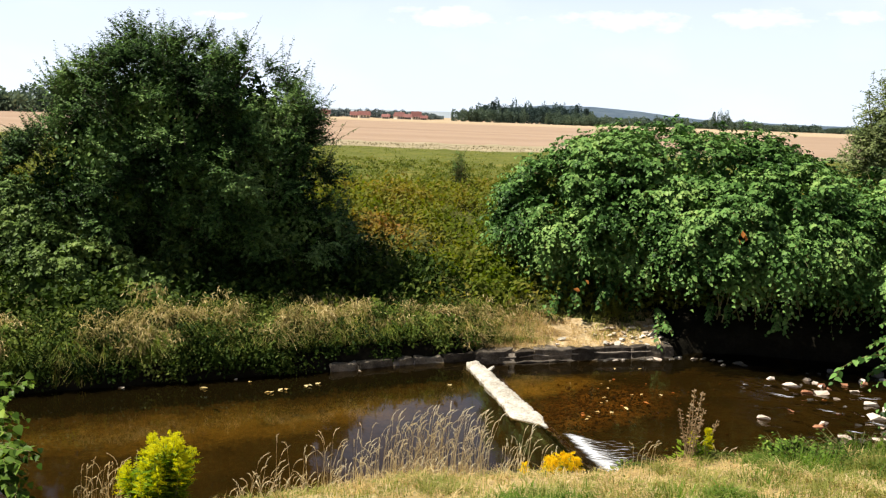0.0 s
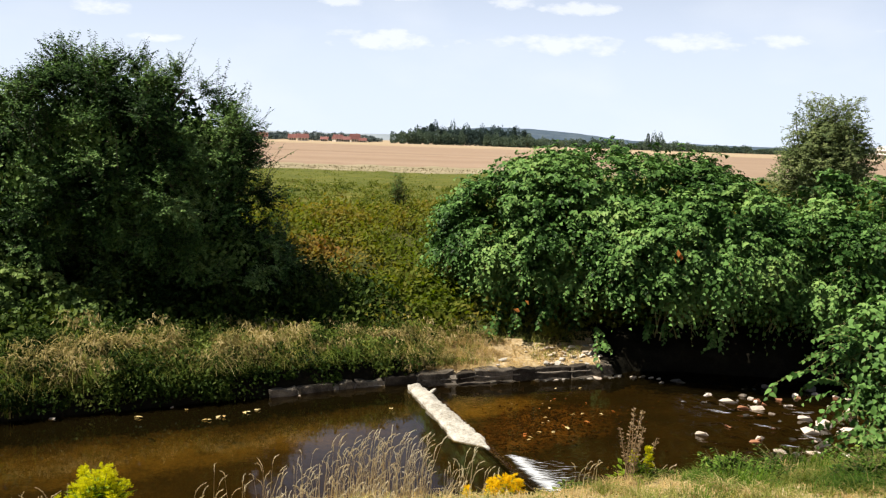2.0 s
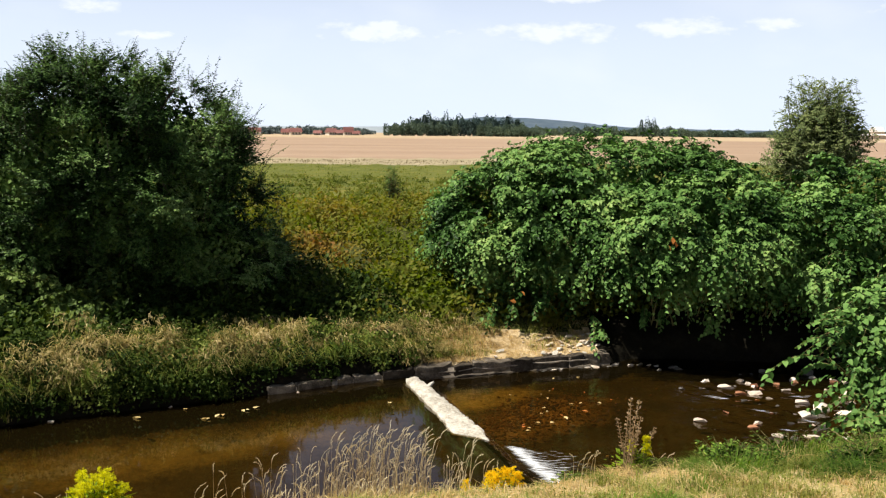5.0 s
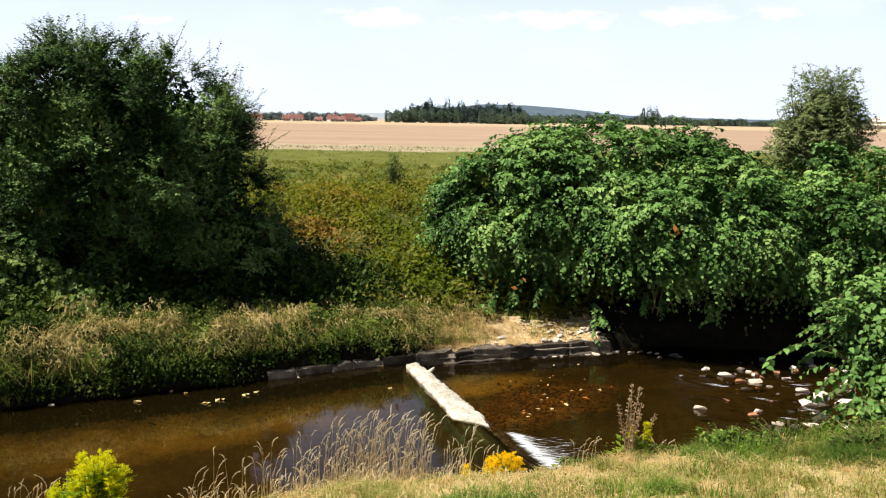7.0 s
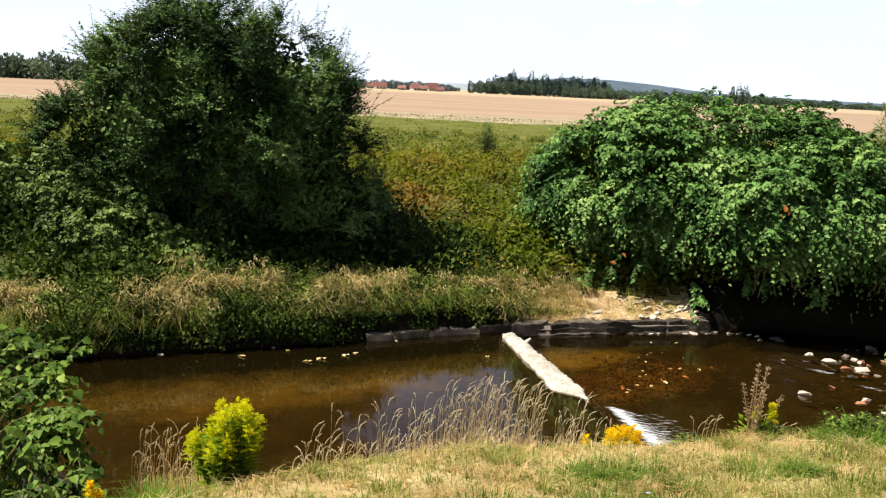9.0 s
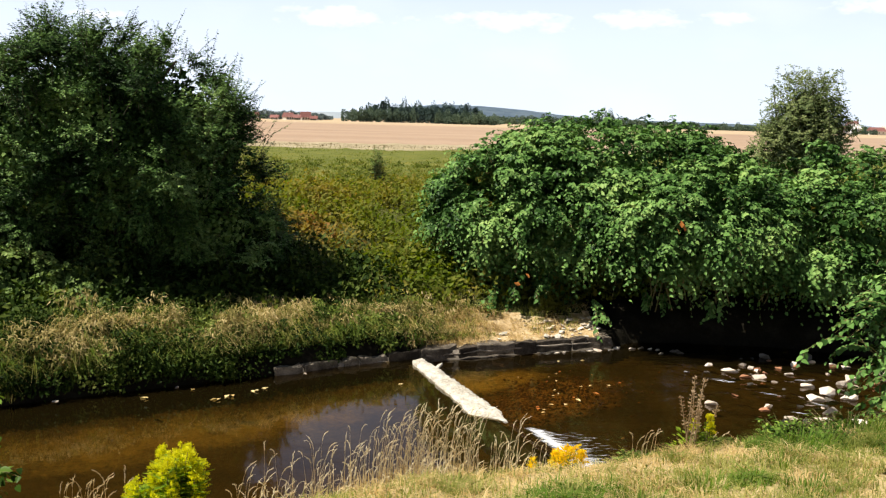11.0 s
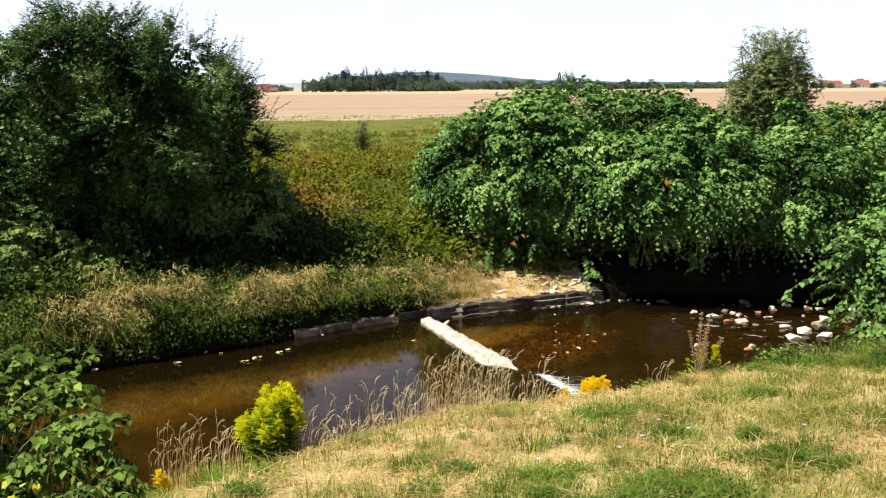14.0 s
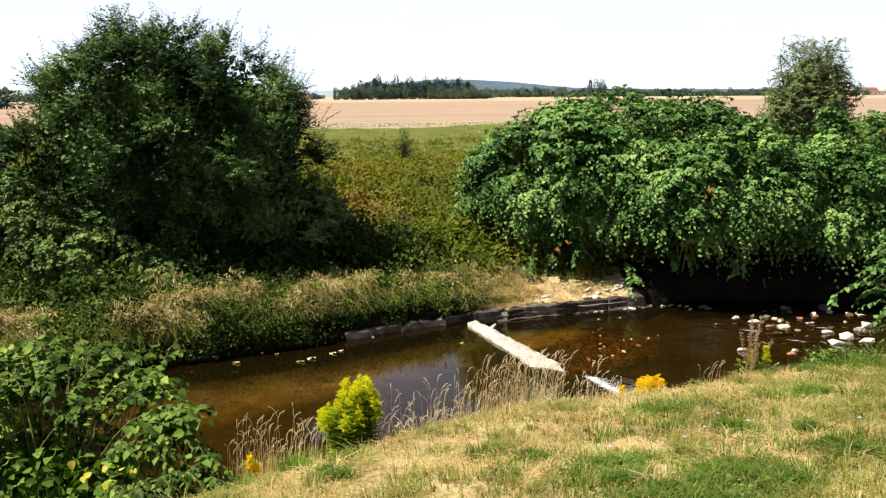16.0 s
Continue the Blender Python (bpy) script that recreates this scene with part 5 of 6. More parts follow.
tufts("grass_tuft", "lush green grass tuft standing out of dry lawn", L_LUSH,
      [(-1.95, 6.35, 0.14, 1.6), (-1.6, 5.9, 0.10, 0.8), (-0.55, 5.55, 0.16, 0.9), (0.35, 5.75, 0.2, 0.9), (1.6, 6.1, 0.22, 0.8), (2.2, 6.6, 0.22, 0.9),
       (1.3, 5.4, 0.2, 0.9), (2.75, 6.2, 0.2, 0.9), (0.9, 4.7, 0.3, 1.0), (-0.1, 4.6, 0.2, 0.8), (3.5, 7.7, 0.3, 1.3), (4.4, 8.3, 0.4, 1.4), (3.0, 7.1, 0.2, 0.8), (-2.3, 6.2, 0.12, 0.9)],
      130, 0.15, 0.004, 32, 0.9, 0.7, "green grass tufts on the near bank")


def small_tussocks(name, label, mat, n, h, seed):
    rng = np.random.default_rng(seed)
    tx, ty = scatter(rng, n, -3.5, 8.5, 2.4, 9.0, lambda x, y: y < near_crest(x) + 0.9)
    per = 40
    a = rng.uniform(0, 6.283, (len(tx), per))
    q = rng.uniform(0.03, 0.16, (len(tx), 1)) * np.sqrt(rng.random((len(tx), per)))
    x, y = (tx[:, None] + q * np.cos(a)).ravel(), (ty[:, None] + q * np.sin(a)).ravel()
    base = np.stack([x, y, ground_z(x, y) - 0.015], 1)
    a = a.ravel() + rng.normal(size=len(x)) * 0.8
    lean = np.stack([np.cos(a), np.sin(a), 0 * a], 1) * rng.uniform(0.3, 1.6, len(x))[:, None]
    hh = np.repeat(h * rng.uniform(0.5, 1.3, len(tx)), per) * rng.uniform(0.5, 1.1, len(x))
    tagged(new(name, mesh_tris(name, *blade_arrays(base, hh, rng.uniform(0.0025, 0.005, len(x)), lean, 0.6, True), mat)), label, "grass", kind="stuff")


small_tussocks("lawn_tussocks", "ragged little green grass tussocks in the lawn", L_GRASS, 900, 0.13, 34)
small_tussocks("straw_tussocks", "ragged little straw tussocks in the lawn", L_STRAW, 420, 0.12, 35)


def seed_grass(x0, y0, r, n, height, seed, label="clump of tall dry grass with pale feathery drooping seed heads"):
    """Tall straw stalks with drooping feathery heads and dry blades at the foot."""
    rng = np.random.default_rng(seed)
    z0 = float(ground_z(x0, y0))
    root = tagged(empty("dry_grass_clump", x0, y0, z0 - 0.03), label, "grass", "dry grass clumps on the bank edge")
    shift = np.array((x0, y0, z0 - 0.03))
    a, q = rng.uniform(0, 6.283, n), r * np.sqrt(rng.random(n))
    x, y = x0 + q * np.cos(a), y0 + q * np.sin(a) * 0.6
    base = np.stack([x, y, ground_z(x, y) - 0.03], 1)
    h = height * rng.uniform(0.42, 1.12, n)
    ang = rng.uniform(0, 6.283, n)
    lean = np.stack([np.cos(ang), np.sin(ang), 0 * ang], 1) * rng.uniform(0.02, 0.17, n)[:, None] + np.array((0.05, 0, 0))
    mid = base + np.array((0, 0, 1.0)) * (h * 0.55)[:, None] + lean * (h * 0.25)[:, None]
    top = base + np.array((0, 0, 1.0)) * (h * 0.92)[:, None] + lean * (h * 0.9)[:, None]
    ts = np.linspace(0, 1, 11)
    hd = unit(lean + np.array((0, 0, 0.8)))
    fall = unit(lean + np.array((0.001, 0, 0)))
    hl = 0.12 * rng.uniform(0.7, 1.3, n)
    for k in range(n):
        stalk = part("stalk", mesh_tris("stalk", *sticks_arrays((base - shift)[k:k + 1], (mid - shift)[k:k + 1], (top - shift)[k:k + 1], np.full(1, 0.0029)), L_PLUME), None, root)
        o = top[k] - shift + hd[k] * (hl[k] * (ts - 0.25))[:, None] + (fall[k] * 0.8 - np.array((0, 0, 0.6))) * (hl[k] * ts ** 2 * 0.45)[:, None]
        d = unit(hd[k] + (fall[k] * 0.8 - np.array((0, 0, 0.7))) * ts[:, None] + rng.normal(size=o.shape) * 0.16)
        tagged(part("seed_head", leaf_mesh("seed_head", LANCE, o, d, unit(rng.normal(size=o.shape)), np.full(11, 0.028), L_PLUME), None, stalk), kind="stuff")
    m = n * 3
    a, q = rng.uniform(0, 6.283, m), r * 1.15 * np.sqrt(rng.random(m))
    x, y = x0 + q * np.cos(a), y0 + q * np.sin(a) * 0.6
    bb = np.stack([x, y, ground_z(x, y) - 0.03], 1) - shift
    ln = np.stack([np.cos(a), np.sin(a), 0 * a], 1) * rng.uniform(0.3, 1.0, m)[:, None]
    tagged(part("blade_mass", mesh_tris("blade_mass", *blade_arrays(bb, height * rng.uniform(0.2, 0.5, m), rng.uniform(0.002, 0.004, m), ln * 0.6, 0.4), L_STRAW), None, root), kind="stuff")


for k, (x, y, r, n, h) in enumerate([(-2.42, 8.05, 0.22, 36, 0.68), (-2.1, 7.8, 0.2, 26, 0.62), (-2.65, 8.1, 0.14, 8, 0.48), (-1.8, 7.5, 0.2, 18, 0.5), (-1.1, 8.8, 0.25, 24, 0.76), (-0.7, 8.95, 0.25, 22, 0.72),
                                     (-0.4, 9.0, 0.2, 20, 0.76), (-0.08, 9.1, 0.2, 34, 0.84), (0.25, 9.2, 0.24, 56, 0.82), (0.55, 9.3, 0.25, 66, 0.85), (0.85, 9.4, 0.22, 52, 0.83), (1.3, 9.4, 0.16, 24, 0.70),
                                     (1.6, 9.3, 0.12, 8, 0.5), (0.1, 7.7, 0.35, 26, 0.24), (-0.5, 7.5, 0.35, 24, 0.24), (-0.95, 7.2, 0.3, 20, 0.25), (0.6, 7.9, 0.3, 22, 0.24), (1.15, 8.0, 0.15, 12, 0.25), (2.35, 8.35, 0.14, 7, 0.30), (3.1, 8.7, 0.2, 7, 0.28)]):
    seed_grass(x, y, r, n, h, 400 + k)


def goldenrod(x0, y0, n, r, height, seed, flower, label, leaf_amount=1.0, leaf_from=0.1, plume=0.11, fan=0.65):
    rng = np.random.default_rng(seed)
    z0 = float(ground_z(x0, y0)) - 0.03
    root = tagged(empty("goldenrod", x0, y0, z0), label, "flower", "goldenrods on the near bank")
    for k in range(n):
        a, q = rng.uniform(0, 6.283), r * math.sqrt(rng.random())
        foot = np.array((q * math.cos(a), q * math.sin(a) * 0.8, 0.0))
        foot[2] = float(ground_z(x0 + foot[0], y0 + foot[1])) - 0.02 - z0
        h = height * rng.uniform(0.74, 1.08) * (1 - 0.14 * (q / r) ** 2)
        tip = foot + np.array((foot[0] * fan + rng.normal() * 0.04, foot[1] * fan + rng.normal() * 0.04, h))
        t = np.linspace(0, 1, 6)[:, None]
        pts = foot + (tip - foot) * t + 0.012 * np.sin(t * 5 + k) * np.array((1, 0.5, 0))
        stem = part("stem", mesh_tris("stem", *tube_arrays(pts, np.linspace(0.005, 0.0025, 6), 5), M_CANE, True), None, root)
        m = int(46 * leaf_amount)
        tt = np.linspace(leaf_from, 0.88, m)[:, None]
        ang = np.arange(m) * 2.4
        o = foot + (tip - foot) * tt
        d = np.stack([np.cos(ang), np.sin(ang), 0.45 + 0 * ang], 1) + rng.normal(size=(m, 3)) * 0.15
        tagged(part("foliage", leaf_mesh("foliage", LANCE, o, d, np.tile((0.1, 0, 1.0), (m, 1)), 0.12 * min(1.0, height / 0.6) * rng.uniform(0.7, 1.2, m), L_GOLD_LEAF), None, stem), kind="stuff")
        # arching branchlets set with tiny flowers, longest below
        nb, per = 16, 46
        sb, ab = np.sort(rng.random(nb)) ** 0.8, np.arange(nb) * 2.4 + rng.uniform(0, 6)
        reach = plume * (1.0 - 0.75 * sb) * rng.uniform(0.7, 1.2, nb)
        q = np.repeat(np.linspace(0.08, 1, per)[None], nb, 0)
        way = np.stack([np.cos(ab), np.sin(ab), 0 * ab], 1)[:, None]
        o = (tip + np.array((0, 0, 1.0)) * ((sb - 0.85) * plume * 2.2)[:, None, None]
             + way * (reach[:, None] * q)[..., None] + np.array((0, 0, 1.0)) * (reach[:, None] * (0.75 * q - 0.55 * q ** 2))[..., None])
        o = o.reshape(-1, 3) + rng.normal(size=(nb * per, 3)) * 0.006
        f = len(o)
        d = np.repeat(way, per, 1).reshape(-1, 3) + np.array((0, 0, 0.9)) + rng.normal(size=(f, 3)) * 0.4
        tagged(part("flower_plume", leaf_mesh("flower_plume", OVAL, o, d, unit(rng.normal(size=(f, 3))), rng.uniform(0.007, 0.014, f), flower), None, stem), kind="stuff")


goldenrod(-1.47, 6.64, 40, 0.105, 0.70, 51, L_GOLD, "bushy goldenrod clump with lime-yellow opening plumes", 1.0, 0.06, 0.085, 1.2)
goldenrod(1.56, 8.0, 12, 0.12, 0.30, 52, L_GOLD_RIPE, "low goldenrod in full deep yellow bloom", 0.35, 0.2, 0.085)
goldenrod(1.38, 7.9, 3, 0.06, 0.26, 54, L_GOLD_RIPE, "small goldenrod in bloom at the bank edge", 0.4, 0.2, 0.06)
goldenrod(2.82, 8.1, 3, 0.05, 0.32, 53, L_GOLD, "slim goldenrod just coming into flower beside dried dock", 0.8, 0.1, 0.06)
goldenrod(-2.33, 6.31, 2, 0.03, 0.34, 55, L_GOLD_RIPE, "small deep yellow flower head at the shrub's foot", 0.4, 0.3, 0.05)


def dock(x0, y0, height, seed):
    rng = np.random.default_rng(seed)
    z0 = float(ground_z(x0, y0)) - 0.03
    root = tagged(empty("dried_dock", x0, y0, z0), "dried brown dock plant with upright seed spikes", "weed")
    for _ in range(9):
        foot = np.array((rng.normal() * 0.05, rng.normal() * 0.05, 0))
        tip = foot + np.array((rng.normal() * 0.085, rng.normal() * 0.06, height * rng.uniform(0.45, 1.0)))
        t = np.linspace(0, 1, 5)[:, None]
        stem = part("stem", mesh_tris("stem", *tube_arrays(foot + (tip - foot) * t, np.linspace(0.006, 0.003, 5), 5), L_DOCK, True), None, root)
        m = 84
        tt = (np.floor(rng.uniform(0.3, 1.0, m) * 16) + rng.uniform(0, 0.55, m)) / 16
        a = rng.uniform(0, 6.283, m)
        o = foot + (tip - foot) * tt[:, None] + np.stack([np.cos(a), np.sin(a), 0 * a], 1) * (0.015 * rng.random(m))[:, None]
        d = np.stack([np.cos(a), np.sin(a), 0.6 + 0 * a], 1)
        tagged(part("seed_spike", leaf_mesh("seed_spike", OVAL, o, d, unit(rng.normal(size=(m, 3))), rng.uniform(0.012, 0.028, m), L_DOCK), None, stem), kind="stuff")
    m = 60
    a = rng.uniform(0, 6.283, m)
    o = np.stack([np.cos(a) * rng.uniform(0, 0.2, m), np.sin(a) * rng.uniform(0, 0.15, m), rng.uniform(0.02, 0.15, m)], 1)
    part("basal_leaves", leaf_mesh("basal_leaves", OVAL, o, np.stack([np.cos(a), np.sin(a), 0.4 + 0 * a], 1), np.tile((0.0, 0, 1.0), (m, 1)), rng.uniform(0.03, 0.075, m), L_GOLD_LEAF), None, root)


dock(2.7, 8.15, 0.70, 61)


def bushlet(name, label, x0, y0, r, h, n, mat, leaf, seed, tmpl=OVAL, category="shrub", group=""):
    """A small weedy plant: a few stems and many leaves."""
    rng = np.random.default_rng(seed)
    z0 = float(ground_z(x0, y0))
    root = tagged(empty(name, x0, y0, z0 - 0.03), label, category, group)
    p, out = grow_blob(rng, [(0, 0, h * 0.45, r, r, h * 0.55)], n, 0.3, 0.3)
    p, out = p[p[:, 2] > 0.0], out[p[:, 2] > 0.0]
    o, d, nn, size, _ = shoots(rng, p, out, r * 0.8, 8, leaf, 0.6, 0.5)
    tagged(part("foliage", leaf_mesh("foliage", tmpl, o, d, nn, size, mat), None, root), kind="stuff")
    part("stem_mass", mesh_tris("stem_mass", *sticks_arrays(np.tile((0.0, 0, 0), (len(p), 1)) + p * 0.1 * np.array((1, 1, 0)), p * 0.6, p, np.full(len(p), 0.005)), M_CANE), None, root)


for k, (x, y, r, h) in enumerate([(3.55, 8.0, 0.3, 0.3), (4.3, 8.35, 0.4, 0.28), (5.1, 8.5, 0.42, 0.20), (6.0, 8.6, 0.45, 0.22), (4.9, 8.0, 0.35, 0.22), (2.25, 8.2, 0.18, 0.16), (6.9, 8.5, 0.5, 0.26), (2.95, 8.2, 0.2, 0.16), (3.9, 7.95, 0.3, 0.18), (5.55, 8.1, 0.4, 0.2), (4.6, 7.7, 0.3, 0.17), (6.4, 8.1, 0.42, 0.2), (5.2, 7.7, 0.3, 0.16)]):
    bushlet("bank_weed", "low dense green weed on the near bank edge", x, y, r, h, 110, L_WEED if k % 2 else L_NEAR, 0.055, 700 + k, group="weeds along the near bank")
bushlet("mugwort", "lone dark mugwort standing tall out of meadow", 1.0, 30.6, 0.32, 1.5, 240, L_HAW, 0.075, 720, LANCE)
bushlet("mugwort", "small dusty mugwort in the meadow", 0.5, 31.2, 0.45, 0.6, 70, L_MEADOW, 0.075, 721, LANCE)


# the far bank: arching grass and bramble along the water, herbs up the slope
def far_bank():
    rng = np.random.default_rng(33)
    green = lambda x: np.interp(x, (-5.3, -4.8, -3.8, -3.2, -1.2, -0.6, 1.3), (0.64, 0.3, 0.3, 0.52, 0.52, 0.36, 0.40)) + 0.5 * (patch(x + 1.7, x * 0 + 4, 0.9) - 0.5)     # stretches where leaves cover the dry grass
    n = 24000
    x = rng.uniform(-11, 2.4, n)
    x = x[rng.random(n) < np.interp(x, (0.9, 2.4), (1, 0.15))]
    n = len(x)
    y = far_edge(x) + 0.34 + 1.4 * rng.random(n) ** 1.15
    hump = (0.16 + 0.50 * patch(x, y, 0.42) * (0.4 + 0.9 * patch(x, y, 1.3))) * np.interp(x, (-6, -3.0, -1.0, 0.6, 1.6), (0.95, 0.95, 0.85, 0.7, 0.5))
    k = patch(x + 9, y, 0.5) > 0.22
    x, y, hump = x[k], y[k], hump[k]
    base = np.stack([x, y, ground_z(x, y) - 0.02], 1)
    a = rng.uniform(0, 6.283, len(x))
    lean = np.stack([np.cos(a), np.sin(a) - 0.3, 0 * x], 1) * rng.uniform(0.25, 1.3, len(x))[:, None]
    tagged(new("bank_grass", mesh_tris("bank_grass", *blade_arrays(base, hump * rng.uniform(0.6, 1.05, len(x)), rng.uniform(0.005, 0.010, len(x)), lean, 0.95), L_MIXED)),
           "arching half-dry grass tussocks along the water", "grass", kind="stuff")
    # brown drooping heads over it
    k = rng.random(len(x)) < 0.05 * (patch(x, y, 0.9) > 0.42) * (green(x) < 0.56)
    xs, ys = x[k], y[k]
    zs = ground_z(xs, ys) + hump[k] * rng.uniform(0.9, 1.25, len(xs))
    o = np.repeat(np.stack([xs, ys, zs], 1), 9, 0) + rng.normal(size=(len(xs) * 9, 3)) * np.array((0.05, 0.05, 0.035))
    tagged(new("grass_heads", leaf_mesh("grass_heads", LANCE, o, rng.normal(size=o.shape) * 0.5 + np.array((0.3, -0.5, -0.9)), unit(rng.normal(size=o.shape)), rng.uniform(0.06, 0.13, len(o)), L_TUSSOCK)),
           "dry drooping grass heads over the far bank", "grass", kind="stuff")
    # bramble hanging down to the water
    m = 1000
    tx = rng.uniform(-11, 1.5, m)
    tx = tx[(patch(tx, tx * 0 + 4, 1.1) > 0.45) | (rng.random(m) < 0.25)]
    m = len(tx)
    front = rng.random(m) < np.interp(tx, (-4.6, -3.8, -1.0, -0.8), (0.22, 0.5, 0.5, 0.15))
    ty = far_edge(tx) + np.where(front, 0.02 + 0.35 * rng.random(m), 0.3 + 1.3 * rng.random(m))
    tz = np.maximum(ground_z(tx, ty), 0.05) + 0.05 + 0.36 * rng.random(m) * np.interp(tx, (-3, 0.5, 1.3), (1, 0.55, 0.1))
    per = 84
    u = unit(rng.normal(size=(m, per, 3)))
    o = (np.stack([tx, ty, tz], 1)[:, None] + u * (rng.uniform(0.09, 0.26, (m, 1)) * rng.uniform(0.5, 1.1, (m, per)))[..., None]).reshape(-1, 3)
    # the old wall shows bare beside the sill
    o = o[(o[:, 2] > 0.03) & ((o[:, 0] < -1.0) | (o[:, 2] > 0.16) | (patch(o[:, 0], o[:, 0] * 0, 0.5) > 0.62))]
    n = len(o)
    tagged(new("bramble", leaf_mesh("bramble", OVAL, o, rng.normal(size=o.shape) + np.array((0, -0.5, -0.4)), unit(np.array((0, -0.4, 0.8)) + rng.normal(size=o.shape) * 0.5), rng.uniform(0.04, 0.08, n), L_BRAMBLE)),
           "low bramble leaves hanging over the stream's edge", "bramble", kind="stuff")
    # leafy mounds that climb over the brow
    m = 300
    tx = rng.uniform(-11, 1.3, m)
    tx = tx[(green(tx) > 0.50) | (rng.random(m) < 0.12)]
    m = len(tx)
    ty = far_edge(tx) + 0.15 + 0.85 * rng.random(m)
    tz = ground_z(tx, ty) + rng.uniform(0.10, 0.42, m) * np.interp(tx, (-6, -1.0, 0.6, 1.3), (1.0, 0.9, 0.6, 0.4))
    per = 110
    u = unit(rng.normal(size=(m, per, 3)) + np.array((0, -0.2, 0.3)))
    o = (np.stack([tx, ty, tz], 1)[:, None] + u * (rng.uniform(0.12, 0.30, (m, 1)) * rng.uniform(0.5, 1.1, (m, per)))[..., None]).reshape(-1, 3)
    tagged(new("bank_weeds", leaf_mesh("bank_weeds", OVAL, o, rng.normal(size=o.shape) + np.array((0, -0.5, -0.5)), unit(u.reshape(-1, 3) + np.array((-0.2, -0.2, 0.7)) + rng.normal(size=o.shape) * 0.4), rng.uniform(0.045, 0.085, len(o)), L_WEED)),
           "green leafy weeds climbing over the far bank's brow", "weeds", kind="stuff")
    # curled dry growth in drooping lumps along the bank's brow
    m = 470
    tx = rng.uniform(-11, 1.9, m)
    ty = far_edge(tx) + 0.25 + 0.75 * rng.random(m)
    keep = (patch(tx, ty, 0.8) > 0.40) & (green(tx) < 0.56) & (rng.random(m) < np.interp(tx, (0.6, 1.9), (1, 0.3)))
    tx, ty = tx[keep], ty[keep]
    r = rng.uniform(0.12, 0.26, len(tx)) * np.interp(tx, (-1, 1.9), (1, 0.6))
    tz = ground_z(tx, ty) + rng.uniform(0.22, 0.46, len(tx)) * np.interp(tx, (-6, -1.0, 0.6, 1.6), (1.0, 0.9, 0.7, 0.5))
    per = 90
    u = unit(rng.normal(size=(len(tx), per, 3)) + np.array((0, -0.15, 0.6)))
    o = (np.stack([tx, ty, tz], 1)[:, None] + u * (r[:, None] * rng.uniform(0.55, 1.05, (len(tx), per)))[..., None] * np.array((1, 0.9, 0.85))).reshape(-1, 3)
    u = u.reshape(-1, 3)
    d = unit(u * np.array((0.9, 0.9, 0.25)) + np.array((0.05, -0.2, -0.55)) + rng.normal(size=o.shape) * 0.6)
    tagged(new("dry_curls", leaf_mesh("dry_curls", CURL, o, d, unit(u + np.array((0, 0, 0.5))), rng.uniform(0.07, 0.17, len(o)), L_TUSSOCK)),
           "curled straw-coloured dead grass lumps on the far bank", "grass", kind="stuff")
    # long half-dead blades that spring from tussocks and fall towards the water
    m = 330
    tx = rng.uniform(-11, 1.6, m)
    ty = far_edge(tx) + np.interp(tx, (-4.5, -3.8), (0.15, 0.42)) + 0.75 * rng.random(m)
    keep = patch(tx + 3, ty, 0.7) > 0.36
    tx, ty = tx[keep], ty[keep]
    per = 50
    tall = rng.uniform(0.30, 0.62, len(tx)) * np.interp(tx, (-6, -1.0, 0.6, 1.6), (1.0, 0.9, 0.65, 0.45))
    a = rng.uniform(0, 6.283, (len(tx), per))
    q = 0.09 * np.sqrt(rng.random((len(tx), per)))
    x, y = (tx[:, None] + q * np.cos(a)).ravel(), (ty[:, None] + q * np.sin(a)).ravel()
    lean = np.stack([np.cos(a).ravel(), np.sin(a).ravel() * 0.8 - 0.45, 0 * x], 1) * rng.uniform(0.15, 0.75, len(x))[:, None]
    base = np.stack([x, y, ground_z(x, y) - 0.02], 1)
    v, f = blade_arrays(base, np.repeat(tall, per) * rng.uniform(0.5, 1.05, len(x)), rng.uniform(0.003, 0.007, len(x)), lean, 1.25)
    tagged(new("falling_grass", mesh_tris("falling_grass", v, f, L_MIXED)), "long half-dead grass blades falling over the bank's brow", "grass", kind="stuff")
    # herbs on the slope
    m = 1350
    tx = rng.uniform(-14, 14, m)
    ty = far_edge(np.clip(tx, -12, 12)) + 1.4 + 13 * rng.random(m) ** 1.1
    r = rng.uniform(0.28, 0.80, m) * np.interp(ty, (17, 22, 30), (0.9, 1.0, 0.8))
    per = 120
    u = unit(rng.normal(size=(m, per, 3)))
    u[..., 2] = np.abs(u[..., 2])
    o = np.stack([tx, ty, ground_z(tx, ty) - 0.05], 1)[:, None] + u * (r[:, None] * rng.uniform(0.55, 1.1, (m, per)))[..., None] * np.array((1, 1, 1.05))
    o, u = o.reshape(-1, 3), u.reshape(-1, 3)
    k = (o[:, 1] > far_edge(o[:, 0]) + 1.15)
    o, u = o[k], u[k]
    d, nn, size = rng.normal(size=o.shape) + np.array((0, 0, -0.1)), unit(u * 0.8 + np.array((-0.1, 0, 0.5)) + rng.normal(size=o.shape) * 0.4), rng.uniform(0.075, 0.165, len(o))
    # nettles round the hawthorn, their dark leaf colour deepening its shade; herbs everywhere else
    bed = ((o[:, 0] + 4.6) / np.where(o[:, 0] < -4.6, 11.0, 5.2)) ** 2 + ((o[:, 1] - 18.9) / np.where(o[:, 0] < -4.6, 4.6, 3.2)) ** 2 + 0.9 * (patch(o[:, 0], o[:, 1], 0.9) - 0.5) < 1
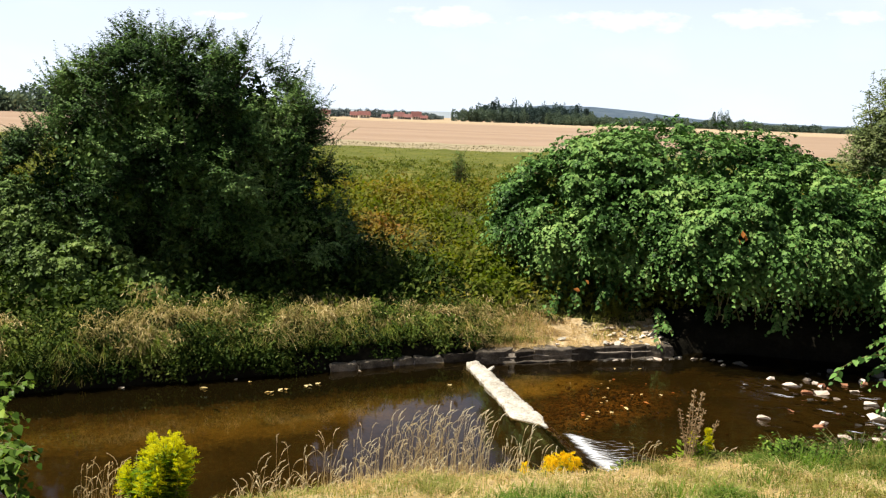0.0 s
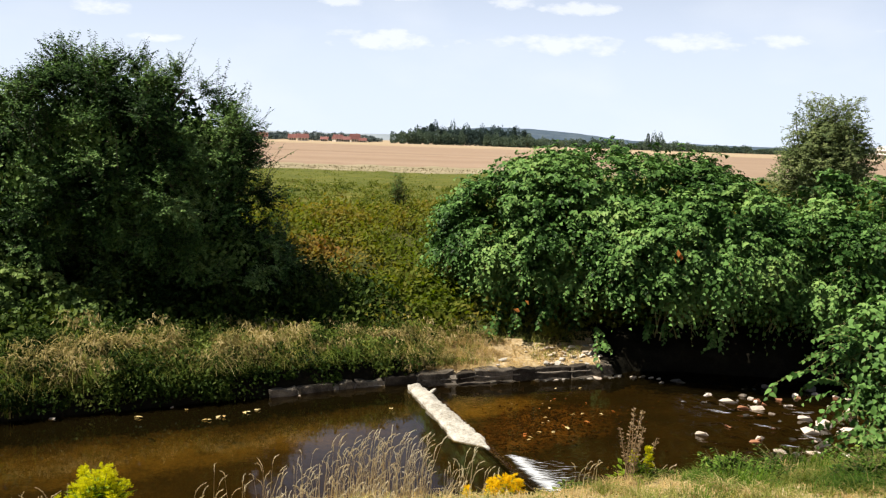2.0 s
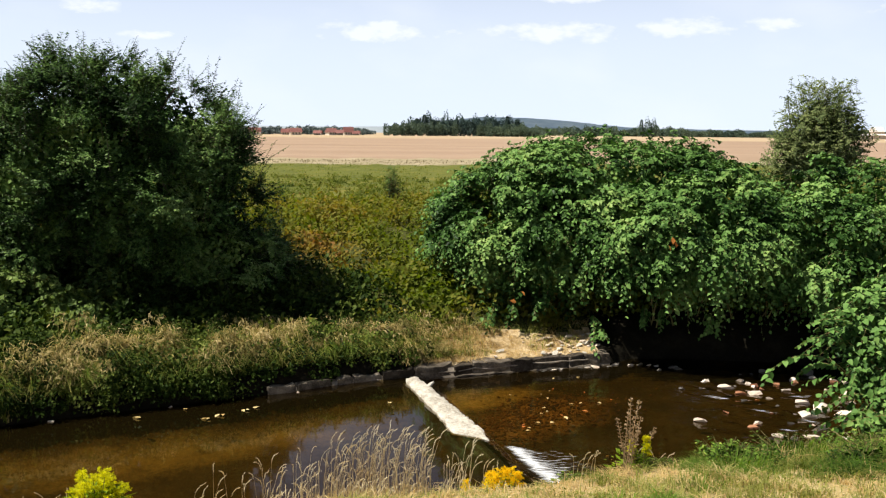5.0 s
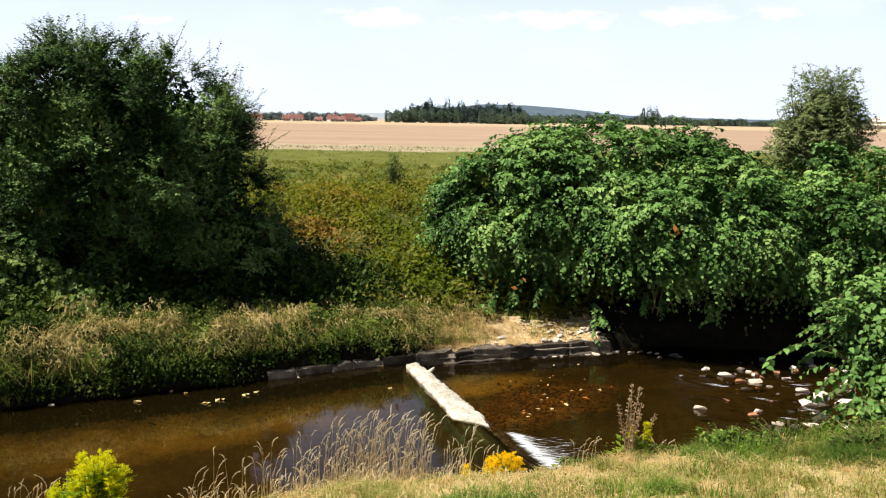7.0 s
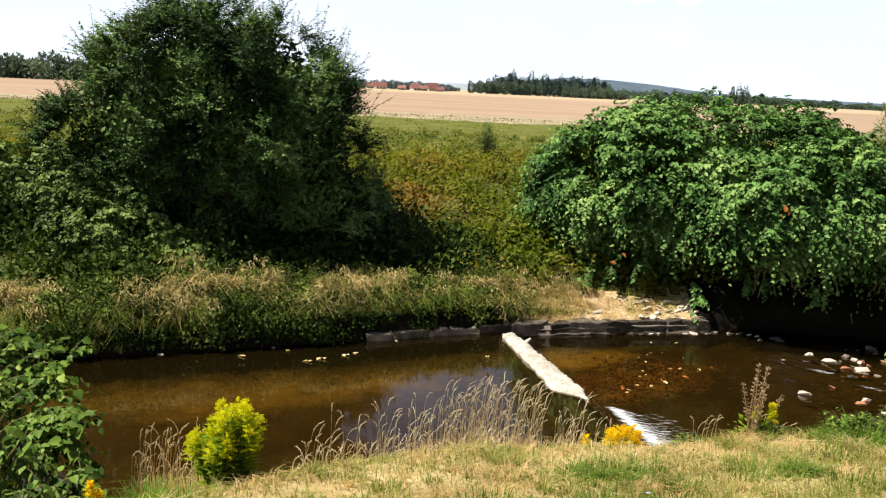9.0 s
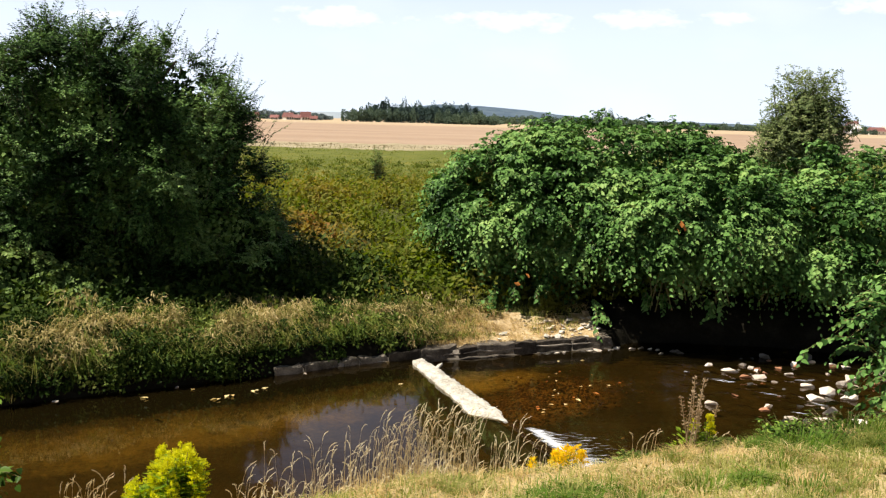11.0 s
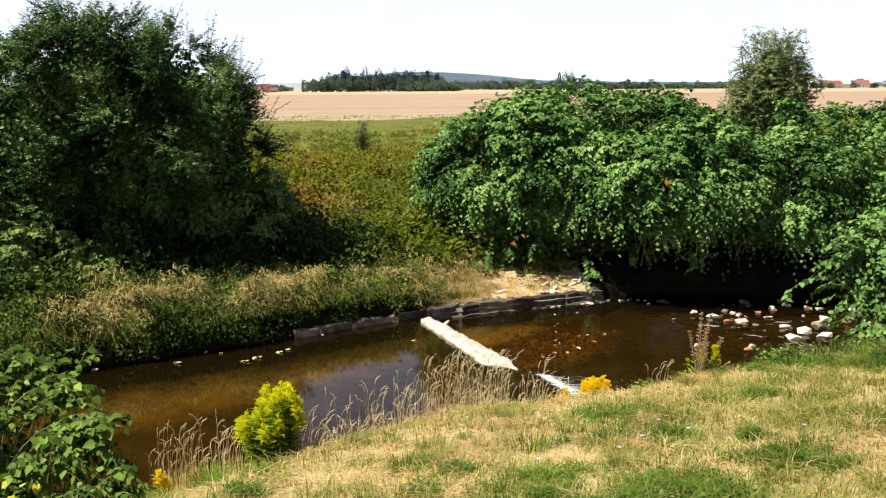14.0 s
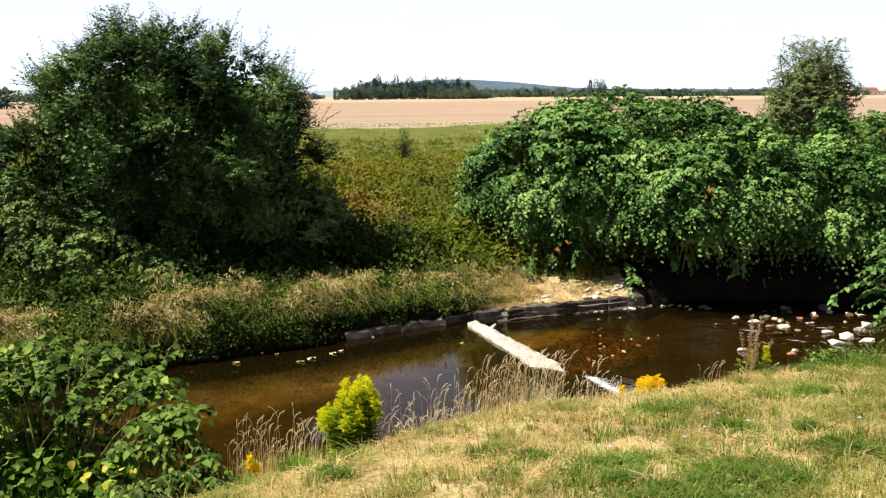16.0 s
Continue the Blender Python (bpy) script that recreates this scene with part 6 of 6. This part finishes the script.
    for name, label, mat, k in (("herbs", "yellowing green herbs and brambles mounding over the slope", L_HERB, ~bed), ("nettles", "dark green nettles round the hawthorn, coloured to deepen its shade", L_BRAMBLE, bed)):
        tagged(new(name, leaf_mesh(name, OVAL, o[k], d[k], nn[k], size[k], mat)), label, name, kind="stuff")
    # dry tufts and straw on the ledge behind the wall
    x, y = scatter(rng, 16000, 0.9, 5.0, 17.1, 20.2, lambda x, y: (y > far_edge(x) + 0.15) & (y < far_edge(x) + 1.5) & (patch(x, y, 0.35) > 0.26 + 0.05 * (x - 2)))
    blades("ledge_straw", "bleached flattened straw on the ledge behind the wall", "grass", L_STRAW, x, y, rng.uniform(0.05, 0.26, len(x)) * (0.4 + patch(x, y, 0.3)) * np.interp(x, (2.2, 3.4), (1, 0.4)), rng.uniform(0.003, 0.006, len(x)), rng, 1.6, 0.9)
    x, y = scatter(rng, 3500, 0.9, 4.6, 17.2, 20.2, lambda x, y: (y > far_edge(x) + 0.35) & (y < far_edge(x) + 1.6) & (patch(x + 5, y, 0.4) > 0.52))
    blades("ledge_grass", "sparse green grass on the ledge behind the wall", "grass", L_GRASS, x, y, rng.uniform(0.06, 0.22, len(x)), rng.uniform(0.004, 0.008, len(x)), rng, 1.2, 0.8)
    # meadow
    n = 42000
    y = 25 + 46 * rng.random(n) ** 1.7
    x = rng.uniform(-1, 1, n) * (8 + y * 0.62) + 0.1 * y
    h = (0.06 + 0.20 * patch(x, y, 2.3) * patch(x, y, 0.8)) * rng.uniform(0.6, 1.2, n)
    blades("meadow_grass", "green uncut meadow grass up to the field", "grass", L_MEADOW, x, y, h, 0.005 + y * 0.00022, rng, 1.6, 0.9)
    m = 3000
    ty = 27 + 24 * rng.random(m) ** 1.8
    tx = rng.uniform(-1, 1, m) * (8 + ty * 0.6) + 0.1 * ty
    u = unit(rng.normal(size=(m, 26, 3)))
    u[..., 2] = np.abs(u[..., 2])
    o = (np.stack([tx, ty, ground_z(tx, ty)], 1)[:, None] + u * (rng.uniform(0.10, 0.30, (m, 1)) * rng.uniform(0.6, 1.1, (m, 26)))[..., None] * np.array((1.5, 1.5, 0.8))).reshape(-1, 3)
    tagged(new("meadow_herbs", leaf_mesh("meadow_herbs", OVAL, o, rng.normal(size=o.shape), unit(u.reshape(-1, 3) + np.array((-0.2, -0.2, 0.6))), rng.uniform(0.08, 0.18, len(o)), L_MEADOW)),
           "leafy clumps of meadow herbs", "herbs", kind="stuff")
    n = 7000
    y = 74 + 9 * rng.random(n)
    x = rng.uniform(-70, 90, n)
    blades("field_margin_straw", "pale dry grass along the field's edge", "grass", M_STRAW, x, y, rng.uniform(0.10, 0.25, n), np.full(n, 0.03), rng, 1.4, 0.9)


far_bank()


# ------------------------------------------------------------- stones, floating leaves
def rock(x, y, z, sx, sy, sz, rz, seed, mat, label, group):
    rng = random.Random(seed)
    bm = bmesh.new()
    for _ in range(11):
        v = Vector((rng.gauss(0, 1), rng.gauss(0, 1), rng.gauss(0, 0.9))).normalized() * rng.uniform(0.40, 0.55)
        bm.verts.new((v.x, v.y, max(min(v.z, 0.36), -0.45)))
    hull = bmesh.ops.convex_hull(bm, input=list(bm.verts))
    bmesh.ops.delete(bm, geom=[g for g in hull["geom_interior"] if isinstance(g, bmesh.types.BMVert)], context="VERTS")
    bmesh.ops.scale(bm, vec=(sx, sy, sz), verts=bm.verts)
    me = bpy.data.meshes.new("rock")
    bm.to_mesh(me)
    bm.free()
    me.materials.append(mat)
    ob = new("rock", me)
    ob.matrix_world = pose(x, y, z, rng.uniform(-12, 12), rng.uniform(-12, 12), rz)
    return tagged(ob, label, "rock", group)


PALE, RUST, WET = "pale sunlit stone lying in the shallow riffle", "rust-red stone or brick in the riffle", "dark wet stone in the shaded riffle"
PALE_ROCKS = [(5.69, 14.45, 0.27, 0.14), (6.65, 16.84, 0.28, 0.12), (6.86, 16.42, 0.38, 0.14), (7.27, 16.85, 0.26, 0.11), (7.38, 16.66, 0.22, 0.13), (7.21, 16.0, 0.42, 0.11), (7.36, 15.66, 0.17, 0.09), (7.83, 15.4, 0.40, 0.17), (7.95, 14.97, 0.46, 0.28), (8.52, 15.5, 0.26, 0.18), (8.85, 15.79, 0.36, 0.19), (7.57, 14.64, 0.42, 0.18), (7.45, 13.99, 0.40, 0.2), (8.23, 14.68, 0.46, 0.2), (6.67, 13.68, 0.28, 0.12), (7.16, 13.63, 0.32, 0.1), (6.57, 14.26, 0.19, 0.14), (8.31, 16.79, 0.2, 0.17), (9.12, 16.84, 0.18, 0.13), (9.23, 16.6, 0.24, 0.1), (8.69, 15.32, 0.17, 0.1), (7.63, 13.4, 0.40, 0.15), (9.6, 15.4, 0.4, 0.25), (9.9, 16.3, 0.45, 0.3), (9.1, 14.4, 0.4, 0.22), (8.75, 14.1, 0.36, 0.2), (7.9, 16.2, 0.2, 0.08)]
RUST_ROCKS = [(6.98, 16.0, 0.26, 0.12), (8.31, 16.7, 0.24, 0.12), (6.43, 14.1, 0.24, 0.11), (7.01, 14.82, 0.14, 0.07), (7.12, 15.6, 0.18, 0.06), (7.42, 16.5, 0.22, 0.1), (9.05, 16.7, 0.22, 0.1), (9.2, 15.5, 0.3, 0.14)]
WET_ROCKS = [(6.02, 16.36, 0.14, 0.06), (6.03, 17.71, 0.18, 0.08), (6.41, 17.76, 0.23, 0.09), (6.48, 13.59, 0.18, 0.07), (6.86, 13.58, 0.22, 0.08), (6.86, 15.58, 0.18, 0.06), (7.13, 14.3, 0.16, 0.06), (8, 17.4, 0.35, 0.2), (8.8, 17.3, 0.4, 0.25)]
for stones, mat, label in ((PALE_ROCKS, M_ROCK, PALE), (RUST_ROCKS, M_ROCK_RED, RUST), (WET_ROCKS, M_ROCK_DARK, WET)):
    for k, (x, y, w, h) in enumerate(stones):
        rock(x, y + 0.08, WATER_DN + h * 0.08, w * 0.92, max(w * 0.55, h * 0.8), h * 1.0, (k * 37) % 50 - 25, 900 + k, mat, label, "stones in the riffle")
for k, (x, y, s) in enumerate([(-4.5, 14.55, 0.14), (-2.85, 15.28, 0.12), (-0.85, 16.05, 0.1)]):
    rock(x, y, 0.0, s, s * 0.6, s * 0.4, k * 70, 960 + k, M_ROCK, "small pale stone at the still water's edge", "stones in still water")
pick = random.Random(17)
for k in range(24):
    x, y = pick.uniform(6.2, 9.4), pick.uniform(13.5, 17.4)
    r, u = pick.uniform(0.06, 0.13), pick.random()
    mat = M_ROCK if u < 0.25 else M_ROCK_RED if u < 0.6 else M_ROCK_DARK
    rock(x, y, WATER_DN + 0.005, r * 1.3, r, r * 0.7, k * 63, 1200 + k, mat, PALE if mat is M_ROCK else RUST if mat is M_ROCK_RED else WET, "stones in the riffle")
# gravel on the shoal below the sill
def gravel():
    rng = np.random.default_rng(91)
    n = 20000
    x, y = 1.5 + 4.6 * rng.random(n) ** 1.5, 13.2 + 4.6 * rng.random(n)
    k = (x > weir_x(y) + 0.3) & (y < far_edge(x) - 0.15) & (rng.random(n) < (0.006 + 0.9 * np.exp(-((x - 3.1) / 1.3) ** 2 - ((y - 15.6 - 0.6 * (x - 3.1)) / 0.85) ** 2)) * (0.3 + patch(x, y, 0.4)))
    x, y = x[k], y[k]
    n = len(x)
    oct_v = np.array([(1, 0, 0), (0.1, 0.8, 0), (-0.9, 0.1, 0), (-0.1, -0.8, 0), (0.1, 0, 0.6), (0, 0, -0.6)])
    oct_f = np.array([(0, 1, 4), (1, 2, 4), (2, 3, 4), (3, 0, 4), (1, 0, 5), (2, 1, 5), (3, 2, 5), (0, 3, 5)])
    a, r = rng.uniform(0, 6.283, n), 0.010 + 0.034 * rng.random(n) ** 3
    ca, sa = np.cos(a)[:, None], np.sin(a)[:, None]
    v = np.stack([oct_v[None, :, 0] * ca - oct_v[None, :, 1] * sa, oct_v[None, :, 0] * sa + oct_v[None, :, 1] * ca, np.repeat(oct_v[None, :, 2], n, 0)], -1) * r[:, None, None]
    v = v * (1 + 0.25 * rng.normal(size=(n, 6, 1)))
    v = v + np.stack([x, y, ground_z(x, y) + 0.01], 1)[:, None]
    me = mesh_tris("gravel", v.reshape(-1, 3), (oct_f[None] + (np.arange(n) * 6)[:, None, None]).reshape(-1, 3), L_PEBBLE)
    tagged(new("gravel", me), "reddish brown gravel under shallow clear water", "gravel", kind="stuff")


gravel()
# flat stones along the foot of the wall
pick = random.Random(29)
for k in range(13):
    x = 3.6 + 2.9 * (k + pick.random()) / 13
    w = pick.uniform(0.10, 0.28)
    y = float(far_edge(min(x, 5.3))) - pick.uniform(0.02, 0.16) - 0.25 * max(x - 5.3, 0)
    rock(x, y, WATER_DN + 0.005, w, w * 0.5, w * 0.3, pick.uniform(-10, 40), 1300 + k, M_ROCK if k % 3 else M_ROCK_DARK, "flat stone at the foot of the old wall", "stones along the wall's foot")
# rubble on the ledge
pick = random.Random(23)
for k in range(46):
    x = 2.2 + 2.8 * pick.random() ** 0.42
    y, w = float(far_edge(x)) + pick.uniform(0.18, 0.95), pick.uniform(0.08, 0.27)
    rock(x, y, float(ground_z(x, y)) + w * 0.13, w, w * pick.uniform(0.5, 0.8), w * pick.uniform(0.22, 0.4), pick.uniform(0, 90), 980 + k, M_ROCK if k % 3 else M_SILL, "pale flat rubble stone on the ledge", "rubble on the ledge")


def floating_leaves():
    rng = np.random.default_rng(71)
    me_y, me_r = single_leaf("floating_leaf", OVAL, L_YELLOW), single_leaf("withered_leaf", OVAL, L_RED)
    spots = [(2.85, 14.47), (2.84, 14.32), (2.87, 14.18), (2.81, 14.4), (3.09, 14.53), (3.25, 14.52), (3.48, 14.95), (3.53, 14.86), (3.56, 14.82), (3.9, 15.17), (3.84, 15.55), (4.27, 15.64), (4.52, 15.79),
             (3.38, 16.15), (3.59, 16.36), (3.87, 16.53), (3.47, 15.95), (4.33, 17.29), (3.67, 16.46), (2.84, 16.12), (3.83, 17.25), (3.29, 15.85)]
    spots += [(2.6 + 2.2 * t + rng.normal() * 0.3, 14.5 + 2.0 * t + rng.normal() * 0.35) for t in rng.random(5)]
    for k, (x, y, w) in enumerate([(-3.21, 14.68, 0.15), (-2.14, 14.62, 0.14), (-1.99, 14.82, 0.17), (-1.67, 15.05, 0.13), (-1.52, 15.16, 0.10), (0.67, 15.32, 0.09), (-2.6, 15.1, 0.08)]):
        for j in range(2):
            ob = new("floating_leaf", me_y)
            ob.matrix_world = pose(x + 0.05 * j, y - 0.02 * j, WATER_UP + 0.012 + 0.006 * j, 8 * j, 10 - 9 * j, 60 + 35 * j + 50 * k) @ Matrix.Scale(w * (0.85 - 0.2 * j), 4)
            tagged(ob, "curled yellow fallen leaf drifting on still water", "leaf", "leaves on the still water")
    for k, (x, y) in enumerate(spots):
        ob = new("floating_leaf", me_y if k % 3 else me_r)
        s = rng.uniform(0.07, 0.12) if k < 13 else rng.uniform(0.04, 0.08)
        ob.matrix_world = pose(x, y, WATER_DN + 0.012, rng.uniform(-6, 6), rng.uniform(-6, 6), rng.uniform(0, 360)) @ Matrix.Scale(s, 4)
        tagged(ob, "small yellow fallen leaf on shallow water" if k % 3 else "small rust-red fallen leaf on shallow water", "leaf", "leaves in the shallows")


floating_leaves()


def chicory():
    for x, y in [(1.0, 5.3), (1.35, 5.35), (0.75, 5.05), (1.3, 5.75), (2.0, 5.0), (0.2, 5.0), (2.4, 4.7)]:
        z0 = float(ground_z(x, y))
        root = tagged(empty("chicory_flower", x, y, z0), "small pale blue chicory flower in the lawn", "flower", "chicory flowers in the lawn")
        part("stem", mesh_tris("stem", *tube_arrays([(0, 0, -0.02), (0.005, 0, 0.06), (0.01, 0.005, 0.12)], [0.002, 0.002, 0.0015], 4), M_CANE), None, root)
        a = np.linspace(0, 6.283, 12, endpoint=False)
        o = np.tile((0.01, 0.005, 0.12), (12, 1))
        part("petals", leaf_mesh("petals", OVAL, o, np.stack([np.cos(a), np.sin(a), 0.25 + 0 * a], 1), np.tile((0.0, 0, 1.0), (12, 1)), np.full(12, 0.017), L_CHICORY), None, root)


chicory()
for k, (x, y, z) in enumerate([(5.76, 16.45, 2.52), (5.80, 16.42, 2.46), (5.72, 16.45, 2.40), (3.35, 17.9, 1.35), (3.2, 18.0, 1.2)]):
    ob = new("withered_leaf", single_leaf("withered_leaf", OVAL, L_RED))
    ob.matrix_world = pose(x, y, z, 70, 20 * k, 30 * k) @ Matrix.Scale(0.15, 4)
    tagged(ob, "withered orange leaf caught in the knotweed", "leaf", "withered leaves")


# ------------------------------------------------------------- the distance
def far_trees(name, label, spots, mat, seed, conifer=0.0, kind="stuff"):
    """A wood far off as one mass: each tree a crown of many clumps with a trunk."""
    rng = np.random.default_rng(seed)
    arrays = []
    for x, y, h, w in spots:
        z0 = float(ground_z(x, y))
        m = 1000
        if rng.random() < conifer:
            t = rng.random(m) ** 0.8
            a = rng.uniform(0, 6.283, m)
            r = w * 0.42 * (1 - t) ** 0.8 * rng.uniform(0.4, 1, m)
            o = np.stack([x + np.cos(a) * r, y + np.sin(a) * r, z0 + h * (0.05 + 0.93 * t)], 1)
            d = np.stack([np.cos(a), np.sin(a), -0.3 + 0 * a], 1)
        else:
            q = unit(rng.normal(size=(m, 3))) * rng.uniform(0.5, 1.05, m)[:, None]
            o = np.array((x, y, z0 + h * 0.52)) + q * np.array((w * 0.55, w * 0.5, h * 0.5)) * (1 + 0.3 * np.sin(q[:, :1] * 5 + x))
            d = unit(q + rng.normal(size=q.shape) * 0.5)
        arrays.append(leaf_arrays(OVAL, o, d, unit(rng.normal(size=o.shape) + np.array((0, -0.3, 0.5))), np.full(m, w * 0.115) * rng.uniform(0.6, 1.3, m)))
    return tagged(new(name, mesh_tris(name, *joined(arrays), mat)), label, "trees", kind=kind)


def distance():
    rng = np.random.default_rng(81)
    spots = [(x, 700 + rng.uniform(0, 30), rng.uniform(11, 16.5), rng.uniform(8, 12)) for x in np.arange(28, 110, 2.6)]
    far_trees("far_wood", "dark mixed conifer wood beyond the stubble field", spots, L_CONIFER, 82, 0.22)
    spots = [(x, 690 + rng.uniform(0, 20), rng.uniform(6, 11), rng.uniform(7, 11)) for x in np.arange(10, 34, 3.6)]
    spots += [(x, 680 + rng.uniform(0, 8), rng.uniform(4, 7), rng.uniform(7, 10)) for x in np.arange(84, 118, 4)]
    spots += [(rng.uniform(36, 108), 690 + rng.uniform(0, 6), rng.uniform(7, 11), rng.uniform(7, 10)) for _ in range(12)]
    far_trees("far_broadleaf_trees", "rounded broadleaf trees at the wood's edge", spots, L_FAR, 83)
    spots = []
    for b in np.arange(8.5, 33, 0.22):
        r = 1150 + rng.uniform(-40, 60)
        spots.append((r * math.sin(radians(b)), r * math.cos(radians(b)), rng.uniform(4, 9) * (1.3 if b < 19 else 1.0), rng.uniform(9, 16)))
    for b in (16.0, 16.4, 16.7):
        spots.append((900 * math.sin(radians(b)), 900 * math.cos(radians(b)), rng.uniform(15, 18), 8))
    for x in np.arange(523, 640, 4.5):
        spots.append((x, 1010 - 0.1 * x + rng.uniform(-60, 50), rng.uniform(4, 8), rng.uniform(6, 10)))
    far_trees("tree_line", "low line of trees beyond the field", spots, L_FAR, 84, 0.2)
    spots = []
    for b in np.arange(-30, -0.5, 0.22):
        r = 800 + rng.uniform(-60, 160)
        spots.append((r * math.sin(radians(b)), r * math.cos(radians(b)), rng.uniform(3.2, 6.5), rng.uniform(7, 12)))
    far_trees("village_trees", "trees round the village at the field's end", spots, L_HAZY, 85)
    # near hedge trees on the left of the hawthorn
    spots = [(x, 240 + rng.uniform(0, 20), rng.uniform(4, 7), rng.uniform(8, 12)) for x in np.arange(-130, -84, 5)]
    far_trees("far_copse", "dark copse beyond the meadow", spots, L_FAR, 86)

    def hill(name, label, b0, b1, r, h, mat):
        """A long wooded ridge."""
        n, m = 90, 10
        u, v = np.meshgrid(np.linspace(0, 1, n), np.linspace(0, 1, m))
        b = np.radians(b0 + (b1 - b0) * u)
        rr = r + v * r * 0.12
        prof = np.interp(u, *h)
        zz = -5 + (prof + 5) * np.sin(v * np.pi / 2) + r * 0.0011 * (patch(u * 60, v * 9, 1.0) - 0.5) * v
        p = np.stack([np.sin(b) * rr, np.cos(b) * rr, zz], -1).reshape(-1, 3)
        i = (np.arange(m - 1)[:, None] * n + np.arange(n - 1)[None]).ravel()
        tagged(new(name, mesh_tris(name, p, np.stack([i, i + 1, i + n + 1, i + n], 1), mat, True)), label, "hill", kind="structure")
    hill("backdrop_hill", "long wooded ridge on the horizon, tinted blue-green for haze", 4.0, 34.0, 3000, ((0, 0.08, 0.16, 0.27, 0.38, 0.6, 1.0), (46, 60, 60, 46, 27, 20, 15)), M_HILL_HAZY)
    hill("backdrop_hill_west", "low wooded rise on the horizon, tinted pale for haze", -34.0, 5.0, 3200, ((0, 0.4, 0.72, 0.85, 1.0), (38, 34, 22, 24, 28)), M_HAZE)


distance()


def house(x, y, rz, w, d, h, roof, wall_mat, label, roof_mat=None):
    z0 = float(ground_z(x, y))
    root = tagged(empty("house", x, y, z0, rz), label, "house", "houses of the far village")
    bm = bmesh.new()
    bmesh.ops.create_cube(bm, size=1.0)
    bmesh.ops.scale(bm, vec=(w, d, h), verts=bm.verts)
    bmesh.ops.translate(bm, vec=(0, 0, h / 2), verts=bm.verts)
    part("wall", bm, wall_mat, root)
    bm = bmesh.new()
    o = 0.5
    pts = [(-w / 2 - o, -d / 2 - o, h - 0.2), (w / 2 + o, -d / 2 - o, h - 0.2), (w / 2 + o, d / 2 + o, h - 0.2), (-w / 2 - o, d / 2 + o, h - 0.2), (-w / 2 - o, 0, h + roof), (w / 2 + o, 0, h + roof)]
    vs = [bm.verts.new(p) for p in pts]
    for f in ((0, 1, 5, 4), (2, 3, 4, 5), (1, 2, 5), (3, 0, 4), (3, 2, 1, 0)):
        bm.faces.new([vs[i] for i in f])
    rf = part("roof", bm, roof_mat or M_ROOF, root)
    bm = bmesh.new()
    bmesh.ops.create_cube(bm, size=1.0)
    bmesh.ops.scale(bm, vec=(0.8, 0.8, 1.8), verts=bm.verts)
    bmesh.ops.translate(bm, vec=(w * 0.2, 0.6, h + roof * 0.9), verts=bm.verts)
    part("chimney", bm, M_PLASTER, rf)
    for k in range(3):
        bm = bmesh.new()
        bmesh.ops.create_cube(bm, size=1.0)
        bmesh.ops.scale(bm, vec=(1.1, 0.12, 1.3), verts=bm.verts)
        bmesh.ops.translate(bm, vec=((k - 1) * w * 0.28, -d / 2 - 0.03, h * 0.55), verts=bm.verts)
        part("window", bm, M_ROCK_DARK, root)


for x, y, rz, w, d, h, roof in [(-27, 690, 8, 6, 6, 2.4, 2.6), (-15, 696, -6, 6, 5, 2.0, 2.2), (-56, 655, 15, 9, 7, 3, 3.2), (-64, 670, 0, 7, 6, 2.6, 3), (-33, 690, 30, 8, 7, 3, 3.6),
                                (-41, 660, -10, 6, 5, 2.2, 2.0), (-82, 640, 4, 9, 7, 3, 3.2), (-96, 650, -8, 8, 7, 3, 3.2), (-21, 700, 10, 8, 7, 3.2, 4.6)]:
    house(x, y, rz, w * 0.85, d * 0.85, h * 0.7, roof * 0.85, M_PLASTER, "pale rendered village house with red tiled roof")
TOWN = [(508, 920, 6, 30, 10, 4, 1.2), (531, 930, -5, 11, 10, 5, 4), (549, 940, 20, 13, 11, 6, 5), (566, 925, 0, 16, 11, 4, 4), (584, 935, 8, 12, 10, 5, 5),
        (602, 930, -12, 14, 11, 4, 4.5), (538, 975, 5, 12, 10, 8, 5), (574, 985, -8, 11, 10, 9, 5.5), (620, 945, 4, 13, 10, 5, 4)]
for k, (x, y, rz, w, d, h, roof) in enumerate(TOWN):
    house(x, y, rz, w, d, h, roof, M_WHITE if k % 3 else M_PLASTER, "white-walled town house with red tiled roof far off" if k % 2 else "white-walled town house with pale roof far off", M_ROOF if k % 2 else M_PLASTER)
